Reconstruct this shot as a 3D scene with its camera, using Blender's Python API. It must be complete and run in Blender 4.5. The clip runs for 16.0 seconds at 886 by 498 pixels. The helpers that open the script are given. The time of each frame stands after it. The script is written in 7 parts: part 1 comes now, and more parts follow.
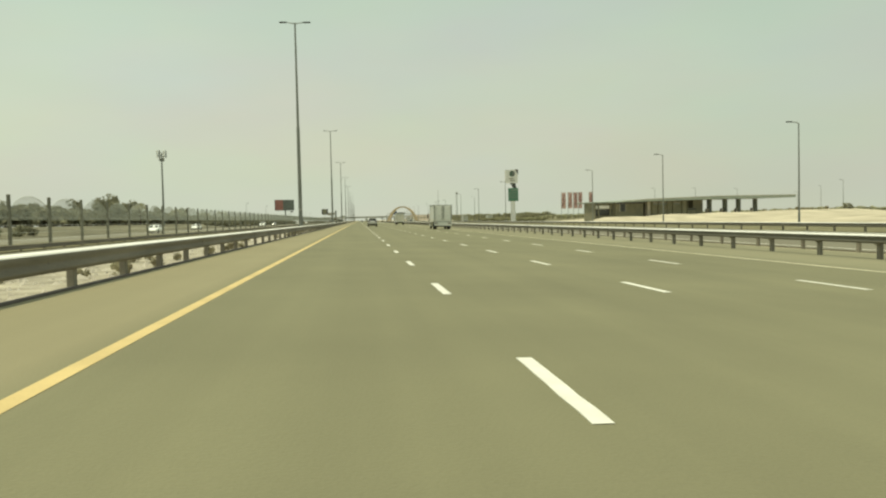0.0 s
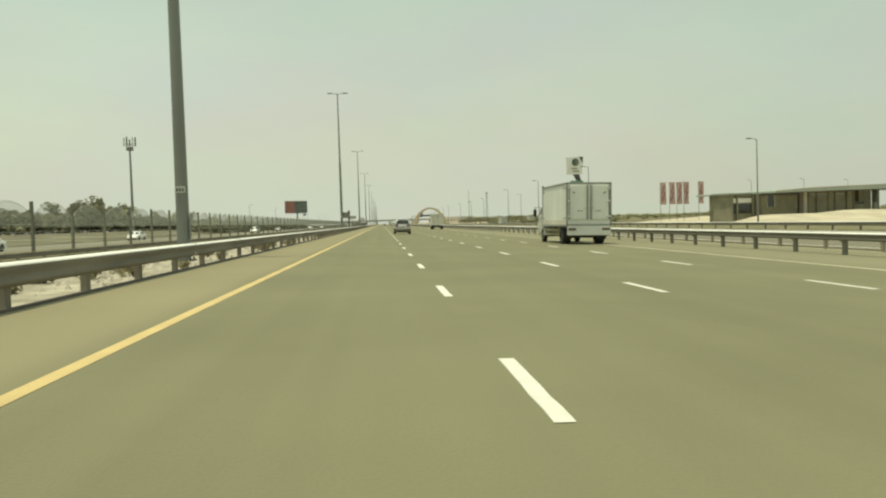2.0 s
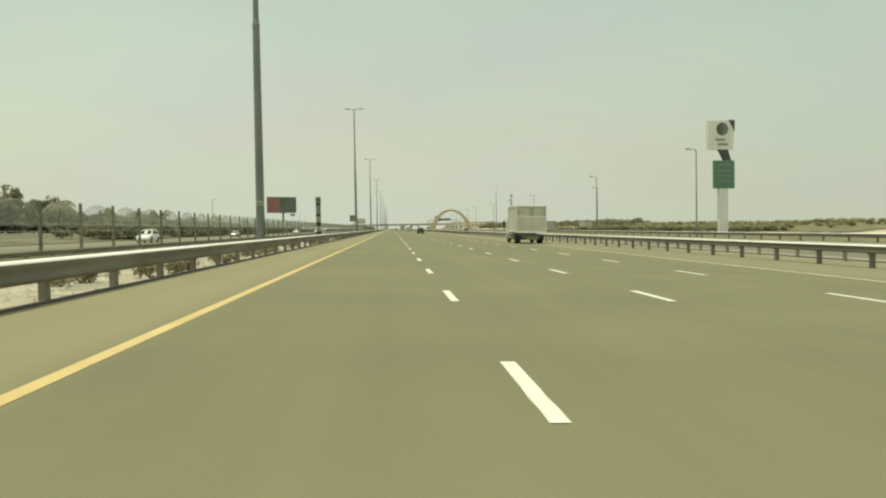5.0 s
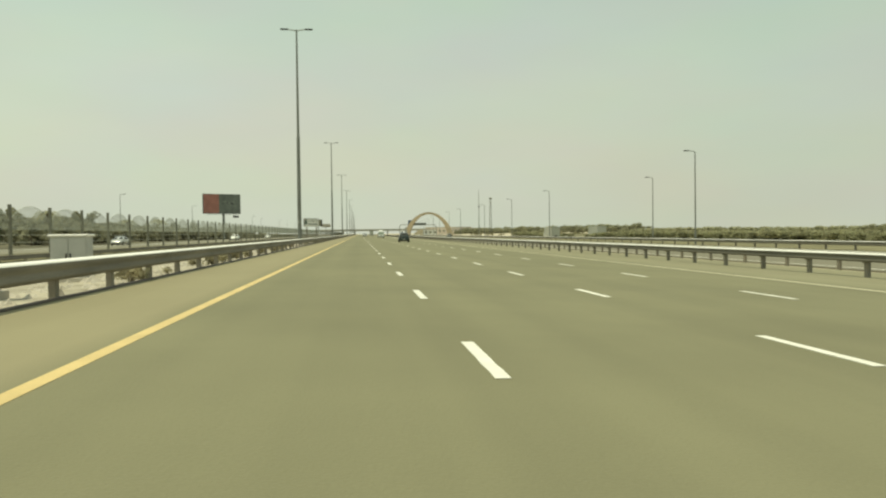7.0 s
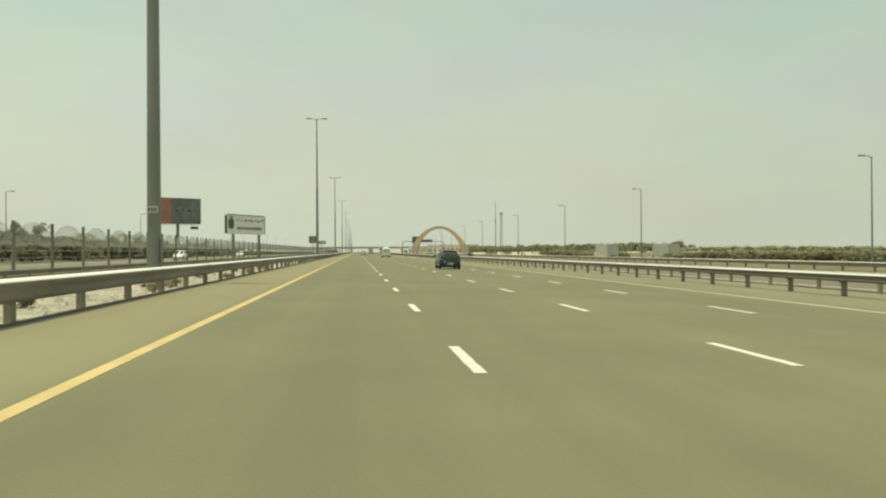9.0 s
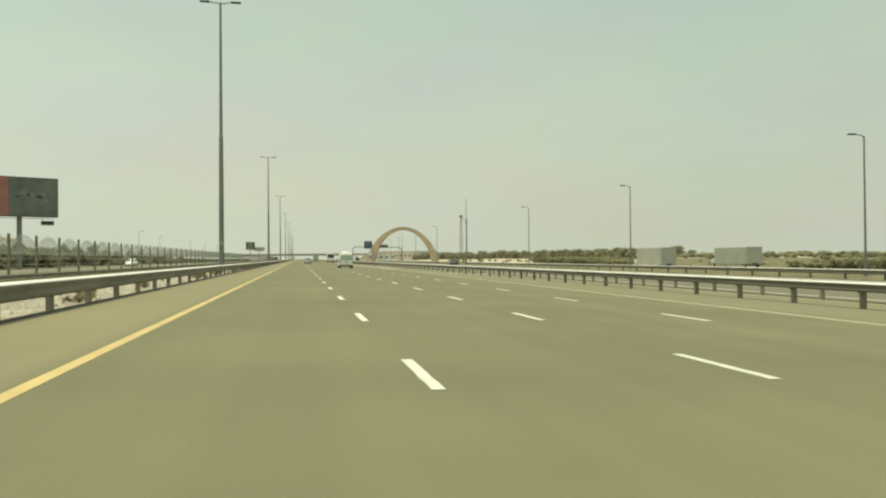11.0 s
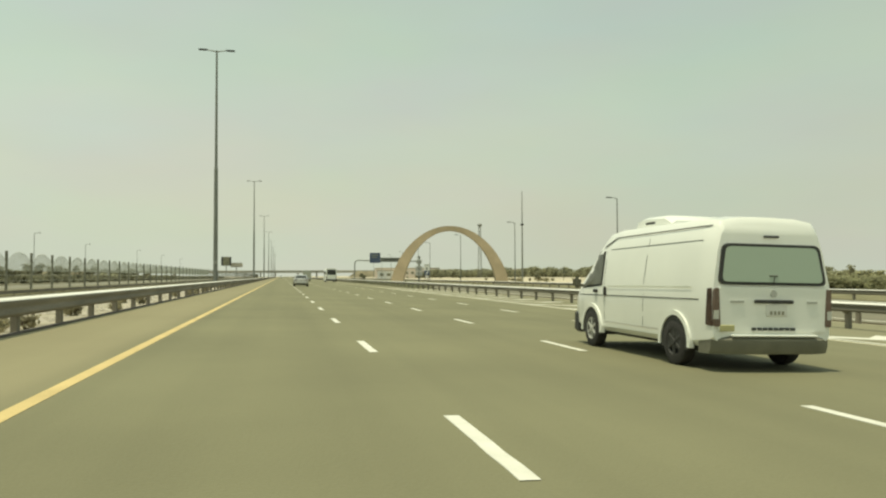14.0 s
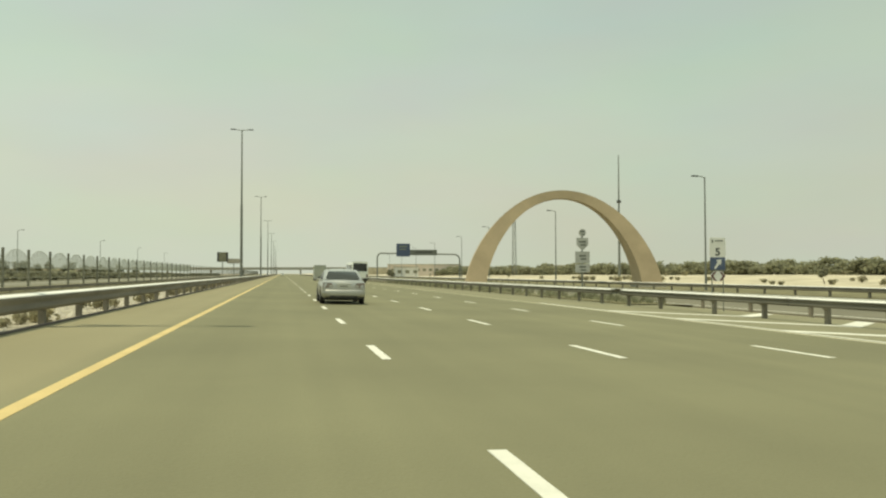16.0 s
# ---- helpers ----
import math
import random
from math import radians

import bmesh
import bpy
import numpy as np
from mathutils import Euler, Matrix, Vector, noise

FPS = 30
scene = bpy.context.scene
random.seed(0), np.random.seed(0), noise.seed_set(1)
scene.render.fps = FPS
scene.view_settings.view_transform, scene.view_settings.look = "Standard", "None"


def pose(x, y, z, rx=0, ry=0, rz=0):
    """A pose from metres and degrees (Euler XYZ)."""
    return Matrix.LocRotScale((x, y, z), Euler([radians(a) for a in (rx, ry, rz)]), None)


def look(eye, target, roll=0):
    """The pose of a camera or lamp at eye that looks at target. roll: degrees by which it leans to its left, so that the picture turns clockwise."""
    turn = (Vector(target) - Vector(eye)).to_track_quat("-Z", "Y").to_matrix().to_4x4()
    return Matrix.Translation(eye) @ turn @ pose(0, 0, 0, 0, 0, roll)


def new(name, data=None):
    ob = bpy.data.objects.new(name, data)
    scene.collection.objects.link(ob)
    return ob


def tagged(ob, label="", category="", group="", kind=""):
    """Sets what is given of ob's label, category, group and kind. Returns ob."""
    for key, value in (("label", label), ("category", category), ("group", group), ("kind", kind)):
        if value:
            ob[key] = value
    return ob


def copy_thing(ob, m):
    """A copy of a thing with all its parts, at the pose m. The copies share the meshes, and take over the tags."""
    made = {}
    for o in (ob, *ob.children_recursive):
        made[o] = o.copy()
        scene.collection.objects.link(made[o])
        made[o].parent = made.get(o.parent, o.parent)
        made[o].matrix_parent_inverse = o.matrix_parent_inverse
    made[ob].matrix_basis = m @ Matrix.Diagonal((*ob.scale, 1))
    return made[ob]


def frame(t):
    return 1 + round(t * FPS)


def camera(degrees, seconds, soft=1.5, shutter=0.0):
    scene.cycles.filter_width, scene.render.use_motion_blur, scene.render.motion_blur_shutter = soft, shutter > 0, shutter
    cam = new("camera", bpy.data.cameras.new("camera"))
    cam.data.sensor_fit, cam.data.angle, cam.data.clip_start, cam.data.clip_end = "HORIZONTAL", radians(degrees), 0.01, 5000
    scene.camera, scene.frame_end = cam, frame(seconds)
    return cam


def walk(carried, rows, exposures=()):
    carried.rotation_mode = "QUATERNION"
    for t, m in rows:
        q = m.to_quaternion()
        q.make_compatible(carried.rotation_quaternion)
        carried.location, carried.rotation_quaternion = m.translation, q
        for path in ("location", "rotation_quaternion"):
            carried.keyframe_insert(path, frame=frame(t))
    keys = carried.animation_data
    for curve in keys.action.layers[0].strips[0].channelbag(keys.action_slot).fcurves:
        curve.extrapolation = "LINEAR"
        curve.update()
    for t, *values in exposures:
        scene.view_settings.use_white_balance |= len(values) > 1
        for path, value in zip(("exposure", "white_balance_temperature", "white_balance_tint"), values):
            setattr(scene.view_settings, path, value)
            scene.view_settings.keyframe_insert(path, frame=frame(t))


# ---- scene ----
cam = camera(58.93, 16.0, soft=2.2)
PATH = [
    (0.0, 2.271, -6.59, 1.124, 87.78, 1.30, -6.14),
    (0.5, 2.342, 9.36, 1.123, 87.78, 1.23, -6.12),
    (1.0, 2.430, 25.50, 1.122, 87.81, 1.17, -6.13),
    (1.5, 2.530, 41.45, 1.120, 87.89, 1.40, -5.66),
    (2.0, 2.613, 57.55, 1.119, 88.02, 1.85, -4.47),
    (2.5, 2.656, 73.42, 1.118, 88.06, 1.83, -3.45),
    (3.0, 2.669, 89.30, 1.117, 88.08, 1.64, -2.44),
    (3.5, 2.661, 105.38, 1.117, 88.12, 1.44, -2.08),
    (6.0, 2.626, 184.83, 1.118, 88.66, 0.71, -5.10),
    (6.5, 2.578, 199.71, 1.119, 88.71, 0.77, -5.53),
    (7.0, 2.493, 216.37, 1.120, 88.82, 0.71, -6.05),
    (7.5, 2.471, 232.37, 1.121, 89.46, 0.53, -5.95),
    (8.0, 2.438, 248.18, 1.121, 89.51, 0.45, -5.93),
    (8.5, 2.421, 264.24, 1.122, 89.74, 0.37, -5.90),
    (9.0, 2.445, 279.08, 1.122, 90.15, 0.35, -6.25),
    (9.5, 2.435, 296.73, 1.122, 90.24, 0.19, -7.56),
    (10.0, 2.421, 312.87, 1.122, 90.47, 0.12, -9.38),
    (12.5, 2.353, 392.71, 1.124, 90.96, 0.55, -10.72),
    (13.0, 2.328, 409.96, 1.125, 91.70, 0.50, -10.67),
    (13.5, 2.280, 426.39, 1.126, 91.81, 0.39, -10.65),
    (14.0, 2.204, 442.66, 1.126, 91.95, 0.20, -11.65),
    (14.5, 2.161, 458.87, 1.127, 91.88, 0.01, -11.64),
    (15.0, 2.202, 475.22, 1.127, 91.86, -0.07, -11.58),
    (15.5, 2.201, 491.42, 1.128, 91.80, 0.05, -11.57),
    (16.0, 2.207, 508.02, 1.128, 91.76, 0.14, -11.55),
]

EXPOSURES = [(0.0, 0.31, 7400, -1.0), (16.0, 0.31, 7400, -1.0)]
walk(cam, [(t, pose(*p)) for t, *p in PATH], EXPOSURES)

# ---------------------------------------------------------------- light
SUN_EL = 80.2
world = bpy.data.worlds.new("hazy_sky")
scene.world = world
world.use_nodes = True
wn, wl = world.node_tree.nodes, world.node_tree.links
wn.clear()
w_out = wn.new("ShaderNodeOutputWorld")
w_bg = wn.new("ShaderNodeBackground")
w_sky = wn.new("ShaderNodeTexSky")
w_sky.sky_type = "NISHITA"
w_sky.sun_disc = False
w_sky.sun_elevation = radians(SUN_EL)
w_sky.sun_rotation = radians(-105)
w_sky.dust_density = 7.0
w_sky.air_density = 1.6
w_sky.ozone_density = 1.0
w_geo = wn.new("ShaderNodeTexCoord")
w_sep = wn.new("ShaderNodeSeparateXYZ")
w_ramp = wn.new("ShaderNodeValToRGB")
w_ramp.color_ramp.elements[0].position = 0.0
w_ramp.color_ramp.elements[0].color = (5.85, 6.2, 5.75, 1)
w_ramp.color_ramp.elements[1].position = 0.38
w_ramp.color_ramp.elements[1].color = (4.35, 5.35, 5.35, 1)
w_noise = wn.new("ShaderNodeTexNoise")
w_noise.inputs["Scale"].default_value = 3.0
w_noise.inputs["Detail"].default_value = 4.0
w_map = wn.new("ShaderNodeMapping")
w_map.inputs["Scale"].default_value = (1.0, 0.5, 3.0)
w_mix = wn.new("ShaderNodeMix")
w_mix.data_type = "RGBA"
w_mix.inputs[0].default_value = 0.85
w_veil = wn.new("ShaderNodeMix")
w_veil.data_type = "RGBA"
w_veil.blend_type = "MULTIPLY"
w_veil.inputs[0].default_value = 0.2
wl.new(w_geo.outputs["Generated"], w_sep.inputs[0])
wl.new(w_sep.outputs["Z"], w_ramp.inputs[0])
wl.new(w_geo.outputs["Generated"], w_map.inputs[0])
wl.new(w_map.outputs[0], w_noise.inputs["Vector"])
wl.new(w_sky.outputs[0], w_mix.inputs[6])
wl.new(w_ramp.outputs[0], w_veil.inputs[6])
wl.new(w_noise.outputs["Color"], w_veil.inputs[7])
wl.new(w_veil.outputs[2], w_mix.inputs[7])
w_side = wn.new("ShaderNodeMapRange")
w_side.inputs["From Min"].default_value = -0.6
w_side.inputs["From Max"].default_value = 0.6
w_side.inputs["To Min"].default_value = 0.112
w_side.inputs["To Max"].default_value = 0.098
wl.new(w_sep.outputs["X"], w_side.inputs["Value"])
wl.new(w_side.outputs[0], w_bg.inputs["Strength"])
wl.new(w_mix.outputs[2], w_bg.inputs["Color"])
w_bg.inputs["Strength"].default_value = 0.106
wl.new(w_bg.outputs[0], w_out.inputs["Surface"])

sun = new("sun", bpy.data.lights.new("sun", "SUN"))
sun.data.energy = 2.6
sun.data.angle = radians(0.55)
sun.data.color = (1.0, 0.94, 0.80)
sun.matrix_world = look((0, 0, 100), (98 / math.tan(radians(SUN_EL)), 27 / math.tan(radians(SUN_EL)), 0))


# ---------------------------------------------------------------- materials
def material(name, color, rough=0.6, metal=0.0, spots=0.15, scale=4.0, fine=60.0, bump=0.0, dark=None, vary=0.0,
             stretch=(1, 1, 1), spec=0.5, coat=0.0, emit=0.0):
    """A surface with a coarse and a fine variation of its colour, and a fine relief."""
    m = bpy.data.materials.new(name)
    m.use_nodes = True
    n, l = m.node_tree.nodes, m.node_tree.links
    b = n["Principled BSDF"]
    b.inputs["Roughness"].default_value = rough
    b.inputs["Metallic"].default_value = metal
    b.inputs["Specular IOR Level"].default_value = spec
    b.inputs["Coat Weight"].default_value = coat
    co = n.new("ShaderNodeTexCoord")
    mp = n.new("ShaderNodeMapping")
    mp.inputs["Scale"].default_value = stretch
    l.new(co.outputs["Object"], mp.inputs[0])
    big = n.new("ShaderNodeTexNoise")
    big.inputs["Scale"].default_value = scale
    big.inputs["Detail"].default_value = 5.0
    small = n.new("ShaderNodeTexNoise")
    small.inputs["Scale"].default_value = fine
    small.inputs["Detail"].default_value = 2.0
    l.new(mp.outputs[0], big.inputs["Vector"])
    l.new(mp.outputs[0], small.inputs["Vector"])
    add = n.new("ShaderNodeMath")
    add.operation = "MULTIPLY_ADD"
    add.inputs[1].default_value = 0.35
    l.new(small.outputs["Fac"], add.inputs[0])
    l.new(big.outputs["Fac"], add.inputs[2])
    ramp = n.new("ShaderNodeMapRange")
    ramp.inputs["From Min"].default_value = 0.42
    ramp.inputs["From Max"].default_value = 0.93
    l.new(add.outputs[0], ramp.inputs["Value"])
    mix = n.new("ShaderNodeMix")
    mix.data_type = "RGBA"
    c = (*color, 1)
    d = (*dark, 1) if dark else (*(v * (1 - spots * 1.6) for v in color), 1)
    e = c if dark else (*(min(1, v * (1 + spots * 0.6)) for v in color), 1)
    mix.inputs[6].default_value = d
    mix.inputs[7].default_value = e
    l.new(ramp.outputs[0], mix.inputs[0])
    out = mix.outputs[2]
    if vary:
        info = n.new("ShaderNodeObjectInfo")
        hsv = n.new("ShaderNodeHueSaturation")
        mr = n.new("ShaderNodeMapRange")
        mr.inputs["To Min"].default_value = 1 - vary
        mr.inputs["To Max"].default_value = 1 + vary
        l.new(info.outputs["Random"], mr.inputs["Value"])
        l.new(mr.outputs[0], hsv.inputs["Value"])
        l.new(out, hsv.inputs["Color"])
        out = hsv.outputs[0]
    l.new(out, b.inputs["Base Color"])
    if bump:
        bp = n.new("ShaderNodeBump")
        bp.inputs["Strength"].default_value = bump
        bp.inputs["Distance"].default_value = 0.02
        l.new(small.outputs["Fac"], bp.inputs["Height"])
        l.new(bp.outputs[0], b.inputs["Normal"])
    if emit:
        b.inputs["Emission Color"].default_value = c
        b.inputs["Emission Strength"].default_value = emit
    return m


def glass_material(name, color, rough=0.04):
    m = bpy.data.materials.new(name)
    m.use_nodes = True
    b = m.node_tree.nodes["Principled BSDF"]
    b.inputs["Base Color"].default_value = (*color, 1)
    b.inputs["Roughness"].default_value = rough
    b.inputs["Specular IOR Level"].default_value = 0.45
    b.inputs["Coat Weight"].default_value = 0.0
    b.inputs["Coat Roughness"].default_value = 0.03
    return m


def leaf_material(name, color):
    """Dusty leaves that let some light through; their pale colour also holds the haze."""
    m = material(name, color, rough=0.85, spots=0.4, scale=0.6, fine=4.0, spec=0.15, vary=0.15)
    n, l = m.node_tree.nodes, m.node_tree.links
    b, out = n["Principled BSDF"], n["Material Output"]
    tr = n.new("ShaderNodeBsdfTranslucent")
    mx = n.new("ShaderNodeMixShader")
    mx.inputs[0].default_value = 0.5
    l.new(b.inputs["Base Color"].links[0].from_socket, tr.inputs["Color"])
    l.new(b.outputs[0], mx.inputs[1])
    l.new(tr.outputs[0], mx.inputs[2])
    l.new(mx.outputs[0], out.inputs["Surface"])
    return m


def asphalt_material(name, color, tracks, dust=()):
    """Worn asphalt: grain, patches, and long wheel tracks that run with the road."""
    m = material(name, color, rough=0.88, spots=0.10, scale=0.22, fine=38.0, bump=0.35, spec=0.3)
    n, l = m.node_tree.nodes, m.node_tree.links
    b = n["Principled BSDF"]
    src = b.inputs["Base Color"].links[0].from_socket
    co = n.new("ShaderNodeTexCoord")
    mp = n.new("ShaderNodeMapping")
    mp.inputs["Scale"].default_value = (1.1, 0.012, 0.0)
    no = n.new("ShaderNodeTexNoise")
    no.inputs["Scale"].default_value = 1.0
    no.inputs["Detail"].default_value = 3.0
    l.new(co.outputs["Object"], mp.inputs[0])
    l.new(mp.outputs[0], no.inputs["Vector"])
    mr = n.new("ShaderNodeMapRange")
    mr.inputs["From Min"].default_value = 0.3
    mr.inputs["From Max"].default_value = 0.7
    mr.inputs["To Min"].default_value = 1 - tracks
    mr.inputs["To Max"].default_value = 1 + tracks
    l.new(no.outputs["Fac"], mr.inputs["Value"])
    hsv = n.new("ShaderNodeHueSaturation")
    l.new(mr.outputs[0], hsv.inputs["Value"])
    l.new(src, hsv.inputs["Color"])
    out = hsv.outputs[0]
    # blown dust that lies on the shoulders, outside the edge lines
    sep = n.new("ShaderNodeSeparateXYZ")
    l.new(co.outputs["Object"], sep.inputs[0])
    for clean, dusty, much, tint in dust:
        band = n.new("ShaderNodeMapRange")
        band.inputs["From Min"].default_value = clean
        band.inputs["From Max"].default_value = dusty
        band.inputs["To Max"].default_value = much
        l.new(sep.outputs["X"], band.inputs["Value"])
        patch = n.new("ShaderNodeMath")
        patch.operation = "MULTIPLY"
        l.new(band.outputs[0], patch.inputs[0])
        l.new(mr.outputs[0], patch.inputs[1])
        mix = n.new("ShaderNodeMix")
        mix.data_type = "RGBA"
        l.new(patch.outputs[0], mix.inputs[0])
        l.new(out, mix.inputs[6])
        mix.inputs[7].default_value = (*tint, 1)
        out = mix.outputs[2]
    l.new(out, b.inputs["Base Color"])
    return m


M_ASPHALT = asphalt_material("asphalt", (0.184, 0.177, 0.105), 0.06, ((0.2, -0.5, 0.38, (0.36, 0.31, 0.19)), (13.9, 15.6, 0.3, (0.32, 0.30, 0.20))))
M_ASPHALT2 = asphalt_material("asphalt_service", (0.18, 0.168, 0.12), 0.09)
M_ASPHALT3 = asphalt_material("dusty_asphalt", (0.205, 0.195, 0.145), 0.08)
M_SAND = material("sand", (0.53, 0.475, 0.355), rough=0.95, spots=0.26, scale=0.14, fine=6.0, bump=0.4, spec=0.1)
M_VERGE = material("verge_soil", (0.42, 0.385, 0.30), rough=0.95, spots=0.34, scale=0.9, fine=14.0, bump=0.6, spec=0.1)
M_GRASS = material("dry_grass", (0.215, 0.20, 0.12), rough=0.95, spots=0.35, scale=0.5, fine=12.0, bump=0.5, spec=0.1)
M_FIELD = material("dry_field_growth", (0.185, 0.175, 0.12), rough=0.95, spots=0.35, scale=0.06, fine=2.0, bump=0.5, spec=0.1)
M_WHITE_LINE = material("white_road_paint", (0.69, 0.68, 0.60), rough=0.7, spots=0.10, scale=3.0, fine=40.0, bump=0.2, vary=0.06)
M_YELLOW_LINE = material("yellow_road_paint", (0.60, 0.455, 0.20), rough=0.7, spots=0.14, scale=0.8, fine=30.0, bump=0.2)
M_PALE_LINE = material("pale_yellow_road_paint", (0.66, 0.62, 0.45), rough=0.7, spots=0.14, scale=0.8, fine=30.0, bump=0.2)
M_KERB = material("dark_kerb", (0.10, 0.085, 0.07), rough=0.9, spots=0.2, scale=2.0)
M_RAIL = material("galvanised_rail", (0.155, 0.145, 0.11), rough=0.85, metal=0.0, spots=0.18, scale=1.2, fine=20.0, stretch=(1, 0.3, 3))
# shade on the rail faces is put into this dark colour
M_RAIL_DARK = material("shaded_rail", (0.205, 0.185, 0.145), rough=0.8, spots=0.25, scale=1.2, fine=20.0, stretch=(1, 0.3, 3))
# sun on the beams' top edge is put into this colour
M_LIP = material("sunlit_zinc_lip", (0.84, 0.83, 0.77), rough=0.5, spots=0.10, scale=1.2, fine=20.0, stretch=(1, 0.3, 3))
M_POST = material("weathered_post", (0.25, 0.227, 0.175), rough=0.8, spots=0.2, scale=3.0, vary=0.15)
M_STEEL = material("grey_column_steel", (0.23, 0.24, 0.215), rough=0.55, metal=0.3, spots=0.12, scale=1.5, stretch=(1, 1, 0.2))
M_DARK_STEEL = material("dark_steel", (0.055, 0.055, 0.05), rough=0.6, metal=0.2, spots=0.15, scale=3.0)
M_FENCE_POST = material("dark_fence_post", (0.215, 0.21, 0.16), rough=0.8, spots=0.2, scale=2.0, vary=0.15)
M_WIRE = material("grey_wire", (0.52, 0.54, 0.48), rough=0.7, metal=0.0, spots=0.1)
# pale leaf tones: haze over the growth is put into these colours
M_LEAF = leaf_material("hazed_dusty_leaves", (0.345, 0.34, 0.23))
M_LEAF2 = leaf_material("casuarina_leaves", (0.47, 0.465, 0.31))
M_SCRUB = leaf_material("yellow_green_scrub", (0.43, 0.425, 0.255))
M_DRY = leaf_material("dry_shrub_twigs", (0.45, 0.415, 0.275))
M_BARK = material("bark", (0.16, 0.12, 0.085), rough=0.95, spots=0.3, scale=3.0, bump=0.5)
M_CONCRETE = material("pale_concrete", (0.50, 0.46, 0.38), rough=0.85, spots=0.12, scale=0.4, fine=9.0, bump=0.15)
M_ARCH = material("tan_arch_plaster", (0.52, 0.41, 0.265), rough=0.8, spots=0.14, scale=0.35, fine=8.0, bump=0.2)
M_BROWN = material("brown_cladding", (0.27, 0.26, 0.18), rough=0.8, spots=0.2, scale=0.5, fine=6.0)
M_OLIVE_WALL = material("olive_grey_wall", (0.25, 0.24, 0.165), rough=0.85, spots=0.24, scale=0.5, fine=6.0)
M_ROOF = material("grey_green_canopy", (0.24, 0.26, 0.22), rough=0.6, spots=0.12, scale=0.3)
M_CANOPY = material("pale_green_canopy", (0.36, 0.40, 0.34), rough=0.6, spots=0.12, scale=0.3)
M_WHITE_PANEL = material("white_panel", (0.78, 0.77, 0.72), rough=0.5, spots=0.06, scale=0.8, vary=0.04)
M_DIRTY_WHITE = material("dusty_white_box_panel", (0.74, 0.745, 0.68), rough=0.5, spots=0.10, scale=0.9, fine=9.0, stretch=(1, 1, 0.4))
M_GREY_BOX = material("dusty_grey_box_panel", (0.63, 0.60, 0.50), rough=0.55, spots=0.12, scale=0.9, fine=9.0, stretch=(1, 1, 0.4))
M_FAR_BOX = material("grey_green_box_panel", (0.47, 0.475, 0.40), rough=0.6, spots=0.12, scale=0.5, fine=6.0, stretch=(1, 1, 0.4))
M_ALU = material("aluminium_trim", (0.50, 0.50, 0.46), rough=0.5, metal=0.2, spots=0.1, scale=2.0)
M_FRAME = material("dusty_grey_frame", (0.27, 0.275, 0.24), rough=0.6, spots=0.15, scale=2.0)
M_PALE_LAMP = material("pale_dusty_lamp_lens", (0.30, 0.24, 0.215), rough=0.25, spots=0.2, scale=8.0, coat=0.6)
M_GREY_TRIM = material("grey_rubber_trim", (0.17, 0.18, 0.155), rough=0.65, spots=0.15)
M_DARK_TRIM = material("dark_trim", (0.07, 0.07, 0.065), rough=0.6, spots=0.1)
M_VAN_PAINT = material("white_van_paint", (0.85, 0.86, 0.80), rough=0.28, spots=0.04, scale=0.8, coat=0.5)
M_SILVER = material("silver_car_paint", (0.50, 0.50, 0.47), rough=0.3, metal=0.55, spots=0.05, scale=1.0, coat=0.5)
M_SUV_PAINT = material("champagne_suv_paint", (0.52, 0.51, 0.47), rough=0.3, metal=0.4, spots=0.05, scale=1.0, coat=0.5)
M_NAVY = material("dark_blue_car_paint", (0.017, 0.034, 0.029), rough=0.32, spots=0.1, scale=1.0, coat=0.25)
M_BLACK_PAINT = material("dark_green_car_paint", (0.075, 0.082, 0.062), rough=0.25, spots=0.1, coat=0.8)
M_CAB = material("white_cab_paint", (0.76, 0.75, 0.70), rough=0.3, spots=0.05, scale=1.0, coat=0.4)
M_GLASS = glass_material("tinted_car_glass", (0.035, 0.037, 0.032))
M_CAB_GLASS = glass_material("grey_cab_glass", (0.25, 0.26, 0.21), 0.06)
M_VAN_GLASS = glass_material("green_tinted_van_glass", (0.38, 0.46, 0.37), 0.12)
M_RUBBER = material("tyre_rubber", (0.035, 0.033, 0.03), rough=0.85, spots=0.2, scale=6.0, bump=0.3)
M_RIM = material("alloy_rim", (0.40, 0.40, 0.38), rough=0.35, metal=0.8, spots=0.1)
M_GREY_PLASTIC = material("grey_bumper_plastic", (0.17, 0.165, 0.12), rough=0.65, spots=0.15)
M_PLASTIC = material("black_plastic", (0.035, 0.035, 0.032), rough=0.6, spots=0.15)
M_RED_LAMP = material("red_lamp_lens", (0.15, 0.075, 0.065), rough=0.25, spots=0.2, scale=8.0, coat=0.6)
M_SMOKED_LAMP = material("smoked_lamp_lens", (0.05, 0.05, 0.048), rough=0.2, spots=0.1, coat=0.5)
M_DULL_LAMP = material("dull_brown_lamp_lens", (0.165, 0.11, 0.085), rough=0.3, spots=0.2, scale=8.0, coat=0.4)
M_CLEAR_LAMP = material("clear_lamp_lens", (0.55, 0.55, 0.50), rough=0.12, spots=0.1, coat=0.6)
M_PLATE = material("number_plate_white", (0.50, 0.50, 0.44), rough=0.5, spots=0.05)
M_INK = material("dark_sign_ink", (0.06, 0.065, 0.06), rough=0.7, spots=0.1)
M_PINK = material("pale_pink_banner_cloth", (0.66, 0.50, 0.46), rough=0.85, spots=0.15, scale=1.5)
M_EMBLEM = material("dark_green_emblem", (0.07, 0.12, 0.085), rough=0.6, spots=0.15)
M_RED = material("red_banner_cloth", (0.42, 0.24, 0.22), rough=0.85, spots=0.2, scale=1.5)
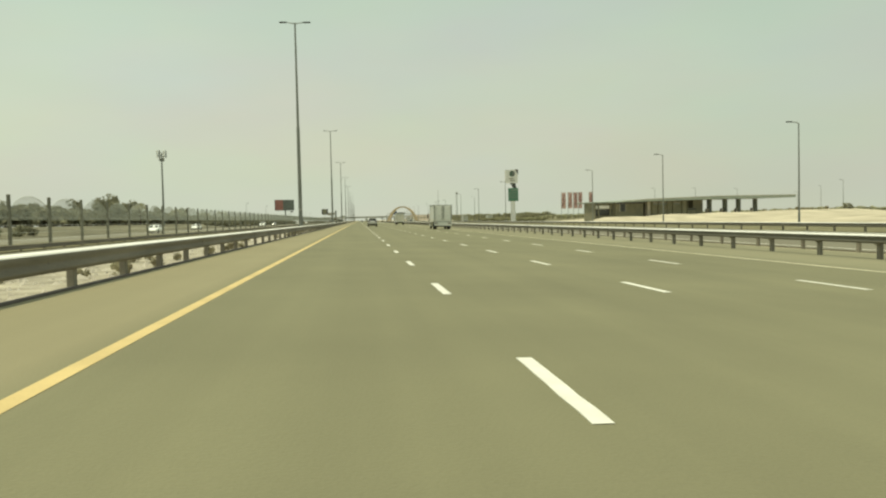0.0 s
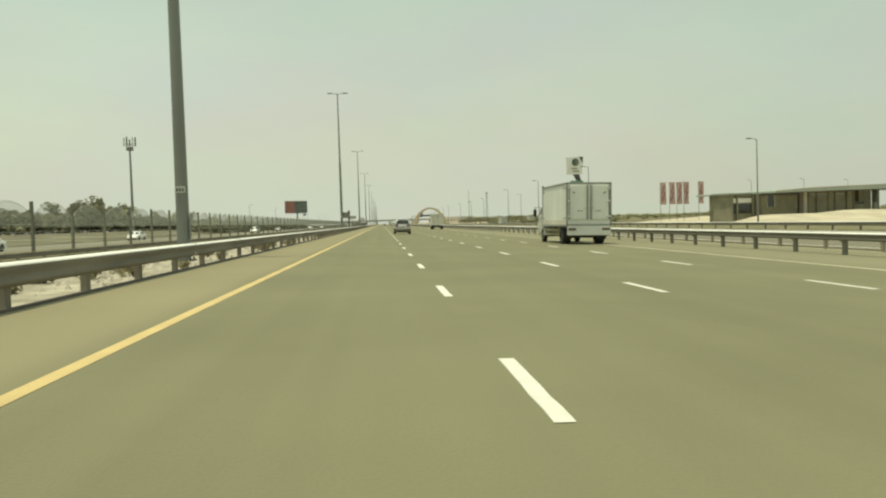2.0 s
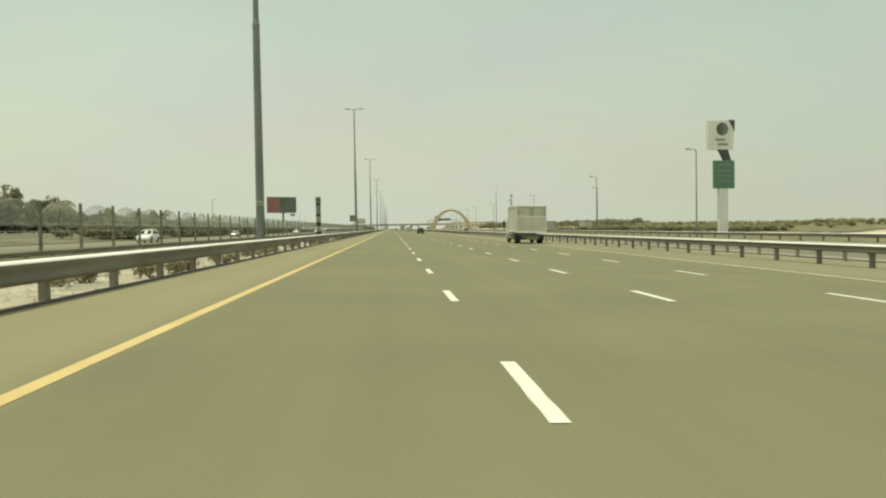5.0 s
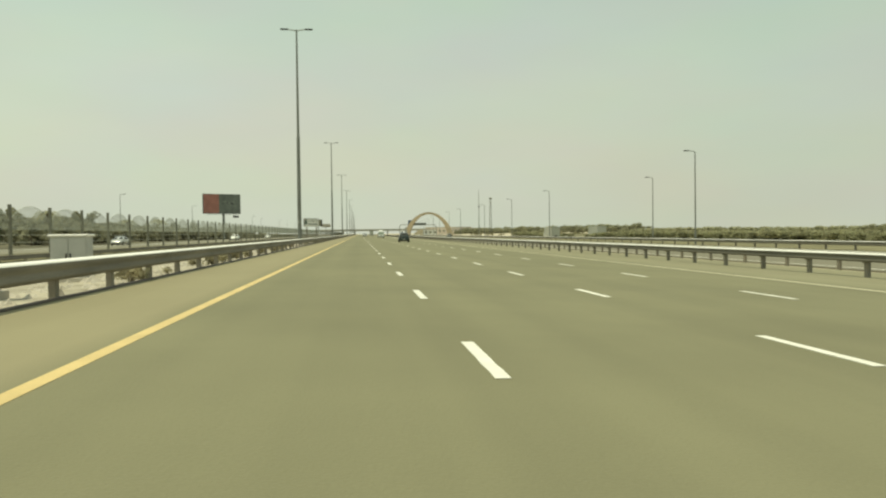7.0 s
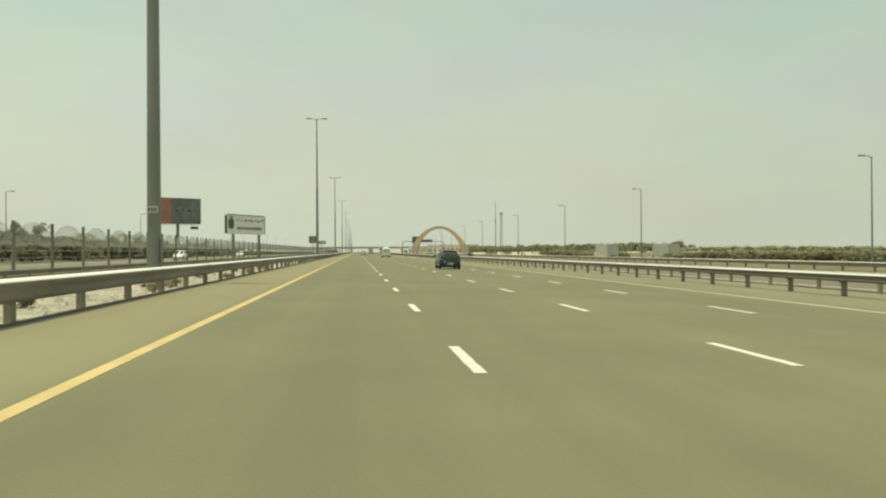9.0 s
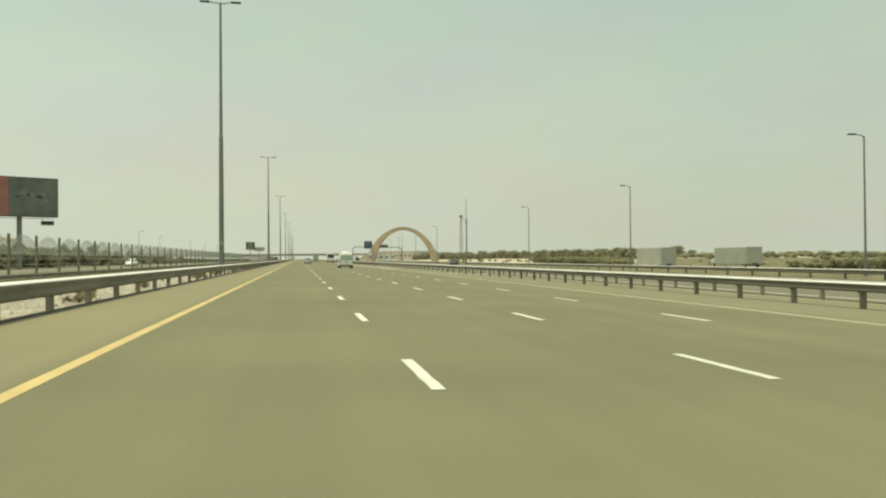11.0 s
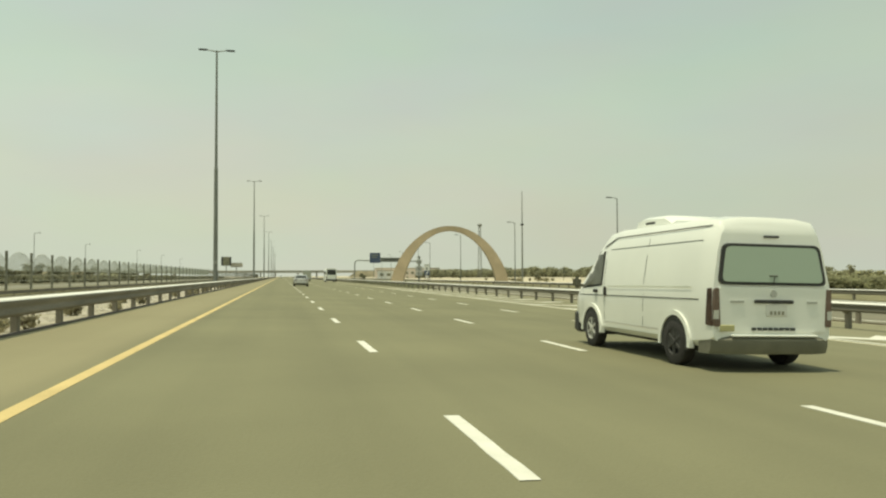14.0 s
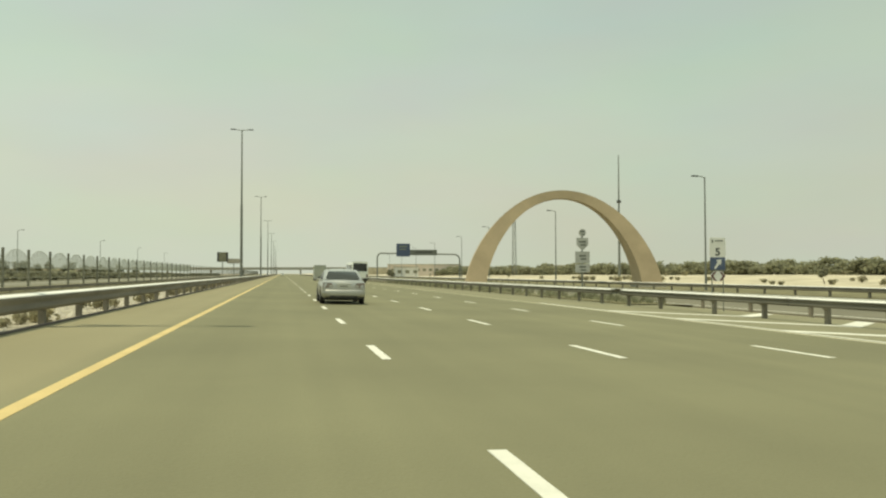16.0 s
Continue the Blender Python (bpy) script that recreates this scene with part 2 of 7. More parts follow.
M_RED_POSTER = material("red_poster", (0.42, 0.185, 0.15), rough=0.7, spots=0.2, scale=0.5)
M_GREY_POSTER = material("grey_green_poster", (0.18, 0.20, 0.175), rough=0.7, spots=0.25, scale=0.5)
M_BLUE = material("blue_sign_sheet", (0.075, 0.105, 0.18), rough=0.5, spots=0.08)
M_GREEN_SIGN = material("green_sign_sheet", (0.095, 0.225, 0.15), rough=0.5, spots=0.08)
M_CHEVRON = material("dull_red_chevron", (0.16, 0.085, 0.08), rough=0.6, spots=0.1)
M_TAPE = material("bright_yellow_tape", (0.62, 0.62, 0.14), rough=0.4, spots=0.12, scale=6.0)
M_HIVIS = material("dusty_yellow_tape", (0.47, 0.44, 0.22), rough=0.4, spots=0.1)
M_BLACK_BAND = material("black_band_paint", (0.03, 0.03, 0.028), rough=0.7, spots=0.15)
M_STRIPE = material("dusty_yellow_band_paint", (0.33, 0.31, 0.235), rough=0.7, spots=0.15)
M_BRIDGE = material("shaded_concrete", (0.40, 0.385, 0.33), rough=0.9, spots=0.12, scale=0.1, fine=3.0)
M_ROSE = material("far_rose_plaster", (0.76, 0.66, 0.57), rough=0.9, spots=0.1, scale=0.1)


# ---------------------------------------------------------------- mesh helpers
def smooth_by_angle(bm, deg=35):
    bm.normal_update()
    for f in bm.faces:
        f.smooth = True
    for e in bm.edges:
        if len(e.link_faces) == 2 and e.calc_face_angle(0) > radians(deg):
            e.smooth = False


def mesh_of(name, bm, mat, deg=35):
    smooth_by_angle(bm, deg)
    me = bpy.data.meshes.new(name)
    bm.to_mesh(me)
    bm.free()
    me.materials.append(mat)
    return me


def part(name, bm, mat, parent, label=""):
    me = bm if isinstance(bm, bpy.types.Mesh) else mesh_of(name, bm, mat)
    ob = new(name, me)
    ob.parent = parent
    if label:
        ob["label"] = label
    return ob


def thing(name, label, category, place=(0, 0, 0), turn=0.0, group="", kind="", tilt=0.0):
    ob = new(name)
    ob.matrix_world = pose(*place, 0, tilt, turn)
    return tagged(ob, label, category, group, kind)


def box(bm, size, at=(0, 0, 0), bevel=0.0, turn=None, seg=1):
    r = bmesh.ops.create_cube(bm, size=1.0)
    bmesh.ops.scale(bm, vec=size, verts=r["verts"])
    if bevel:
        es = {e for v in r["verts"] for e in v.link_edges}
        rb = bmesh.ops.bevel(bm, geom=list(es), offset=bevel, segments=seg, affect="EDGES")
        vs = list({v for f in rb["faces"] for v in f.verts} | {v for v in r["verts"] if v.is_valid})
    else:
        vs = r["verts"]
    if turn is not None:
        bmesh.ops.rotate(bm, verts=vs, cent=(0, 0, 0), matrix=turn)
    bmesh.ops.translate(bm, verts=vs, vec=at)
    return vs


def tube(bm, a, b, r1, r2=None, seg=10, caps=True):
    a, b = Vector(a), Vector(b)
    r2 = r1 if r2 is None else r2
    m = Matrix.Translation((a + b) / 2) @ (b - a).to_track_quat("Z", "Y").to_matrix().to_4x4()
    return bmesh.ops.create_cone(bm, cap_ends=caps, segments=seg, radius1=r1, radius2=r2, depth=(b - a).length, matrix=m)["verts"]


def prism(bm, pts, ya, yb):
    """A slab whose outline pts (x, z) reaches from ya to yb; both may be functions of (x, z)."""
    fa = ya if callable(ya) else (lambda x, z: ya)
    fb = yb if callable(yb) else (lambda x, z: yb)
    va = [bm.verts.new((x, fa(x, z), z)) for x, z in pts]
    vb = [bm.verts.new((x, fb(x, z), z)) for x, z in pts]
    bm.faces.new(va)
    bm.faces.new(vb[::-1])
    k = len(pts)
    for i in range(k):
        j = (i + 1) % k
        bm.faces.new((va[j], va[i], vb[i], vb[j]))
    bmesh.ops.recalc_face_normals(bm, faces=bm.faces[:])


def side_prism(bm, pts, xa, xb):
    """As prism, but with the outline (y, z) and the depth along x."""
    fa = xa if callable(xa) else (lambda y, z: xa)
    fb = xb if callable(xb) else (lambda y, z: xb)
    va = [bm.verts.new((fa(y, z), y, z)) for y, z in pts]
    vb = [bm.verts.new((fb(y, z), y, z)) for y, z in pts]
    bm.faces.new(va)
    bm.faces.new(vb[::-1])
    k = len(pts)
    for i in range(k):
        j = (i + 1) % k
        bm.faces.new((va[j], va[i], vb[i], vb[j]))
    bmesh.ops.recalc_face_normals(bm, faces=bm.faces[:])


def loft(bm, rings):
    """A closed skin over half rings of (x, y, z), each mirrored in x."""
    rows = []
    for ring in rings:
        right = [bm.verts.new(p) for p in ring]
        left = [bm.verts.new((-x, y, z)) for x, y, z in ring]
        rows.append((right, left))
    k = len(rings[0])
    for (ra, la), (rb, lb) in zip(rows, rows[1:]):
        for i in range(k - 1):
            bm.faces.new((ra[i], ra[i + 1], rb[i + 1], rb[i]))
            bm.faces.new((la[i + 1], la[i], lb[i], lb[i + 1]))
        bm.faces.new((la[0], ra[0], rb[0], lb[0]))
        bm.faces.new((ra[-1], la[-1], lb[-1], rb[-1]))
    for (r, l_) in (rows[0], rows[-1]):
        for i in range(k - 1):
            bm.faces.new((r[i], r[i + 1], l_[i + 1], l_[i]))
    bmesh.ops.remove_doubles(bm, verts=bm.verts[:], dist=0.0005)
    bmesh.ops.recalc_face_normals(bm, faces=bm.faces[:])


def skin_x(rings, y, z):
    """The half width of a lofted skin at the place y and the height z."""
    def at(ring):
        for (xa, _, za), (xb, _, zb) in zip(ring[2:], ring[3:]):
            if za <= z <= zb and zb > za:
                return xa + (xb - xa) * (z - za) / (zb - za)
        return ring[2][0] if z < ring[2][2] else ring[-2][0]
    for a, b in zip(rings, rings[1:]):
        if a[0][1] <= y <= b[0][1]:
            f = (y - a[0][1]) / max(1e-6, b[0][1] - a[0][1])
            return at(a) * (1 - f) + at(b) * f
    return at(rings[-1]) if y > rings[-1][0][1] else at(rings[0])


def side_patch(bm, corners, rings, s, off, nu=8, nv=5, thick=0.02):
    """A pane that follows a lofted skin: corners (y, z) as rear low, front low, front high, rear high."""
    (a, b, c, d) = [Vector(p) for p in corners]
    grid = []
    for i in range(nu + 1):
        u = i / nu
        row = []
        for j in range(nv + 1):
            v = j / nv
            p = (a * (1 - u) + b * u) * (1 - v) + (d * (1 - u) + c * u) * v
            row.append(bm.verts.new((s * (skin_x(rings, p.x, p.y) + off), p.x, p.y)))
        grid.append(row)
    for p, q in zip(grid, grid[1:]):
        for j in range(nv):
            f = (p[j], q[j], q[j + 1], p[j + 1])
            bm.faces.new(f if s > 0 else f[::-1])
    bmesh.ops.solidify(bm, geom=bm.faces[:], thickness=thick)


def rounded(pts, r=0.06, n=3):
    """An outline with rounded corners."""
    out = []
    k = len(pts)
    for i in range(k):
        p, a, b = Vector(pts[i]), Vector(pts[i - 1]), Vector(pts[(i + 1) % k])
        da, db = (a - p), (b - p)
        ra, rb = min(r, da.length * 0.45), min(r, db.length * 0.45)
        s, e = p + da.normalized() * ra, p + db.normalized() * rb
        for j in range(n + 1):
            f = j / n
            out.append(tuple((1 - f) ** 2 * s + 2 * f * (1 - f) * p + f * f * e))
    return out


FALL = 0.0241


def road_z(x):
    return -FALL * x


# ---------------------------------------------------------------- ground and roads
def ground_height(x, y):
    if x < -2.7:
        z = -0.02 if x > -6.75 else -0.60
        if x < -22.0:
            z = -0.60 + 0.3 * min(1.0, (-22.0 - x) / 2.0)
        if x < -44.0:
            # sand that climbs slowly towards the far grove, and runs out flat further on
            flat = min(1.0, max(0.0, (690 - y) / 150))
            z += flat * (1.2 * min(1.0, (-44 - x) / 26) + 0.5 * min(1.0, max(0.0, (-70 - x) / 60)))
            z += 0.35 * noise.noise((x * 0.03, y * 0.02, 3)) * min(1.0, (-44 - x) / 20)
    elif x < 21:
        z = road_z(x) - 0.12
    elif x < 70:
        z = -0.72
    else:
        foot = 70 + 24 * min(1.0, max(0.0, (y - 300) / 80))
        z = -0.72 + min(1.0, max(0.0, x - foot) / 25) * (0.85 + 0.55 * noise.noise((x * 0.03, y * 0.02, 0)))
        z += 0.9 * max(0, noise.noise((x * 0.012, y * 0.009, 4.0))) * min(1, max(0, x - foot) / 40)
    if x > 60 and 420 < y < 540:
        # shallow hollow beside the outer road
        z -= 0.6 * min(1.0, (x - 60) / 6, max(0.0, (112 - x) / 14)) * min(1.0, (y - 420) / 30, (540 - y) / 30)
    if 50 < x < 175:
        # bank of sand in front of the fuel station
        d = (y - 188 - (x - 66) * 0.51 + 16) / 7.0
        z += (1.65 - 0.6 * min(1, max(0, (x - 70) / 25)) + 0.5 * min(1, max(0, (x - 105) / 40))) * math.exp(-d * d) * min(1, max(0, (x - 54) / 4)) * min(1, max(0, (172 - x) / 20)) * (0.85 + 0.3 * noise.noise((x * 0.06, y * 0.06, 7)))
    return z


def build_ground():
    xs = [-4200, -2000, -900, -400, -200, -160, -130, -100, -85, -70, -62, -53, -44, -35, -28, -24, -22, -14, -7.6, -6.7, -6, -2.75, -2.65, 0, 10, 20.9, 21.1,
          30, 45, 53, 55, 57, 59, 61, 64, 67, 70, 73, 76, 79, 82, 85, 88, 94, 100, 108, 116, 126, 138, 150, 165, 180, 200, 230, 270, 330, 420, 600, 900, 2000, 4200]
    ys = [-3000, -800, -300, -120] + [-60 + 7 * i for i in range(184)] + [1300, 1500, 1900, 2600, 3500, 4800]
    bm = bmesh.new()
    grid = [[bm.verts.new((x, y, ground_height(x, y))) for x in xs] for y in ys]
    for a, b in zip(grid, grid[1:]):
        for i in range(len(xs) - 1):
            bm.faces.new((a[i], a[i + 1], b[i + 1], b[i]))
    ob = new("ground", mesh_of("ground", bm, M_SAND))
    tagged(ob, "pale sandy desert ground beside the highway", "ground", kind="structure")


def slab(name, x0, x1, y0, y1, z0, z1, mat, label, category, thick=0.1):
    bm = bmesh.new()
    n = 40
    for i in range(n):
        ya, yb = y0 + (y1 - y0) * i / n, y0 + (y1 - y0) * (i + 1) / n
        v = [bm.verts.new(p) for p in ((x0, ya, z0), (x1, ya, z1), (x1, yb, z1), (x0, yb, z0))]
        bm.faces.new(v)
        for (p, q) in ((v[0], v[3]), (v[2], v[1])):
            lo = [bm.verts.new(p.co - Vector((0, 0, thick))), bm.verts.new(q.co - Vector((0, 0, thick)))]
            bm.faces.new((p, q, lo[1], lo[0]))
    bmesh.ops.remove_doubles(bm, verts=bm.verts[:], dist=0.001)
    ob = new(name, mesh_of(name, bm, mat))
    return tagged(ob, label, category, kind="structure")


build_ground()
ROAD = slab("road", -2.6, 20.9, -150, 3000, road_z(-2.6), road_z(20.9), M_ASPHALT,
            "worn olive-grey asphalt highway with four lanes", "road", 0.3)
ROAD2 = slab("service_road", 23.5, 40.5, -150, 3000, -0.66, -0.66, M_ASPHALT2,
             "grey asphalt service road beside the highway", "road", 0.2)
slab("outer_road", 54.0, 63.0, 242, 1600, -0.67, -0.67, M_ASPHALT2,
             "grey asphalt outer road in the sand", "road", 0.2)
slab("reserved_road", -20.5, -7.4, -150, 3000, -0.48, -0.52, M_ASPHALT2,
              "dark empty asphalt strip between the median and the boundary fence", "road", 0.2)
slab("opposite_road", -42.0, -27.0, -150, 3000, -0.22, -0.22, M_ASPHALT3,
                "pale dusty asphalt carriageway for oncoming traffic behind the fence", "road", 0.2)
slab("median", -6.7, -2.75, -150, 3000, 0.0, 0.0, M_VERGE, "stony pale soil strip in the median", "ground", 0.2)
slab("grass_verge", 41.0, 53.5, -150, 1600, -0.66, -0.66, M_GRASS, "strip of dry green grass between roads", "ground", 0.1)


slab("fence_verge", -26.95, -20.6, -150, 3000, -0.235, -0.42, M_GRASS, "dusty strip of dry growth along the boundary fence", "ground", 0.2)
slab("shoulder_grass", 18.9, 22.3, 544, 760, -0.40, -0.50, M_GRASS, "strip of dusty grass behind the outer guardrail", "ground", 0.4)


def scrub_field():
    """Olive patches of thin growth on the sand, following the lie of the ground, with ragged edges."""
    bm = bmesh.new()
    xs, ys = [64 + 4 * i for i in range(41)], [258 + 5 * i for i in range(66)]
    grid = [[bm.verts.new((x + 3 * noise.noise((x * 0.2, y * 0.2, 5)), y + 4 * noise.noise((x * 0.2, y * 0.2, 2)), ground_height(x, y) + 0.12)) for x in xs] for y in ys]
    for j in range(len(ys) - 1):
        for i in range(len(xs) - 1):
            x, y = xs[i], ys[j]
            edge = min(1.0, (y - 255) / 45, (585 - y) / 40, (228 - x) / 70)
            if noise.noise((x * 0.035, y * 0.03, 8)) + 0.55 * noise.noise((x * 0.15, y * 0.13, 1)) + edge * 0.95 > 0.38:
                bm.faces.new((grid[j][i], grid[j][i + 1], grid[j + 1][i + 1], grid[j + 1][i]))
    loose = [v for v in bm.verts if not v.link_faces]
    bmesh.ops.delete(bm, geom=loose, context="VERTS")
    tagged(new("scrub_field", mesh_of("scrub_field", bm, M_GRASS)), "olive patches of thin dry grass on sand", "ground", kind="structure")


scrub_field()


def dry_field():
    """Grey-olive dry growth on the ground beyond the oncoming carriageway."""
    bm = bmesh.new()
    xs = [-43.5, -44, -53, -62, -70, -85, -100, -130, -160, -200]
    ys = [-60 + 7 * i for i in range(184)]
    grid = [[bm.verts.new((x + (1.2 * noise.noise((x * 0.3, y * 0.11, 9)) if x > -45 else 0), y, ground_height(x, y) + 0.1)) for x in xs] for y in ys]
    for a, b in zip(grid, grid[1:]):
        for i in range(len(xs) - 1):
            bm.faces.new((a[i + 1], a[i], b[i], b[i + 1]))
    tagged(new("dry_field", mesh_of("dry_field", bm, M_FIELD)), "grey-olive dry field beyond the oncoming carriageway", "ground", kind="structure")


dry_field()


def kerb():
    bm = bmesh.new()
    box(bm, (0.14, 3100, 0.2), (-2.66, 1400, 0.0), 0.02)
    tagged(new("kerb", mesh_of("kerb", bm, M_KERB)), "low dark kerb along the asphalt edge", "kerb", kind="structure")


kerb()


def strip(name, x, w, y0, y1, mat, parent, zfun=road_z, step=60.0):
    bm = bmesh.new()
    k = max(1, int((y1 - y0) / step))
    for i in range(k):
        a, b = y0 + (y1 - y0) * i / k, y0 + (y1 - y0) * (i + 1) / k
        for xx0, xx1 in ((x - w / 2, x + w / 2),):
            v = [bm.verts.new((xx0, a, zfun(xx0) + 0.004)), bm.verts.new((xx1, a, zfun(xx1) + 0.004)),
                 bm.verts.new((xx1, b, zfun(xx1) + 0.004)), bm.verts.new((xx0, b, zfun(xx0) + 0.004))]
            bm.faces.new(v)
    bmesh.ops.remove_doubles(bm, verts=bm.verts[:], dist=0.001)
    return part(name, bm, mat, parent)


LANES = (3.65, 7.3, 10.95)
DASH, CYCLE, EDGE_X = 2.2, 8.01, 14.3
# how far the beat of each lane's dashes has wandered, every 80 m along the road
WANDER = {
    3.65: (-0.18, 0.07, 0.64, 0.42, 0.38, 0.73, 0.53, 0.31),
    7.3: (-0.22, 0.26, 0.65, 1.01, 0.91, 0.86, 0.85, 0.3),
    10.95: (-0.04, 0.17, 0.16, 0.64, 0.87, 0.67, 0.64, 0.62),
}
strip("yellow_edge_line", 0.0, 0.165, -100, 2500, M_YELLOW_LINE, ROAD)
strip("outer_edge_line", EDGE_X, 0.145, -100, 2500, M_PALE_LINE, ROAD)
flat2 = lambda x: -0.66
strip("service_edge_line", 24.4, 0.18, -100, 1500, M_WHITE_LINE, ROAD2, flat2)
strip("service_edge_line", 39.6, 0.18, -100, 1500, M_WHITE_LINE, ROAD2, flat2)
strip("gore_line", 14.62, 0.18, 445, 545, M_WHITE_LINE, ROAD)


def dash_bm(w, length):
    bm = bmesh.new()
    k = 6
    rng = random.Random(5)
    top = []
    for i in range(k + 1):
        y = -length / 2 + length * i / k
        j = (rng.random() - 0.5) * 0.012
        top.append([bm.verts.new((s * w / 2 + j, y + (rng.random() - 0.5) * 0.02, 0.006)) for s in (-1, 1)])
    for a, b in zip(top, top[1:]):
        bm.faces.new((a[0], a[1], b[1], b[0]))
    for a, b in zip(top, top[1:]):
        for s in (0, 1):
            lo = [bm.verts.new(a[s].co - Vector((0, 0, 0.01))), bm.verts.new(b[s].co - Vector((0, 0, 0.01)))]
            bm.faces.new((a[s], b[s], lo[1], lo[0]) if s == 0 else (b[s], a[s], lo[0], lo[1]))
    return bm


def lane_dashes():
    me = mesh_of("lane_dash", dash_bm(0.135, DASH), M_WHITE_LINE)
    far = bmesh.new()
    for x in LANES:
        for k in range(-6, 240):
            y = k * CYCLE - 0.94
            y += float(np.interp(y, [80 * i for i in range(8)], WANDER[x]))
            if -40 < y < 720:
                ob = new("lane_dash", me)
                ob.parent = ROAD
                ob.matrix_local = pose(x, y, road_z(x), 0, math.degrees(math.atan(FALL)), 0)
            else:
                v = [far.verts.new((x + sx * 0.095, y + sy * DASH / 2, road_z(x + sx * 0.095) + 0.005))
                     for sx, sy in ((-1, -1), (1, -1), (1, 1), (-1, 1))]
                far.faces.new(v)
    tagged(part("far_lane_dashes", far, M_WHITE_LINE, ROAD), kind="stuff")


def gore_bars():
    """Slanted bars and V-shaped chevrons painted between the lanes and the exit."""
    for x0, y0, x1, y1 in ((17.8, 414.9, 20.8, 419.3), (16.4, 417.7, 18.4, 421.4), (15.9, 425.7, 17.6, 428.3), (15.6, 431.7, 17.2, 433.9), (15.4, 437.5, 17.0, 439.5)):
        bm = bmesh.new()
        v = [bm.verts.new((x, y, road_z(x) + 0.004)) for x, y in ((x0 - 0.19, y0), (x0 + 0.19, y0 - 0.2), (x1 + 0.19, y1 - 0.2), (x1 - 0.19, y1))]
        bm.faces.new(v)
        part("gore_bar", bm, M_WHITE_LINE, ROAD)
    for k in range(-9, 8):
        y = 495.8 + 5.35 * k
        ax = min(18.3, 16.9 + 0.036 * (y - 490))
        xr = min(20.8, ax + 1.6 + 0.03 * (y - 480))
        pts = [(14.7, y + 0.93 * (ax - 14.7)), (ax, y), (xr, y + 0.95 * (xr - ax))]
        bm = bmesh.new()
        lo = [bm.verts.new((px, py - 0.42, road_z(px) + 0.004)) for px, py in pts]
        hi = [bm.verts.new((px, py + 0.42, road_z(px) + 0.004)) for px, py in pts]
        for m in (0, 1):
            bm.faces.new((lo[m], lo[m + 1], hi[m + 1], hi[m]))
        part("gore_chevron", bm, M_WHITE_LINE, ROAD)


# ---------------------------------------------------------------- guardrails
def w_beam(length, side, tall):
    """A corrugated beam, its face towards side * x, its top at 0.335."""
    prof = [(0.0, 0.335), (0.03, 0.334), (0.058, 0.329), (0.074, 0.317), (0.08, 0.30), (0.08, 0.235), (0.052, 0.195), (0.048, 0.17), (0.052, 0.145),
            (0.076, 0.085), (0.08, 0.065), (0.072, 0.045), (0.02, 0.006), (0.0, 0.0)]
    prof = [(x, 0.335 - (0.335 - z) * tall) for x, z in prof]
    bm = bmesh.new()
    a = [[bm.verts.new((side * (x - o), y, z)) for x, z in prof] for y in (0, length) for o in (0.0, 0.012)]
    k = len(prof)
    for i in range(k - 1):
        bm.faces.new((a[0][i], a[0][i + 1], a[2][i + 1], a[2][i]))
        bm.faces.new((a[1][i + 1], a[1][i], a[3][i], a[3][i + 1]))
        bm.faces.new((a[0][i], a[1][i], a[1][i + 1], a[0][i + 1]))
        bm.faces.new((a[2][i + 1], a[3][i + 1], a[3][i], a[2][i]))
    bm.faces.new((a[0][0], a[2][0], a[3][0], a[1][0]))
    bm.faces.new((a[0][-1], a[1][-1], a[3][-1], a[2][-1]))
    bmesh.ops.recalc_face_normals(bm, faces=bm.faces[:])
    return bm


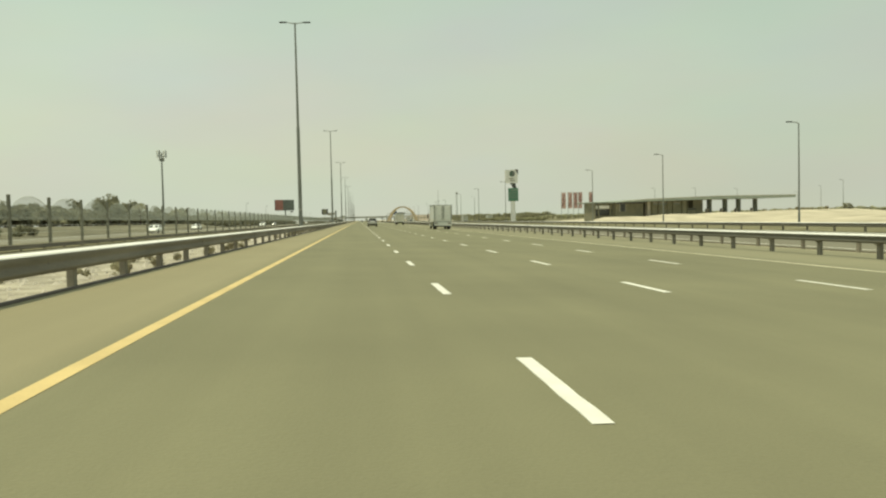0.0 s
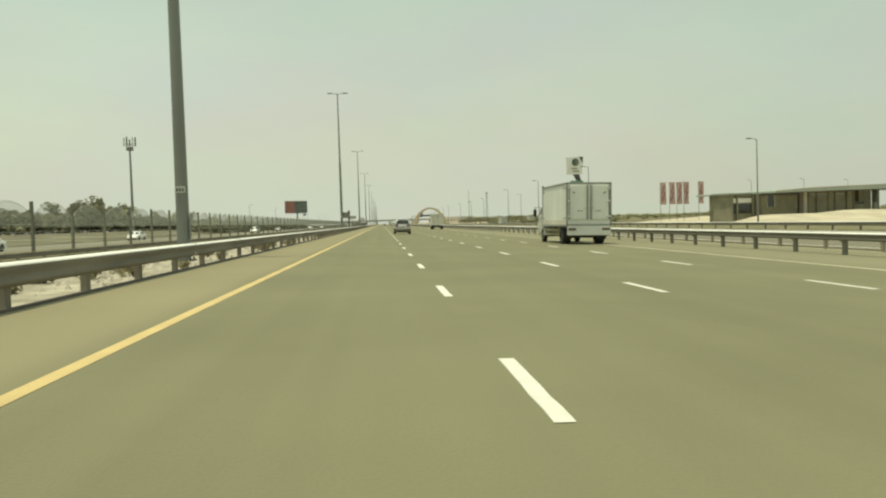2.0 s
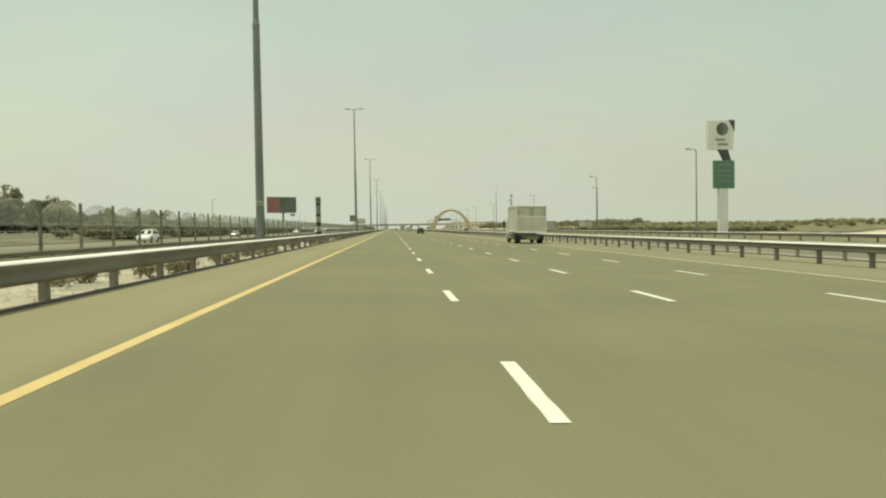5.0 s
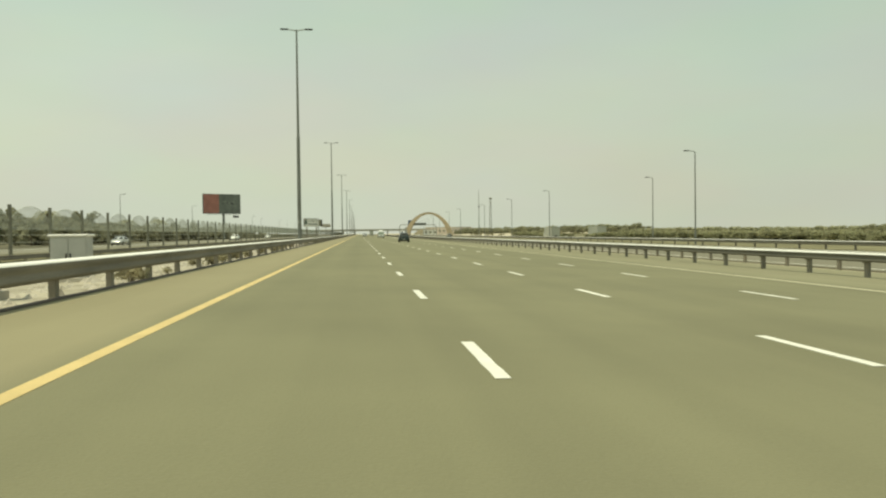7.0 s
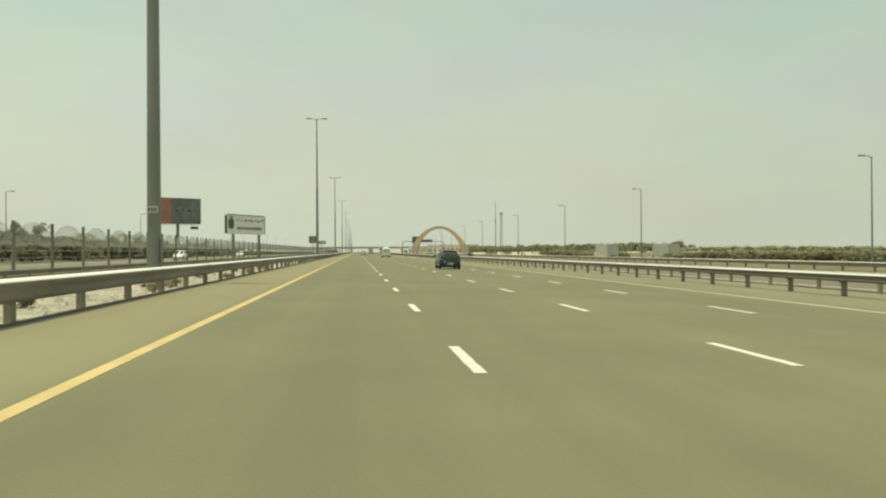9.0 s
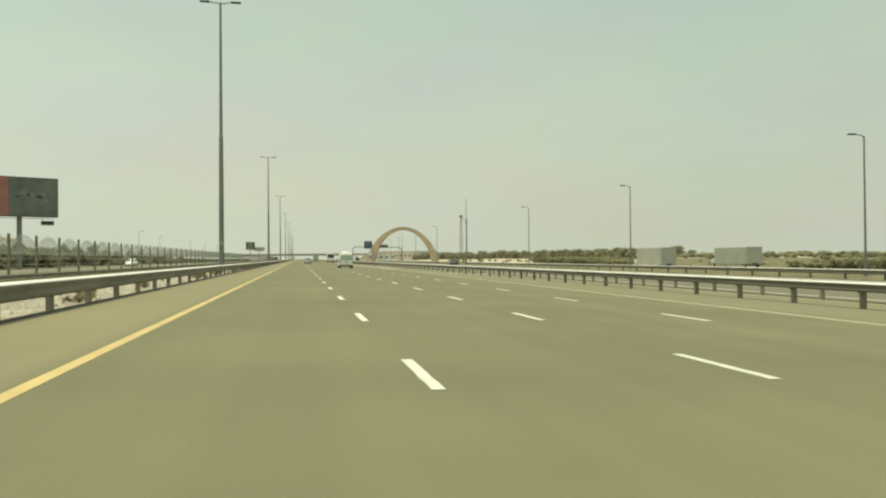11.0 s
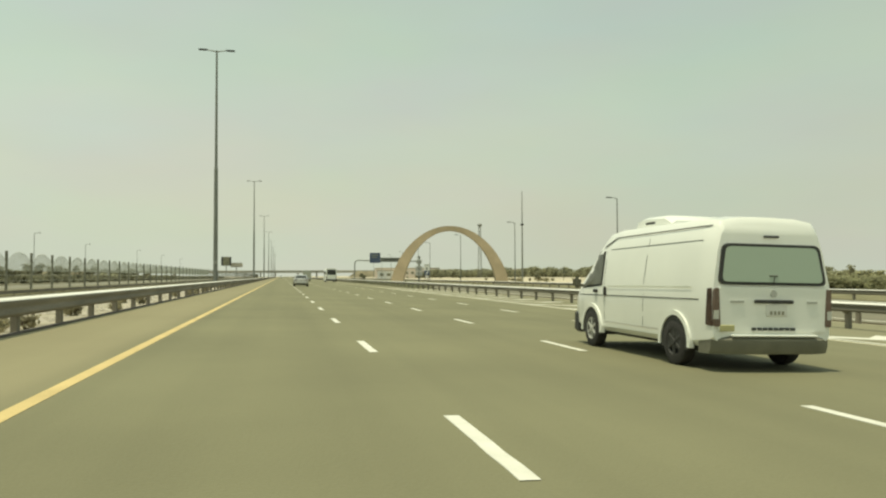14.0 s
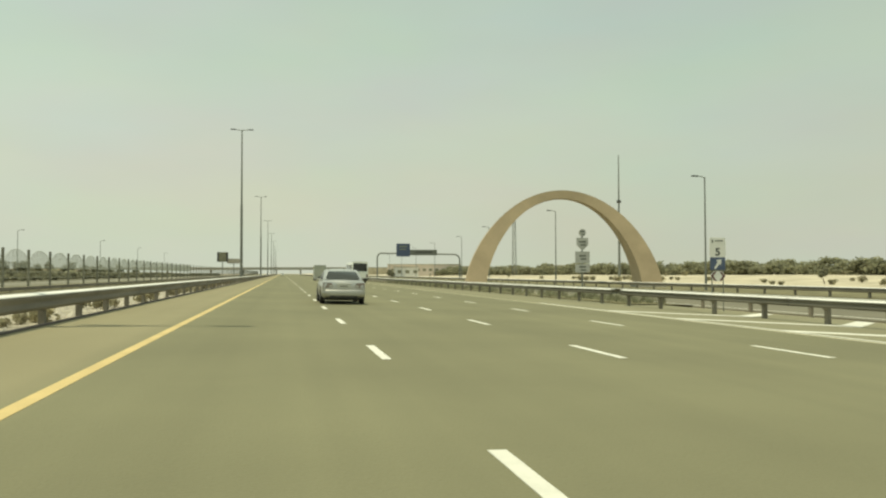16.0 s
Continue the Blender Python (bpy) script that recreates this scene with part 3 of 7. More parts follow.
def guardrail(x, z, side, pitch, y0, y1, phase, top, label, near_end, post_w=0.17, face=None, lipped=True, tall=1.0, beat=((0, 0.0),)):
    rail = thing("guardrail", label, "guardrail", (x, 0, z), kind="structure")
    span = pitch * 4
    beam = mesh_of("beam", w_beam(span - 0.004, side, tall), face or M_RAIL, 50)
    bm = bmesh.new()
    # separate cap strip, wider than a rolled edge, coloured as if in full sun
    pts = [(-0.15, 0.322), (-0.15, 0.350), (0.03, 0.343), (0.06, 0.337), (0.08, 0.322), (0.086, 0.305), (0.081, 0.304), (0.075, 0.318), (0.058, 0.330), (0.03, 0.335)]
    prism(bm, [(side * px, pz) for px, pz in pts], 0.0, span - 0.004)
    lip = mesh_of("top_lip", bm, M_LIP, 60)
    bm = bmesh.new()
    box(bm, (0.13, post_w, top + 0.25), (0, 0, (top - 0.03) / 2 - 0.14), 0.012)
    post = mesh_of("post", bm, M_POST)
    bm = bmesh.new()
    box(bm, (0.12, 0.13, 0.26), (0, 0, 0), 0.01)
    block = mesh_of("spacer", bm, M_POST)
    bm = bmesh.new()
    tube(bm, (0, 0, 0), (side * 0.03, 0, 0), 0.022, 0.018, 8)
    bolt = mesh_of("bolt", bm, M_DARK_STEEL)
    far = bmesh.new()
    k = int((y1 - y0) / pitch)
    for i in range(k):
        y = y0 + phase + i * pitch
        y += float(np.interp(y, [a for a, b in beat], [b for a, b in beat]))
        if y < near_end:
            p = part("post", post, None, rail)
            p.location = (-side * 0.13, y, 0)
            if -20 < y < near_end * 0.8:
                b = part("spacer", block, None, p)
                b.location = (side * 0.09, 0, top - 0.18)
        else:
            box(far, (0.13, post_w, top), (-side * 0.13, y, top / 2 - 0.03))
        if i % 4 == 0:
            b = part("beam", beam, None, rail)
            b.location = (0, y - pitch / 2, top - 0.335)
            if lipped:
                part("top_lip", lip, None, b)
            if y < near_end:
                t = part("bolt", bolt, None, b)
                t.location = (side * 0.02, 0.05, 0.165)
    if len(far.verts):
        tagged(part("far_posts", far, M_POST, rail), kind="stuff")
    else:
        far.free()
    return rail


# ---------------------------------------------------------------- lamp columns
def mast_light():
    t = thing("high_mast_light", "tall grey steel lamp column with twin arms in the median", "street lamp", group="median lamp columns")
    bm = bmesh.new()
    tube(bm, (0, 0, -0.3), (0, 0, 12.0), 0.235, 0.185, 16)
    tube(bm, (0, 0, 11.9), (0, 0, 12.25), 0.20, 0.15, 16)
    part("lower_shaft", bm, M_STEEL, t)
    bm = bmesh.new()
    tube(bm, (0, 0, 12.2), (0, 0, 24.08), 0.15, 0.09, 14)
    part("upper_shaft", bm, M_STEEL, t)
    bm = bmesh.new()
    box(bm, (0.7, 0.7, 0.06), (0, 0, 0.05), 0.01)
    for sx in (-1, 1):
        for sy in (-1, 1):
            tube(bm, (sx * 0.27, sy * 0.27, 0.05), (sx * 0.27, sy * 0.27, 0.16), 0.03, 0.03, 6)
    part("base_plate", bm, M_DARK_STEEL, t)
    bm = bmesh.new()
    box(bm, (0.02, 0.26, 0.75), (0.238, 0, 1.2), 0.004)
    part("service_door", bm, M_STEEL, t)
    bm = bmesh.new()
    box(bm, (0.36, 0.02, 0.22), (0.0, -0.232, 2.55), 0.003)
    plate = part("marker_plate", bm, M_PLATE, t, "small pale marker plate")
    bm = bmesh.new()
    for i in range(3):
        box(bm, (0.06, 0.006, 0.12), (-0.1 + 0.1 * i, -0.246, 2.55))
    part("bar", bm, M_INK, plate)
    for s in (-1, 1):
        bm = bmesh.new()
        tube(bm, (0, 0, 23.98), (s * 1.0, 0, 24.13), 0.06, 0.05, 8)
        arm = part("arm", bm, M_STEEL, t)
        bm = bmesh.new()
        box(bm, (0.9, 0.32, 0.14), (s * 1.35, 0, 24.13), 0.05, seg=2)
        part("lamp_head", bm, M_DARK_STEEL, arm, "flat dark lamp head")
    return t


def side_light():
    t = thing("street_lamp", "slim grey street lamp with a single short arm", "street lamp", group="roadside lamps")
    bm = bmesh.new()
    tube(bm, (0, 0, -0.3), (0, 0, 1.6), 0.13, 0.12, 12)
    tube(bm, (0, 0, 1.6), (0, 0, 11.45), 0.095, 0.06, 12)
    part("shaft", bm, M_STEEL, t)
    bm = bmesh.new()
    tube(bm, (0, 0, 11.35), (-0.3, 0, 11.52), 0.05, 0.045, 8)
    tube(bm, (-0.28, 0, 11.51), (-0.8, 0, 11.55), 0.045, 0.04, 8)
    arm = part("arm", bm, M_STEEL, t)
    bm = bmesh.new()
    box(bm, (0.75, 0.26, 0.12), (-1.1, 0, 11.56), 0.04, seg=2)
    part("lamp_head", bm, M_DARK_STEEL, arm, "flat dark lamp head")
    bm = bmesh.new()
    box(bm, (0.42, 0.42, 0.05), (0, 0, 0.03), 0.01)
    part("base_plate", bm, M_DARK_STEEL, t)
    return t


# ---------------------------------------------------------------- signs and masts
def bars(parent, rows, y, mat, name="bar", t=0.01):
    """Plain bars that stand for unreadable writing: rows of (x, z, width, height)."""
    for x, z, w, h in rows:
        bm = bmesh.new()
        box(bm, (w, t, h), (x, y, z))
        part(name, bm, mat, parent)


def road_name_sign():
    t = thing("road_name_sign", "white road name sign on two posts in the median", "road sign", (-4.22, 327.3, 0.0), 61.5)
    w, z0, z1 = 3.78, 2.2, 3.35
    bm = bmesh.new()
    prism(bm, rounded([(-w / 2, z0), (w / 2, z0), (w / 2, z1), (-w / 2, z1)], 0.12), -0.06, 0.06)
    panel = part("panel", bm, M_WHITE_PANEL, t)
    bm = bmesh.new()
    for x in (-w / 2 + 0.02, w / 2 - 0.02):
        box(bm, (0.05, 0.16, z1 - z0 - 0.1), (x, 0, (z0 + z1) / 2), 0.01)
    box(bm, (w - 0.1, 0.16, 0.05), (0, 0, z1 - 0.01), 0.01)
    part("rim", bm, M_DARK_TRIM, panel)
    for s in (-0.62, 0.72):
        bm = bmesh.new()
        box(bm, (0.14, 0.12, z0 + 0.2), (s * w / 2, 0.02, (z0 - 0.1) / 2), 0.01)
        part("post", bm, M_POST, t)
    bm = bmesh.new()
    prism(bm, rounded([(-1.72, 2.5), (-1.2, 2.5), (-1.2, 3.1), (-1.72, 3.1)], 0.2), -0.07, -0.05)
    for x in (-1.58, -1.46, -1.34):
        box(bm, (0.05, 0.02, 0.42), (x, -0.065, 3.05))
    part("emblem", bm, M_EMBLEM, panel, "dark green rounded emblem")
    rng = random.Random(3)
    x = -0.9
    rows = []
    while x < 1.6:
        ww = rng.uniform(0.12, 0.34)
        rows.append((x + ww / 2, 3.03 + rng.uniform(-0.04, 0.04), ww, rng.uniform(0.06, 0.15)))
        x += ww + rng.choice((0.05, 0.16))
    x = -0.9
    while x < 1.55:
        ww = rng.uniform(0.1, 0.2)
        rows.append((x + ww / 2, 2.55, ww, rng.uniform(0.12, 0.2)))
        x += ww + 0.05
    bars(panel, rows, -0.064, M_GREY_TRIM)


def billboard(x, y, z0, z1, w, turn, label, cols, post_x=0.0):
    t = thing("billboard", label, "billboard", (x, y, -0.1), turn)
    bm = bmesh.new()
    box(bm, (w, 0.5, z1 - z0), (0, 0, (z0 + z1) / 2), 0.03)
    frame_part = part("panel_box", bm, M_DARK_TRIM, t)
    for i, (xa, xb, mat) in enumerate(cols):
        bm = bmesh.new()
        box(bm, (xb - xa - 0.02, 0.03, z1 - z0 - 0.3), ((xa + xb) / 2, -0.262, (z0 + z1) / 2))
        part("poster", bm, mat, frame_part)
    bm = bmesh.new()
    tube(bm, (post_x, 0.1, -0.2), (post_x, 0.1, z0 + 0.3), 0.42, 0.38, 14)
    part("column", bm, M_STEEL, t)
    bm = bmesh.new()
    box(bm, (w * 0.8, 0.7, 0.05), (0, -0.5, z0 - 0.25))
    for s in (-1, 1):
        tube(bm, (s * w * 0.35, -0.8, z0 - 0.2), (s * w * 0.35, -0.8, z0 + 0.6), 0.025)
    part("walkway", bm, M_DARK_STEEL, t)
    if len(cols) > 1:
        # pale and dark strokes of unreadable writing, and the small plate that hangs below
        rng = random.Random(9)
        for k in range(9):
            bm = bmesh.new()
            px, pz = 0.2 + 0.55 * k, (z0 + z1) / 2 + rng.uniform(-0.7, 0.9)
            box(bm, (rng.uniform(0.4, 0.9), 0.02, rng.uniform(0.25, 0.7)), (px, -0.286, pz), 0.0)
            part("poster_mark", bm, M_ROOF if k % 3 else M_INK, frame_part)
        bm = bmesh.new()
        box(bm, (2.0, 0.08, 0.7), (post_x + 4.2, 0.0, z0 - 0.95), 0.01)
        for s in (-0.8, 0.8):
            tube(bm, (post_x + 4.2 + s, 0, z0 - 0.7), (post_x + 4.2 + s, 0, z0 + 0.05), 0.03, 0.03, 6)
        part("hanging_plate", bm, M_DARK_TRIM, frame_part)
    return t, frame_part


def control_cabinet():
    t = thing("control_cabinet", "grey metal control cabinet standing on the median", "cabinet", (-4.75, 237.06, 0.0))
    bm = bmesh.new()
    box(bm, (0.96, 0.56, 0.14), (0, 0, 0.04), 0.015)
    part("plinth", bm, M_CONCRETE, t)
    bm = bmesh.new()
    box(bm, (0.88, 0.48, 1.06), (0, 0, 0.62), 0.015)
    body = part("body", bm, M_ALU, t)
    bm = bmesh.new()
    box(bm, (0.98, 0.58, 0.06), (0, 0, 1.17), 0.02)
    part("lid", bm, M_WHITE_PANEL, t, "pale overhanging lid")
    for s in (-1, 1):
        bm = bmesh.new()
        box(bm, (0.41, 0.02, 0.96), (s * 0.215, -0.248, 0.62), 0.006)
        d = part("door", bm, M_ALU, body)
        bm = bmesh.new()
        box(bm, (0.03, 0.03, 0.12), (s * 0.05, -0.27, 0.66), 0.006)
        part("handle", bm, M_DARK_STEEL, d)


def radar_column():
    t = thing("speed_camera", "round speed camera column with dark and pale bands", "speed camera", (-4.5, 231.19, 0.0))
    z = 0.0
    for h, mat, r in ((0.55, M_STRIPE, 0.235), (0.4, M_BLACK_BAND, 0.235), (0.5, M_STRIPE, 0.235), (0.4, M_BLACK_BAND, 0.235), (0.55, M_STRIPE, 0.235),
                      (0.22, M_BLACK_BAND, 0.235), (0.85, M_STEEL, 0.235), (0.22, M_BLACK_BAND, 0.235)):
        bm = bmesh.new()
        tube(bm, (0, 0, z), (0, 0, z + h), r, r, 20)
        part("band", bm, mat, t)
        z += h
    bm = bmesh.new()
    tube(bm, (0, 0, z), (0, 0, z + 0.55), 0.265, 0.265, 20)
    tube(bm, (0, 0, z + 0.55), (0, 0, z + 0.62), 0.265, 0.2, 20)
    head = part("camera_head", bm, M_STEEL, t, "wider dark camera head")
    for a in (-1, 1):
        bm = bmesh.new()
        box(bm, (0.16, 0.02, 0.22), (0.0, a * 0.262, z + 0.3), 0.005)
        part("lens_window", bm, M_GLASS, head)
    bm = bmesh.new()
    box(bm, (0.9, 1.3, 0.25), (0, 0, 0.05), 0.03)
    part("plinth", bm, M_CONCRETE, t)


def station_totem():
    t = thing("fuel_station_sign", "tall fuel station sign, white board over a green board", "sign", (61.25, 290.0, -0.8), 8)
    bm = bmesh.new()
    prism(bm, rounded([(-0.8, -0.2), (0.85, -0.2), (0.85, 9.0), (-0.8, 9.0)], 0.1), -0.4, 0.4)
    part("column", bm, M_WHITE_PANEL, t)
    bm = bmesh.new()
    box(bm, (3.9, 0.7, 4.95), (0.2, -0.1, 10.5), 0.05)
    green = part("price_board", bm, M_GREEN_SIGN, t, "green price board")
    bars(green, [(0.3, 12.2, 2.4, 0.28), (0.1, 11.2, 2.9, 0.2), (0.1, 10.3, 2.9, 0.2), (0.1, 9.4, 2.9, 0.2)], -0.46, M_ROOF)
    bm = bmesh.new()
    prism(bm, [(0.3, 12.9), (1.6, 12.9), (0.9, 15.1), (-0.9, 15.1)], -0.3, 0.3)
    part("neck", bm, M_DARK_TRIM, t)
    bm = bmesh.new()
    prism(bm, [(-2.9, 14.9), (1.9, 14.9), (2.2, 20.1), (-2.9, 19.9)], -0.4, 0.4)
    white = part("brand_board", bm, M_WHITE_PANEL, t, "white board with a plain round emblem")
    bm = bmesh.new()
    prism(bm, [(1.0, 20.12), (2.25, 20.12), (2.2, 18.1)], -0.43, 0.43)
    part("corner_panel", bm, M_DARK_TRIM, white)
    for nm, a0, a1, mat in (("emblem_half", 90, 270, M_EMBLEM), ("emblem_half", -90, 90, M_GREY_POSTER)):
        bm = bmesh.new()
        prism(bm, [(-0.2 + 1.15 * math.cos(radians(a0 + (a1 - a0) * i / 14)), 18.5 + 1.15 * math.sin(radians(a0 + (a1 - a0) * i / 14)))
                   for i in range(15)], -0.43, -0.39)
        part(nm, bm, mat, white)
    bars(white, [(-0.6, 16.6, 1.9, 0.45), (-0.1, 15.8, 2.0, 0.45)], -0.41, M_STRIPE)


def exit_sign():
    """A low marker in the gore: white exit panel, blue arrow panel, pale disc with two curved arrows."""
    t = thing("exit_sign", "white exit panel over a blue arrow panel and chevron", "road sign", (19.7, 537.3, road_z(19.7)), -6)
    for x in (-0.24, 0.24):
        bm = bmesh.new()
        tube(bm, (x, 0.03, -0.15), (x, 0.03, 2.95), 0.022, 0.022, 8)
        part("post", bm, M_STEEL, t)
    bm = bmesh.new()
    prism(bm, rounded([(-0.34, 2.235), (0.34, 2.235), (0.34, 3.03), (-0.34, 3.03)], 0.03), -0.012, 0.012)
    white = part("exit_panel", bm, M_WHITE_PANEL, t)
    bars(white, [(0.06, 2.90, 0.34, 0.05), (-0.22, 2.88, 0.06, 0.12)], -0.016, M_GREY_TRIM)
    cu = bpy.data.curves.new("digit", "FONT")
    cu.body, cu.size, cu.extrude, cu.align_x = "5", 0.44, 0.003, "CENTER"
    cu.offset = 0.012
    tmp = bpy.data.objects.new("digit", cu)
    me = bpy.data.meshes.new_from_object(tmp)
    bpy.data.objects.remove(tmp)
    me.materials.append(M_INK)
    d = new("digit", me)
    d.parent = white
    d.matrix_local = pose(0, -0.017, 2.30, 90, 0, 0)
    bm = bmesh.new()
    prism(bm, rounded([(-0.32, 1.70), (0.32, 1.70), (0.32, 2.22), (-0.32, 2.22)], 0.02), -0.012, 0.012)
    blue = part("arrow_panel", bm, M_BLUE, t, "blue arrow panel")
    bm = bmesh.new()
    prism(bm, [(-0.17, 1.77), (-0.10, 1.74), (0.07, 1.95), (0.13, 1.89), (0.16, 2.14), (-0.08, 2.11), (-0.01, 2.03)], -0.02, -0.012)
    part("arrow", bm, M_WHITE_PANEL, blue)
    bm = bmesh.new()
    prism(bm, rounded([(-0.33, 1.45), (-0.16, 1.24), (0.16, 1.24), (0.33, 1.45), (0.16, 1.66), (-0.16, 1.66)], 0.06), -0.012, 0.012)
    chev = part("chevron_panel", bm, M_WHITE_PANEL, t)
    for s in (-1, 1):
        bm = bmesh.new()
        prism(bm, [(s * 0.31, 1.45), (s * 0.15, 1.64), (s * 0.06, 1.64), (s * 0.20, 1.45), (s * 0.06, 1.26), (s * 0.15, 1.26)], -0.02, -0.013)
        part("chevron", bm, M_CHEVRON, chev)


def gantry():
    t = thing("sign_gantry", "grey steel sign gantry over the service road", "gantry", (39.7, 729.9, -0.66))
    xs = [(-11.2, 0), (-11.2, 6.3), (-10.9, 7.1), (-10.2, 7.5), (11.6, 7.2), (12.4, 6.7), (12.8, 5.9), (12.8, 0)]
    bm = bmesh.new()
    for (x0, z0), (x1, z1) in zip(xs, xs[1:]):
        tube(bm, (x0, 0, z0), (x1, 0, z1), 0.21, 0.21, 10)
    part("portal", bm, M_STEEL, t)
    bm = bmesh.new()
    box(bm, (3.9, 0.2, 3.7), (-3.8, -0.4, 8.4), 0.03)
    b = part("blue_panel", bm, M_BLUE, t, "blue direction panel")
    bars(b, [(-3.8, 9.4, 2.4, 0.4), (-4.0, 8.6, 2.0, 0.35)], -0.51, M_ROOF)
    bm = bmesh.new()
    box(bm, (7.8, 0.2, 1.6), (2.1, -0.4, 7.7), 0.03)
    b = part("dark_panel", bm, M_GREY_TRIM, t, "dark message panel")
    bars(b, [(2.1, 7.8, 5.0, 0.3)], -0.51, M_INK)


def arch():
    t = thing("gateway_arch", "tan plastered gateway arch spanning the service road", "arch", (36.2, 600.8, -0.7), ARCH_TURN)
    a_out, h_out, n = 12.0, 12.05, 72
    bm = bmesh.new()
    rows = []
    for i in range(n + 1):
        ang = math.pi * (1 - i / n)
        # between a parabola and an ellipse, with broad legs and a slim crown
        u, s = math.cos(ang), max(0.0, math.sin(ang))
        x, z = a_out * u, h_out * s ** 1.27
        k = 1 - z / h_out
        dp = 0.75 + 1.75 * k ** 0.85
        xi, zi = (a_out - 2.5) * u, (h_out - 1.0) * s ** 1.24
        rows.append([bm.verts.new(p) for p in ((x, -dp, z), (x, dp, z), (xi, dp, zi), (xi, -dp, zi))])
    for p, q in zip(rows, rows[1:]):
        for j in range(4):
            k = (j + 1) % 4
            bm.faces.new((p[j], p[k], q[k], q[j]))
    bm.faces.new(rows[0])
    bm.faces.new(rows[-1][::-1])
    bmesh.ops.recalc_face_normals(bm, faces=bm.faces[:])
    part("arch_rib", bm, M_ARCH, t)
    for s in (-1, 1):
        bm = bmesh.new()
        box(bm, (3.2, 5.4, 0.5), (s * (a_out - 1.25), 0, 0.1), 0.05)
        part("footing", bm, M_CONCRETE, t)


ARCH_TURN = -11.5


def telecom_tower(x, y, h, label, heads=True):
    t = thing("telecom_mast", label, "telecom mast", (x, y, ground_height(x, y) - 0.1))
    bm = bmesh.new()
    tube(bm, (0, 0, -0.2), (0, 0, h), 0.42, 0.22, 12)
    part("shaft", bm, M_STEEL, t)
    if heads:
        bm = bmesh.new()
        for z in (h - 2.2, h - 1.2):
            bmesh.ops.create_circle(bm, segments=16, radius=1.5, cap_ends=False, matrix=pose(0, 0, z))
        for i in range(6):
            a = i * math.pi / 3
            tube(bm, (0, 0, h - 1.4), (1.5 * math.cos(a), 1.5 * math.sin(a), h - 1.4), 0.05)
        part("platform", bm, M_DARK_STEEL, t)
        for i in range(6):
            a = i * math.pi / 3 + 0.3
            bm = bmesh.new()
            box(bm, (0.4, 0.25, 2.6), (1.5 * math.cos(a), 1.5 * math.sin(a), h - 0.6), 0.03)
            part("antenna", bm, M_WHITE_PANEL if i % 2 else M_STEEL, t)
        bm = bmesh.new()
        box(bm, (1.6, 1.6, 1.1), (0, 0, h - 2.6), 0.1)
        part("equipment_box", bm, M_STEEL, t)
    return t


def lattice_mast(x, y, h):
    t = thing("lattice_mast", "grey lattice mast with dishes standing far off in the sand", "mast", (x, y, -0.6))
    bm = bmesh.new()
    b0, b1 = 1.0, 0.5
    n = 12
    cs = [(1, 1), (-1, 1), (-1, -1), (1, -1)]
    for i in range(n):
        za, zb = h * i / n, h * (i + 1) / n
        wa, wb = b0 + (b1 - b0) * i / n, b0 + (b1 - b0) * (i + 1) / n
        for j in range(4):
            p, q = cs[j], cs[(j + 1) % 4]
            tube(bm, (p[0] * wa, p[1] * wa, za), (p[0] * wb, p[1] * wb, zb), 0.08, 0.08, 5)
            tube(bm, (p[0] * wa, p[1] * wa, za), (q[0] * wb, q[1] * wb, zb), 0.07, 0.07, 4)
            tube(bm, (p[0] * wb, p[1] * wb, zb), (q[0] * wb, q[1] * wb, zb), 0.06, 0.06, 4)
    part("lattice", bm, M_STEEL, t)
    bm = bmesh.new()
    box(bm, (2.2, 2.2, 1.5), (0, 0, h - 0.4), 0.3)
    part("head", bm, M_STEEL, t)


def slim_mast(x, y, h):
    t = thing("slim_mast", "very slim tall grey lighting mast", "mast", (x, y, -0.6))
    bm = bmesh.new()
    tube(bm, (0, 0, -0.2), (0, 0, h), 0.28, 0.09, 10)
    part("shaft", bm, M_STEEL, t)
    bm = bmesh.new()
    tube(bm, (0, 0, h * 0.62), (0, 0, h * 0.64), 0.45, 0.45, 10)
    part("collar", bm, M_DARK_STEEL, t)


def stacked_totem():
    t = thing("stacked_sign_totem", "grey stack of plain shop boards on the verge", "sign", (22.55, 559.3, -0.75))
    bm = bmesh.new()
    tube(bm, (0, 0.06, -0.2), (0, 0.06, 4.4), 0.06, 0.06, 8)
    part("post", bm, M_STEEL, t)
    for nm, pts in (("round_board", [(0.26 * math.cos(i * math.pi / 8), 4.65 + 0.26 * math.sin(i * math.pi / 8)) for i in range(16)]),
                    ("shield_board", [(-0.42, 4.3), (0.42, 4.3), (0.42, 3.8), (0.0, 3.4), (-0.42, 3.8)]),
                    ("square_board", [(-0.52, 2.55), (0.52, 2.55), (0.52, 3.35), (-0.52, 3.35)]),
                    ("low_board", [(-0.52, 1.9), (0.52, 1.9), (0.52, 2.47), (-0.52, 2.47)])):
        bm = bmesh.new()
        prism(bm, pts, -0.03, 0.03)
        b = part(nm, bm, M_ALU, t)
        zc = sum(z for _, z in pts) / len(pts)
        bars(b, [(0, zc + 0.1, 0.5 if nm != "round_board" else 0.3, 0.12), (0.05, zc - 0.12, 0.4 if nm != "round_board" else 0.2, 0.1)], -0.036, M_GREY_TRIM)


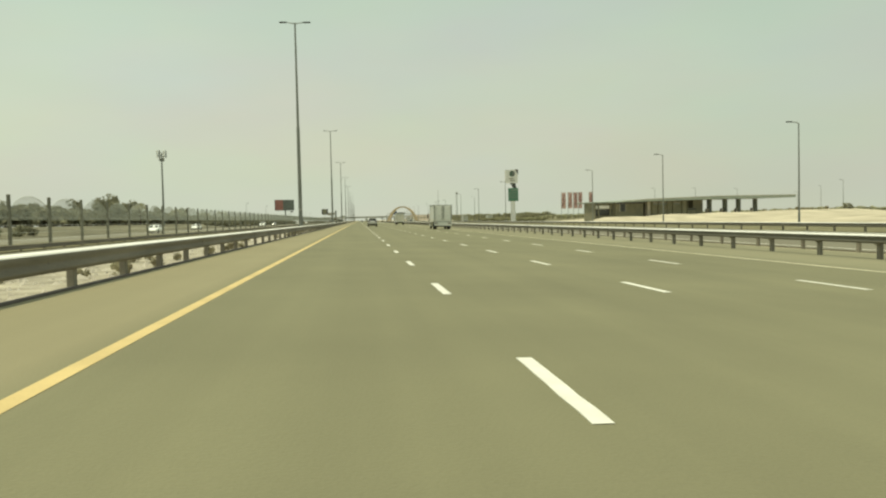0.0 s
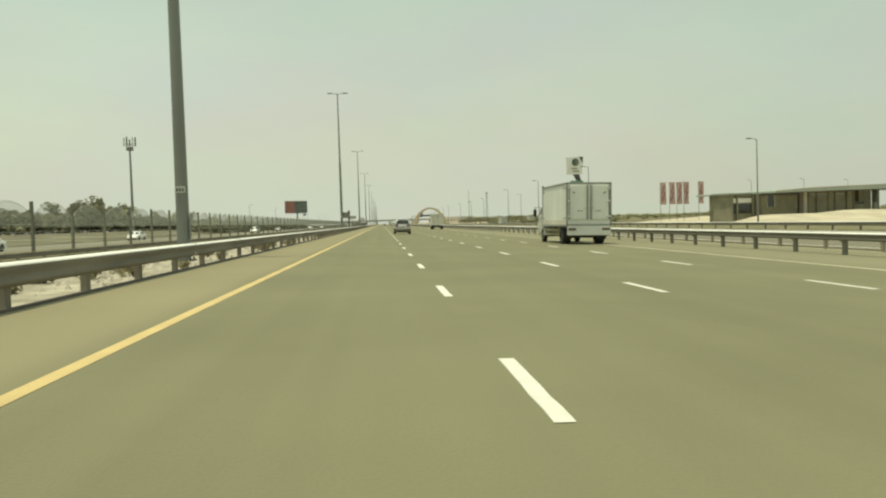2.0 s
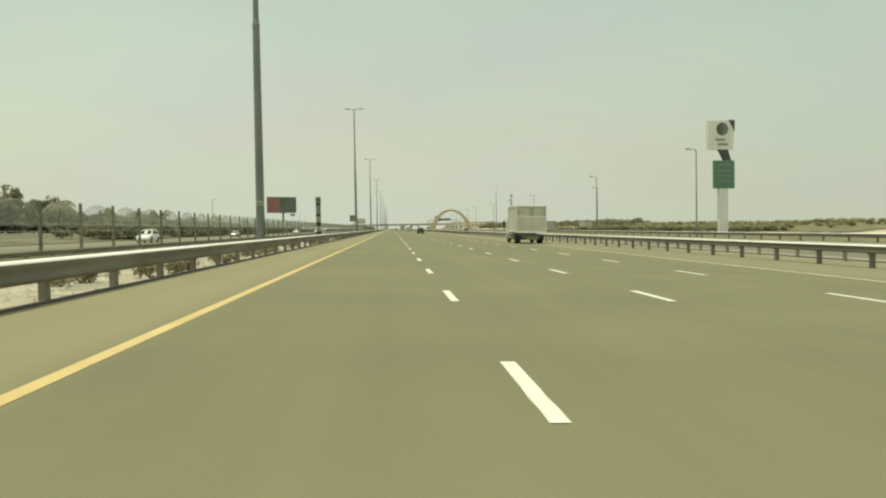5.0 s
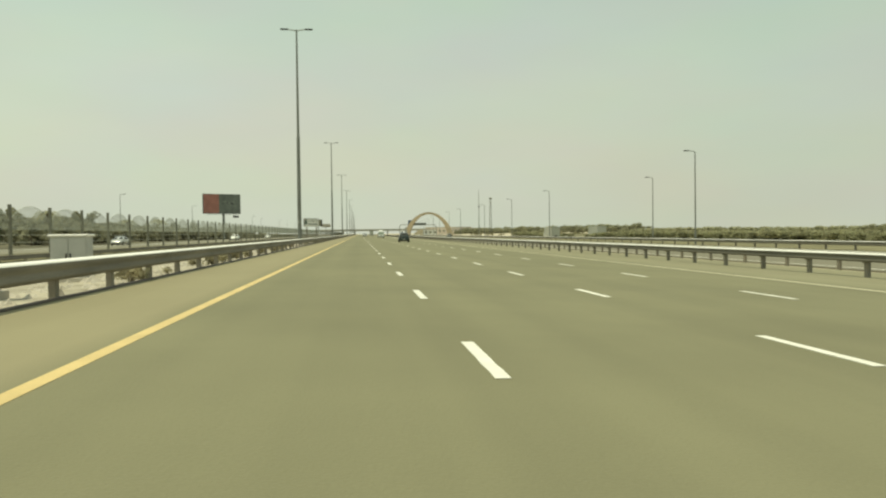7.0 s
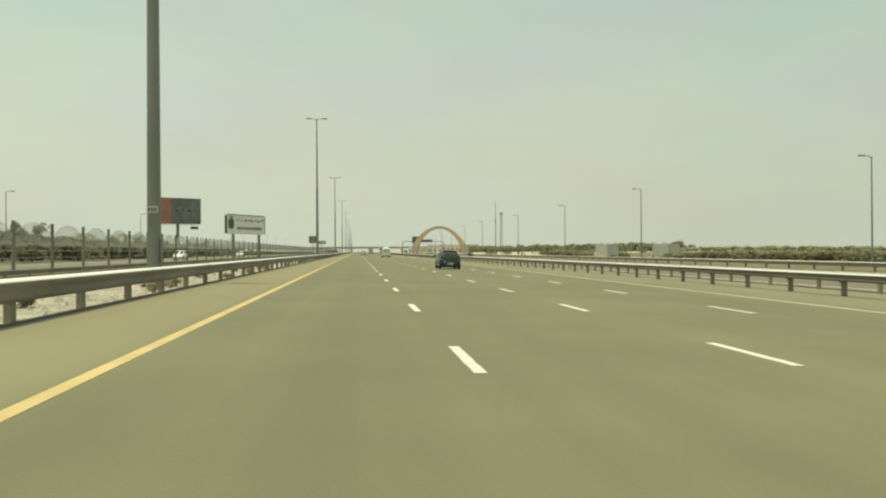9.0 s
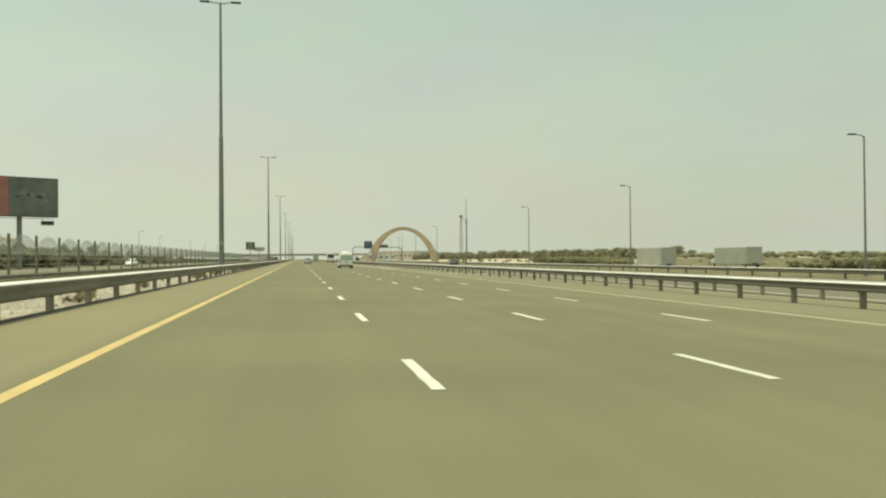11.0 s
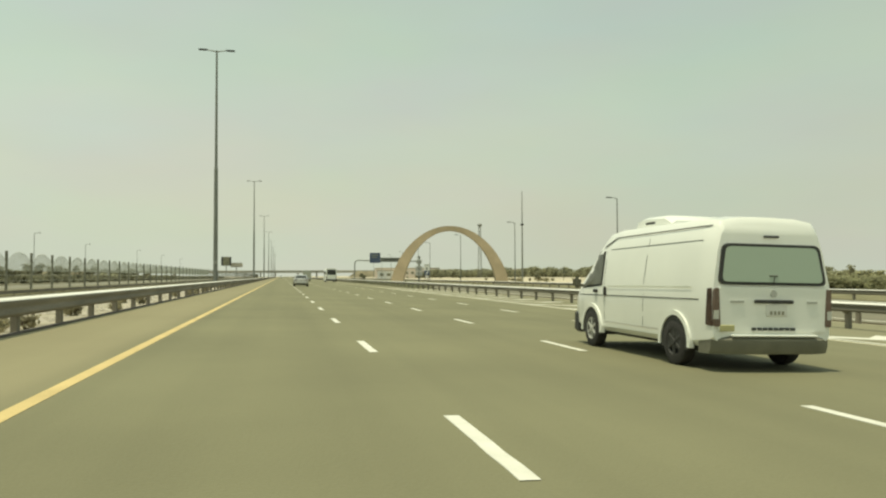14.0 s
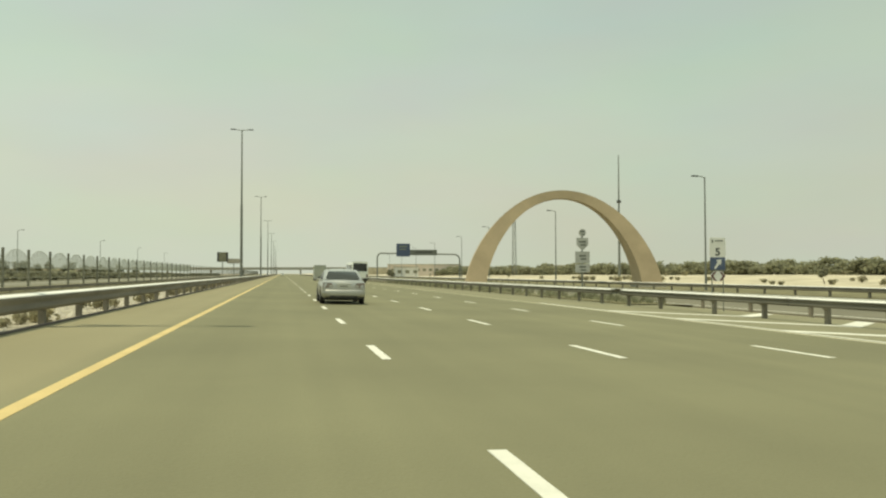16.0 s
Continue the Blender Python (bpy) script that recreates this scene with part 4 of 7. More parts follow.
# ---------------------------------------------------------------- fence and plants
def boundary_fence():
    t = thing("boundary_fence", "long fence of dark posts with pale wire hoops between them", "fence", (-24.6, 0, -0.34), kind="structure")
    pitch = 7.975
    bm = bmesh.new()
    box(bm, (0.22, 0.26, 4.2), (0, 0, 2.0), 0.02)
    post = mesh_of("fence_post", bm, M_FENCE_POST)
    bm = bmesh.new()
    m = 40
    arc = [(0.14 + (pitch - 0.28) * i / m, 2.75 + 1.3 * math.sin(math.pi * i / m) ** 0.55) for i in range(m + 1)]
    for (ya, za), (yb, zb) in zip(arc, arc[1:]):
        tube(bm, (0, ya, za), (0, yb, zb), 0.02, 0.02, 4, False)
    for k, (y, z) in enumerate(arc[1:-1]):
        # slanted strands both ways make a diamond netting
        for s in (-1, 1):
            y2 = y + s * (z - 2.1) * 0.42
            if 0.14 < y2 < pitch - 0.14:
                tube(bm, (0, y, z), (0, y2, 2.1), 0.0095, 0.0095, 3, False)
    hoop = mesh_of("wire_hoop", bm, M_WIRE)
    bm = bmesh.new()
    for z in (0.5, 1.1, 1.7, 2.3):
        tube(bm, (0, 0.1, z), (0, pitch - 0.1, z), 0.012, 0.012, 4, False)
    wires = mesh_of("line_wires", bm, M_WIRE)
    far = bmesh.new()
    for i in range(-2, 175):
        y = 49.4 + (i - 4) * pitch
        if i < 92:
            p = part("fence_post", post, None, t)
            p.location = (0, y, 0)
            part("wire_hoop", hoop, None, p)
            part("line_wires", wires, None, p)
        else:
            box(far, (0.22, 0.26, 4.2), (0, y, 2.0))
            for z in (0.5, 1.1, 1.7, 2.3, 2.8):
                box(far, (0.03, pitch, 0.05), (0, y + pitch / 2, z))
    tagged(part("far_fence", far, M_FENCE_POST, t), kind="stuff")


def leaf_crown(seed, size, count, squash=1.0, leaf=0.28, lumps=7):
    """A crown of many small leaf blades gathered in uneven lumps."""
    rng = random.Random(seed)
    centres = []
    for i in range(lumps):
        a, rr = rng.uniform(0, 2 * math.pi), size * rng.uniform(0.15, 0.62)
        centres.append((rr * math.cos(a), rr * math.sin(a), size * squash * rng.uniform(-0.55, 0.75), size * rng.uniform(0.28, 0.5)))
    vs, fs = [], []
    for i in range(count):
        cx, cy, cz, r = rng.choice(centres)
        d = Vector((rng.gauss(0, 1), rng.gauss(0, 1), rng.gauss(0, 1))).normalized() * r * rng.uniform(0.8, 1.08)
        p = Vector((cx, cy, cz)) + Vector((d.x, d.y, d.z * 0.85))
        face = (d.normalized() + Vector((rng.gauss(0, 1), rng.gauss(0, 1), rng.gauss(0, 1))) * 0.38).normalized()
        u = face.cross(Vector((rng.gauss(0, 1), rng.gauss(0, 1), rng.gauss(0, 1))).normalized()).normalized() * leaf * rng.uniform(0.6, 1.3)
        v = face.cross(u).normalized() * leaf * rng.uniform(0.35, 0.8)
        k = len(vs)
        vs += [p - u, p + v, p + u, p - v]
        fs.append((k, k + 1, k + 2, k + 3))
    me = bpy.data.meshes.new("crown")
    me.from_pydata([tuple(v) for v in vs], [], fs)
    return me


def trunk_bm(h, r, seed):
    rng = random.Random(seed)
    bm = bmesh.new()
    x = y = 0.0
    z = -0.3
    for i in range(4):
        nx, ny, nz = x + rng.uniform(-0.12, 0.12), y + rng.uniform(-0.12, 0.12), z + (h + 0.3) / 4
        tube(bm, (x, y, z), (nx, ny, nz), r * (1 - i * 0.2), r * (0.8 - i * 0.2), 7)
        if i >= 1:
            for k in range(2):
                a = rng.uniform(0, 6.28)
                tube(bm, (nx, ny, nz), (nx + h * 0.3 * math.cos(a), ny + h * 0.3 * math.sin(a), nz + h * 0.25), r * 0.35, r * 0.12, 5)
        x, y, z = nx, ny, nz
    return bm


def make_tree(kind, seed, h, leafmat):
    label = {"broad": "dusty haze-pale green roadside tree with a ragged crown", "shrub": "low dry brown shrub in stony soil"}[kind]
    t = thing("tree" if kind != "shrub" else "shrub", label, "tree" if kind != "shrub" else "shrub", group=kind + " plants")
    if kind == "broad":
        part("trunk", trunk_bm(h * 0.55, 0.14, seed), M_BARK, t)
        me = leaf_crown(seed, h * 0.42, 620, 0.8, 0.24, 9)
        c = part("crown", me, None, t)
        c.location = (0, 0, h * 0.66)
    else:
        part("stems", trunk_bm(h * 0.5, 0.05, seed), M_BARK, t)
        me = leaf_crown(seed, h * 0.85, 330, 0.42, 0.065, 12)
        c = part("crown", me, None, t)
        c.location = (0, 0, h * 0.36)
    me.materials.append(leafmat)
    return t


def make_palm(seed, h):
    rng = random.Random(seed)
    t = thing("palm_tree", "small date palm with drooping dusty, haze-pale fronds", "palm tree", group="palms")
    bm = bmesh.new()
    for i in range(6):
        tube(bm, (0, 0, h * i / 6 - (0.3 if i == 0 else 0)), (0, 0, h * (i + 1) / 6), 0.2, 0.16, 8)
    part("trunk", bm, M_BARK, t)
    bm = bmesh.new()
    for k in range(22):
        a = k * 2.4
        e0 = rng.uniform(0.1, 1.2)
        pts = []
        for i in range(6):
            f = i / 5
            rr = 2.0 * f * math.cos(e0 * 0.6)
            zz = h + 1.3 * math.sin(e0) * f - 1.5 * f * f
            pts.append(Vector((rr * math.cos(a), rr * math.sin(a), zz)))
        side = Vector((-math.sin(a), math.cos(a), 0)) * 0.2
        for p, q, f in zip(pts, pts[1:], (1, 1, 0.9, 0.7, 0.4)):
            bm.faces.new([bm.verts.new(v) for v in (p - side * f, p + side * f, q + side * f * 0.8 - Vector((0, 0, 0.08)), q - side * f * 0.8 - Vector((0, 0, 0.08)))])
    part("fronds", bm, M_LEAF2, t)
    return t


def thicket(name, label, spots, leafmat, seed, per_crown, leaf, wide=1.0):
    """A wood nobody could count: trunks and crowns of many trees in one mesh. spots: (x, y, z, height)."""
    t = thing(name, label, "trees", kind="stuff")
    crowns = [leaf_crown(seed + i, 1.0, per_crown, 0.95, leaf, 14) for i in range(5)]
    cos = [np.array([v.co[:] for v in c.vertices]) for c in crowns]
    for c in crowns:
        bpy.data.meshes.remove(c)
    rng = random.Random(seed)
    vs, bark = [], bmesh.new()
    for x, y, z, h in spots:
        c = cos[rng.randrange(5)]
        a = rng.uniform(0, 6.28)
        rot = np.array([[math.cos(a), -math.sin(a), 0], [math.sin(a), math.cos(a), 0], [0, 0, 1]])
        w = h * rng.uniform(0.46, 0.64) * wide
        vs.append((c @ rot.T) * np.array([w, w, h * 0.48]) + np.array([x, y, z + h * 0.46]))
        tube(bark, (x, y, z - 0.3), (x + rng.uniform(-0.2, 0.2), y, z + h * 0.6), 0.05 * h ** 0.7, 0.02 * h ** 0.7, 6)
    allv = np.concatenate(vs)
    me = bpy.data.meshes.new("crowns")
    me.from_pydata(allv.tolist(), [], [tuple(range(k, k + 4)) for k in range(0, len(allv), 4)])
    me.materials.append(leafmat)
    tagged(part("crowns", me, None, t), kind="stuff")
    tagged(part("trunks", bark, M_BARK, t), kind="stuff")


def median_stones():
    """Loose stones and clods on the median soil."""
    rng = random.Random(14)
    vs, fs = [], []
    for i in range(9500):
        x, y = rng.uniform(-6.4, -2.85), rng.uniform(-20, 640)
        s = rng.uniform(0.03, 0.12) * (2.0 if rng.random() < 0.08 else 1.0)
        k = len(vs)
        for j in range(4):
            a = j * 1.57 + rng.uniform(-0.4, 0.4)
            vs.append((x + s * math.cos(a) * rng.uniform(0.6, 1.2), y + s * math.sin(a) * rng.uniform(0.6, 1.2), 0.0))
        vs.append((x + rng.uniform(-0.3, 0.3) * s, y + rng.uniform(-0.3, 0.3) * s, s * rng.uniform(0.5, 1.0)))
        fs += [(k + j, k + (j + 1) % 4, k + 4) for j in range(4)]
    me = bpy.data.meshes.new("median_stones")
    me.from_pydata(vs, [], fs)
    me.materials.append(M_CONCRETE)
    tagged(new("median_stones", me), "pale loose stones scattered on the median soil", "stones", kind="stuff")


def verge_grass():
    """Tufts of olive grass on the soil behind the outer guardrail."""
    rng = random.Random(33)
    vs, fs = [], []
    for i in range(420):
        cx, cy = rng.uniform(19.2, 22.2), rng.uniform(545, 640)
        big = rng.uniform(0.25, 0.6)
        for j in range(22):
            a, r = rng.uniform(0, 6.28), rng.uniform(0, 0.22)
            x, y = cx + r * math.cos(a), cy + r * math.sin(a)
            h, o = big * rng.uniform(0.5, 1.1), rng.uniform(0.02, 0.16)
            k = len(vs)
            ux, uy = -math.sin(a) * 0.018, math.cos(a) * 0.018
            z = -0.52
            vs += [(x - ux, y - uy, z), (x + ux, y + uy, z), (x + math.cos(a) * o + ux * 0.4, y + math.sin(a) * o + uy * 0.4, z + h), (x + math.cos(a) * o * 0.5 - ux, y + math.sin(a) * o * 0.5 - uy, z + h * 0.6)]
            fs.append((k, k + 1, k + 2, k + 3))
    me = bpy.data.meshes.new("verge_tufts")
    me.from_pydata(vs, [], fs)
    me.materials.append(M_LEAF2)
    tagged(new("verge_tufts", me), "tufts of olive grass behind the outer guardrail", "grass", kind="stuff")


def plant_all():
    rng = random.Random(21)
    shrubs = [make_tree("shrub", s, 0.55, M_DRY) for s in (1, 2, 3)]
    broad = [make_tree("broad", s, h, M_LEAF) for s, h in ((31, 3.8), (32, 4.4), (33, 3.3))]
    palms = [make_palm(s, h) for s, h in ((51, 3.2), (52, 2.6))]
    first = set()

    def put(src, x, y, z, s=1.0):
        m = pose(x, y, z, 0, 0, rng.uniform(0, 360))
        if src not in first:
            first.add(src)
            src.matrix_basis = m
        else:
            copy_thing(src, m).scale = (s, s, s * rng.uniform(0.9, 1.12))
    # dry shrubs in the median soil
    y = -10.0
    while y < 640:
        put(rng.choice(shrubs), rng.choice((-3.15, -3.3, -3.6, -4.4, -5.3)) + rng.uniform(-0.2, 0.15), y, 0.0, rng.uniform(0.4, 1.05))
        y += rng.choice((0.6, 1.0, 1.6, 3.0, 6.0))
    # dry brush on the sand beyond the service road
    for i in range(46):
        x, y = rng.uniform(66, 130), rng.uniform(560, 740)
        put(rng.choice(shrubs), x, y, ground_height(x, y), rng.uniform(1.2, 3.0))
    for i in range(16):
        f = rng.uniform(46, 84)
        x, y = 66 + 0.891 * f + 5.5, 190 + 0.454 * f - 11 + rng.uniform(-2, 2)
        put(rng.choice(shrubs), x, y, ground_height(x, y), rng.uniform(0.9, 2.0))
    # grove far beyond the oncoming carriageway
    spots = []
    y = 150.0
    while y < 1500:
        k = 1.0 if y < 760 else max(0.4, 1.0 - (y - 760) / 300)
        for x0 in (-128, -140, -156):
            x = x0 + rng.uniform(-5, 5)
            spots.append((x, y + rng.uniform(-2, 2), ground_height(x, y) - 0.2, rng.uniform(7.6, 9.6) * k))
        y += rng.uniform(3.2, 5.2)
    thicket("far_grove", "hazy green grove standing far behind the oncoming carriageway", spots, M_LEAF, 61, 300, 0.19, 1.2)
    y = 165.0
    while y < 1250:
        x = rng.uniform(-122, -150)
        k = 1.0 if y < 640 else 0.6
        put(rng.choice(broad), x, y, ground_height(x, y) - 0.1, rng.uniform(2.4, 3.6) * k)
        y += rng.choice((4, 7, 11, 16, 26)) * rng.uniform(0.8, 1.2)
    for x, y in ((-118, 330), (-124, 392), (-121, 455), (-126, 470), (-119, 538), (-122, 655), (-126, 668), (-117, 700), (-60, 742), (-58, 751), (-62, 770)):
        put(rng.choice(palms), x, y, ground_height(x, y) - 0.1, rng.uniform(2.6, 3.6) if x < -100 else 0.9)
    # hedge and low bushes just beyond the oncoming carriageway
    spots = []
    y = 20.0
    while y < 1150:
        x = rng.uniform(-45.5, -56)
        if y < 120:
            h = rng.uniform(1.2, 2.2)
        elif y < 290:
            h = 0.0
        elif y < 560:
            h = rng.uniform(2.6, 4.3)
        else:
            h = rng.uniform(1.1, 2.2)
        if h:
            spots.append((x, y, ground_height(x, y) - 0.1, h))
            y += rng.uniform(0.8, 1.9)
        else:
            y += 2.0
    thicket("roadside_hedge", "dusty haze-pale green hedge and bushes beyond the oncoming carriageway", spots, M_LEAF, 65, 330, 0.19, 1.15)
    for i in range(24):
        x, y = rng.uniform(-46, -58), rng.uniform(300, 560)
        put(rng.choice(broad), x, y, ground_height(x, y) - 0.1, rng.uniform(0.9, 1.35))
    # windbreak beyond the sand
    spots = []
    for i in range(300):
        f = i / 299
        x = 95 + 70 * f + rng.uniform(-9, 9)
        yy = 1060 - 400 * f + rng.uniform(-8, 8)
        spots.append((x, yy, ground_height(x, yy) - 0.1, rng.choice((3.2, 4.0, 4.6, 5.0, 5.6)) * rng.uniform(0.9, 1.1)))
        spots.append((x + 2, yy - 4, ground_height(x, yy) - 0.3, rng.uniform(2.2, 3.4)))
    thicket("windbreak", "long dusty haze-pale green windbreak of trees beyond the sand", spots, M_LEAF2, 71, 430, 0.15, 1.2)
    spots = []
    for i in range(430):
        f = i / 429
        x = 165 + 75 * f + rng.uniform(-9, 9)
        yy = 660 - 600 * f + rng.uniform(-6, 6)
        spots.append((x, yy, ground_height(x, yy) - 0.2, rng.uniform(1.7, 2.5)))
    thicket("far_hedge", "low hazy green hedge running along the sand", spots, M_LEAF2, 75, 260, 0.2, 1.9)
    spots = []
    for i in range(620):
        f = i / 619
        x, yy = 69 + 9 * f + rng.uniform(-5, 5), 292 + 285 * f + rng.uniform(-3, 3)
        h = rng.uniform(1.45, 1.8) + 0.3 * f
        if not (64 < x < 90 and 440 < yy < 496):
            spots.append((x, yy, ground_height(x, yy) - 0.1, h))
    for i in range(200):
        x, yy, h = rng.uniform(80, 150), rng.uniform(290, 580), rng.uniform(0.6, 1.5)
        if not (70 < x < 92 and 440 < yy < 496):
            spots.append((x, yy, ground_height(x, yy) - 0.1, h))
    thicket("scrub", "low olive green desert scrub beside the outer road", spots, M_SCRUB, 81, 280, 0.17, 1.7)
    for x, y in ((158, 231), (166, 240), (98, 700), (75, 660), (88, 620), (130, 600), (70, 740), (78, 815), (72, 880), (122, 480), (104, 575), (28.6, 702)):
        put(rng.choice(broad), x, y, ground_height(x, y) - 0.1, rng.uniform(0.45, 0.85))


# ---------------------------------------------------------------- fuel station and far buildings
def fuel_station():
    """Long low canopy in the sand: a small shop, a walled half and an open half on columns."""
    p0, p1 = Vector((66.0, 190.0, 0)), Vector((130.3, 222.8, 0))
    turn = math.degrees(math.atan2(p1.y - p0.y, p1.x - p0.x))
    t = thing("fuel_station", "low fuel station with a long flat canopy and brown walls", "building", (66.0, 190.0, 0.0), turn)
    bm = bmesh.new()
    prism(bm, [(-2.0, 4.15), (8.0, 4.35), (34.0, 4.75), (70.5, 5.15), (70.5, 5.9), (34.0, 5.6), (8.0, 4.95), (-2.0, 4.45)], -7.5, 9.0)
    roof = part("canopy", bm, M_CANOPY, t)
    bm = bmesh.new()
    prism(bm, [(-2.02, 4.4), (8.0, 4.9), (34.0, 5.55), (70.52, 5.85), (70.52, 5.97), (34.0, 5.67), (8.0, 5.02), (-2.02, 4.52)], -7.62, -7.5)
    part("fascia_edge", bm, M_CONCRETE, roof)
    # dark glazed front, then the olive wall with a gap of sky above it
    bm = bmesh.new()
    box(bm, (10.0, 11.0, 5.2), (4.6, 2.0, 1.7), 0.05)
    front = part("dark_wall", bm, M_OLIVE_WALL, t)
    bm = bmesh.new()
    box(bm, (1.9, 0.12, 1.9), (1.9, -3.55, 2.9))
    win = part("window", bm, M_GLASS, front)
    bm = bmesh.new()
    for dx in (-1.0, 1.0):
        box(bm, (0.12, 0.2, 2.1), (1.9 + dx, -3.56, 2.9))
    box(bm, (2.2, 0.2, 0.12), (1.9, -3.56, 3.9))
    part("window_frame", bm, M_ALU, win)
    # dark strip on the wall that stands in for the eave's shade
    bm = bmesh.new()
    box(bm, (9.9, 0.25, 0.5), (4.6, -3.6, 4.1))
    part("eave_shade_strip", bm, M_DARK_TRIM, front)
    bm = bmesh.new()
    box(bm, (1.0, 1.0, 5.2), (11.0, -3.6, 1.7), 0.04)
    part("pilaster", bm, M_CONCRETE, t)
    bm = bmesh.new()
    box(bm, (16.0, 10.5, 5.6), (19.6, 2.2, 1.7), 0.05)
    wall = part("wall", bm, M_BROWN, t)
    bm = bmesh.new()
    box(bm, (3.2, 10.5, 3.2), (29.2, 2.2, 0.9), 0.05)
    low = part("low_wall", bm, M_BROWN, t)
    for x, w, h, z, mat in ((16.4, 5.4, 0.5, 3.7, M_ROOF), (22.8, 2.6, 0.5, 3.7, M_ROOF)):
        bm = bmesh.new()
        box(bm, (w, 0.12, h), (x, -3.09, z))
        win = part("window", bm, mat, wall)
        bm = bmesh.new()
        box(bm, (w + 0.3, 0.2, 0.12), (x, -3.1, z + h / 2 + 0.06))
        part("lintel", bm, M_CONCRETE, win)
    for x in (13.2, 15.6, 19.2, 21.3, 25.0, 27.2):
        bm = bmesh.new()
        box(bm, (0.3, 0.3, 5.3), (x, -3.15, 1.75), 0.02)
        part("pilaster", bm, M_OLIVE_WALL, wall)
    bm = bmesh.new()
    box(bm, (3.1, 0.1, 0.4), (29.2, -3.09, 2.2))
    part("dark_band", bm, M_DARK_TRIM, low)
    bm = bmesh.new()
    box(bm, (6.6, 3.5, 5.0), (-3.6, -0.5, 1.55), 0.05)
    shop = part("side_wall", bm, M_OLIVE_WALL, t)
    bm = bmesh.new()
    box(bm, (7.2, 4.4, 0.35), (-3.7, -0.7, 4.2), 0.05)
    part("shop_roof", bm, M_ROOF, shop)
    bm = bmesh.new()
    box(bm, (5.2, 0.15, 0.75), (-3.6, -2.32, 3.1), 0.02)
    part("fascia_sign", bm, M_WHITE_PANEL, shop)
    for dx in (-3.2, -1.9, 2.2, 3.1):
        bm = bmesh.new()
        box(bm, (0.35, 0.4, 4.7), (-3.6 + dx, -2.42, 1.6), 0.02)
        part("pilaster", bm, M_OLIVE_WALL, shop)
    bm = bmesh.new()
    box(bm, (5.6, 0.12, 1.6), (-3.6, -2.3, 1.7))
    part("shop_front", bm, M_GLASS, shop)
    bm = bmesh.new()
    box(bm, (4.2, 8.0, 5.6), (33.0, 2.0, 1.9), 0.04)
    part("end_wall", bm, M_OLIVE_WALL, t)
    for x in (41.0, 48.0, 54.2, 62.2):
        bm = bmesh.new()
        box(bm, (1.05, 1.0, 6.3), (x, 0.5, 1.8), 0.03)
        part("column", bm, M_ROOF, t)
    for x in (38.0, 44.5, 51.0, 58.5):
        bm = bmesh.new()
        box(bm, (0.9, 0.6, 1.9), (x, -1.0, 1.3), 0.05)
        pump = part("fuel_pump", bm, M_CONCRETE, t)
        bm = bmesh.new()
        box(bm, (2.4, 1.2, 0.6), (x, -1.0, 0.1), 0.05)
        part("pump_island", bm, M_CONCRETE, pump)


def banners():
    for i, (x, y) in enumerate(((62.4, 222.0), (64.4, 222.0), (66.1, 222.2), (67.55, 222.0), (70.85, 222.0))):
        t = thing("banner_flag", "upright red banner on a slim pole by the station", "banner", (x, y, -0.3), 6 + 3 * i, group="station banners")
        bm = bmesh.new()
        tube(bm, (0, 0, 0), (0, 0, 8.45), 0.06, 0.04, 8)
        part("pole", bm, M_STEEL, t)
        bm = bmesh.new()
        rows = []
        for k in range(7):
            z = 3.6 + 4.75 * k / 6
            rows.append([bm.verts.new((0.07 + 0.33 * j, 0.08 * math.sin(k * 0.9 + j * 0.8 + i), z)) for j in range(5)])
        for a, b in zip(rows, rows[1:]):
            for j in range(4):
                bm.faces.new((a[j], a[j + 1], b[j + 1], b[j]))
        bmesh.ops.solidify(bm, geom=bm.faces[:], thickness=0.02)
        c = part("cloth", bm, M_PINK, t, "pale pink cloth with dark red strokes")
        for k in range(2):
            bm = bmesh.new()
            zc = 5.3 + 1.6 * k
            prism(bm, [(0.25, zc - 1.0), (0.55, zc - 1.0), (1.15, zc + 0.9), (0.85, zc + 0.9)], -0.12, 0.12)
            part("stroke", bm, M_RED, c)


def far_buildings():
    rng = random.Random(4)
    for x, y, w, d, h, mat, lab in ((92, 1010, 46, 24, 7.6, M_ROSE, "long low rose-coloured building far off"),
                                    (128, 1060, 26, 20, 6.0, M_CONCRETE, "pale low building far off beyond the sand"),
                                    (150, 900, 18, 14, 5.0, M_CONCRETE, "pale low building far off beyond the sand"),
                                    (64, 905, 12, 9, 5.2, M_WHITE_PANEL, "white flat-roofed kiosk far off")):
        t = thing("low_building", lab, "building", (x, y, ground_height(x, y) - 0.3), -6)
        bm = bmesh.new()
        box(bm, (w, d, h), (0, 0, h / 2), 0.05)
        wl_ = part("wall", bm, mat, t)
        bm = bmesh.new()
        box(bm, (w + 0.8, d + 0.8, 0.5), (0, 0, h + 0.1), 0.05)
        part("roof", bm, M_CONCRETE, t)
        for i in range(int(w / 4)):
            bm = bmesh.new()
            box(bm, (2.0, 0.2, 1.6), (-w / 2 + 2.5 + 4 * i, -d / 2 - 0.02, h * 0.55))
            part("window", bm, M_BROWN, wl_)


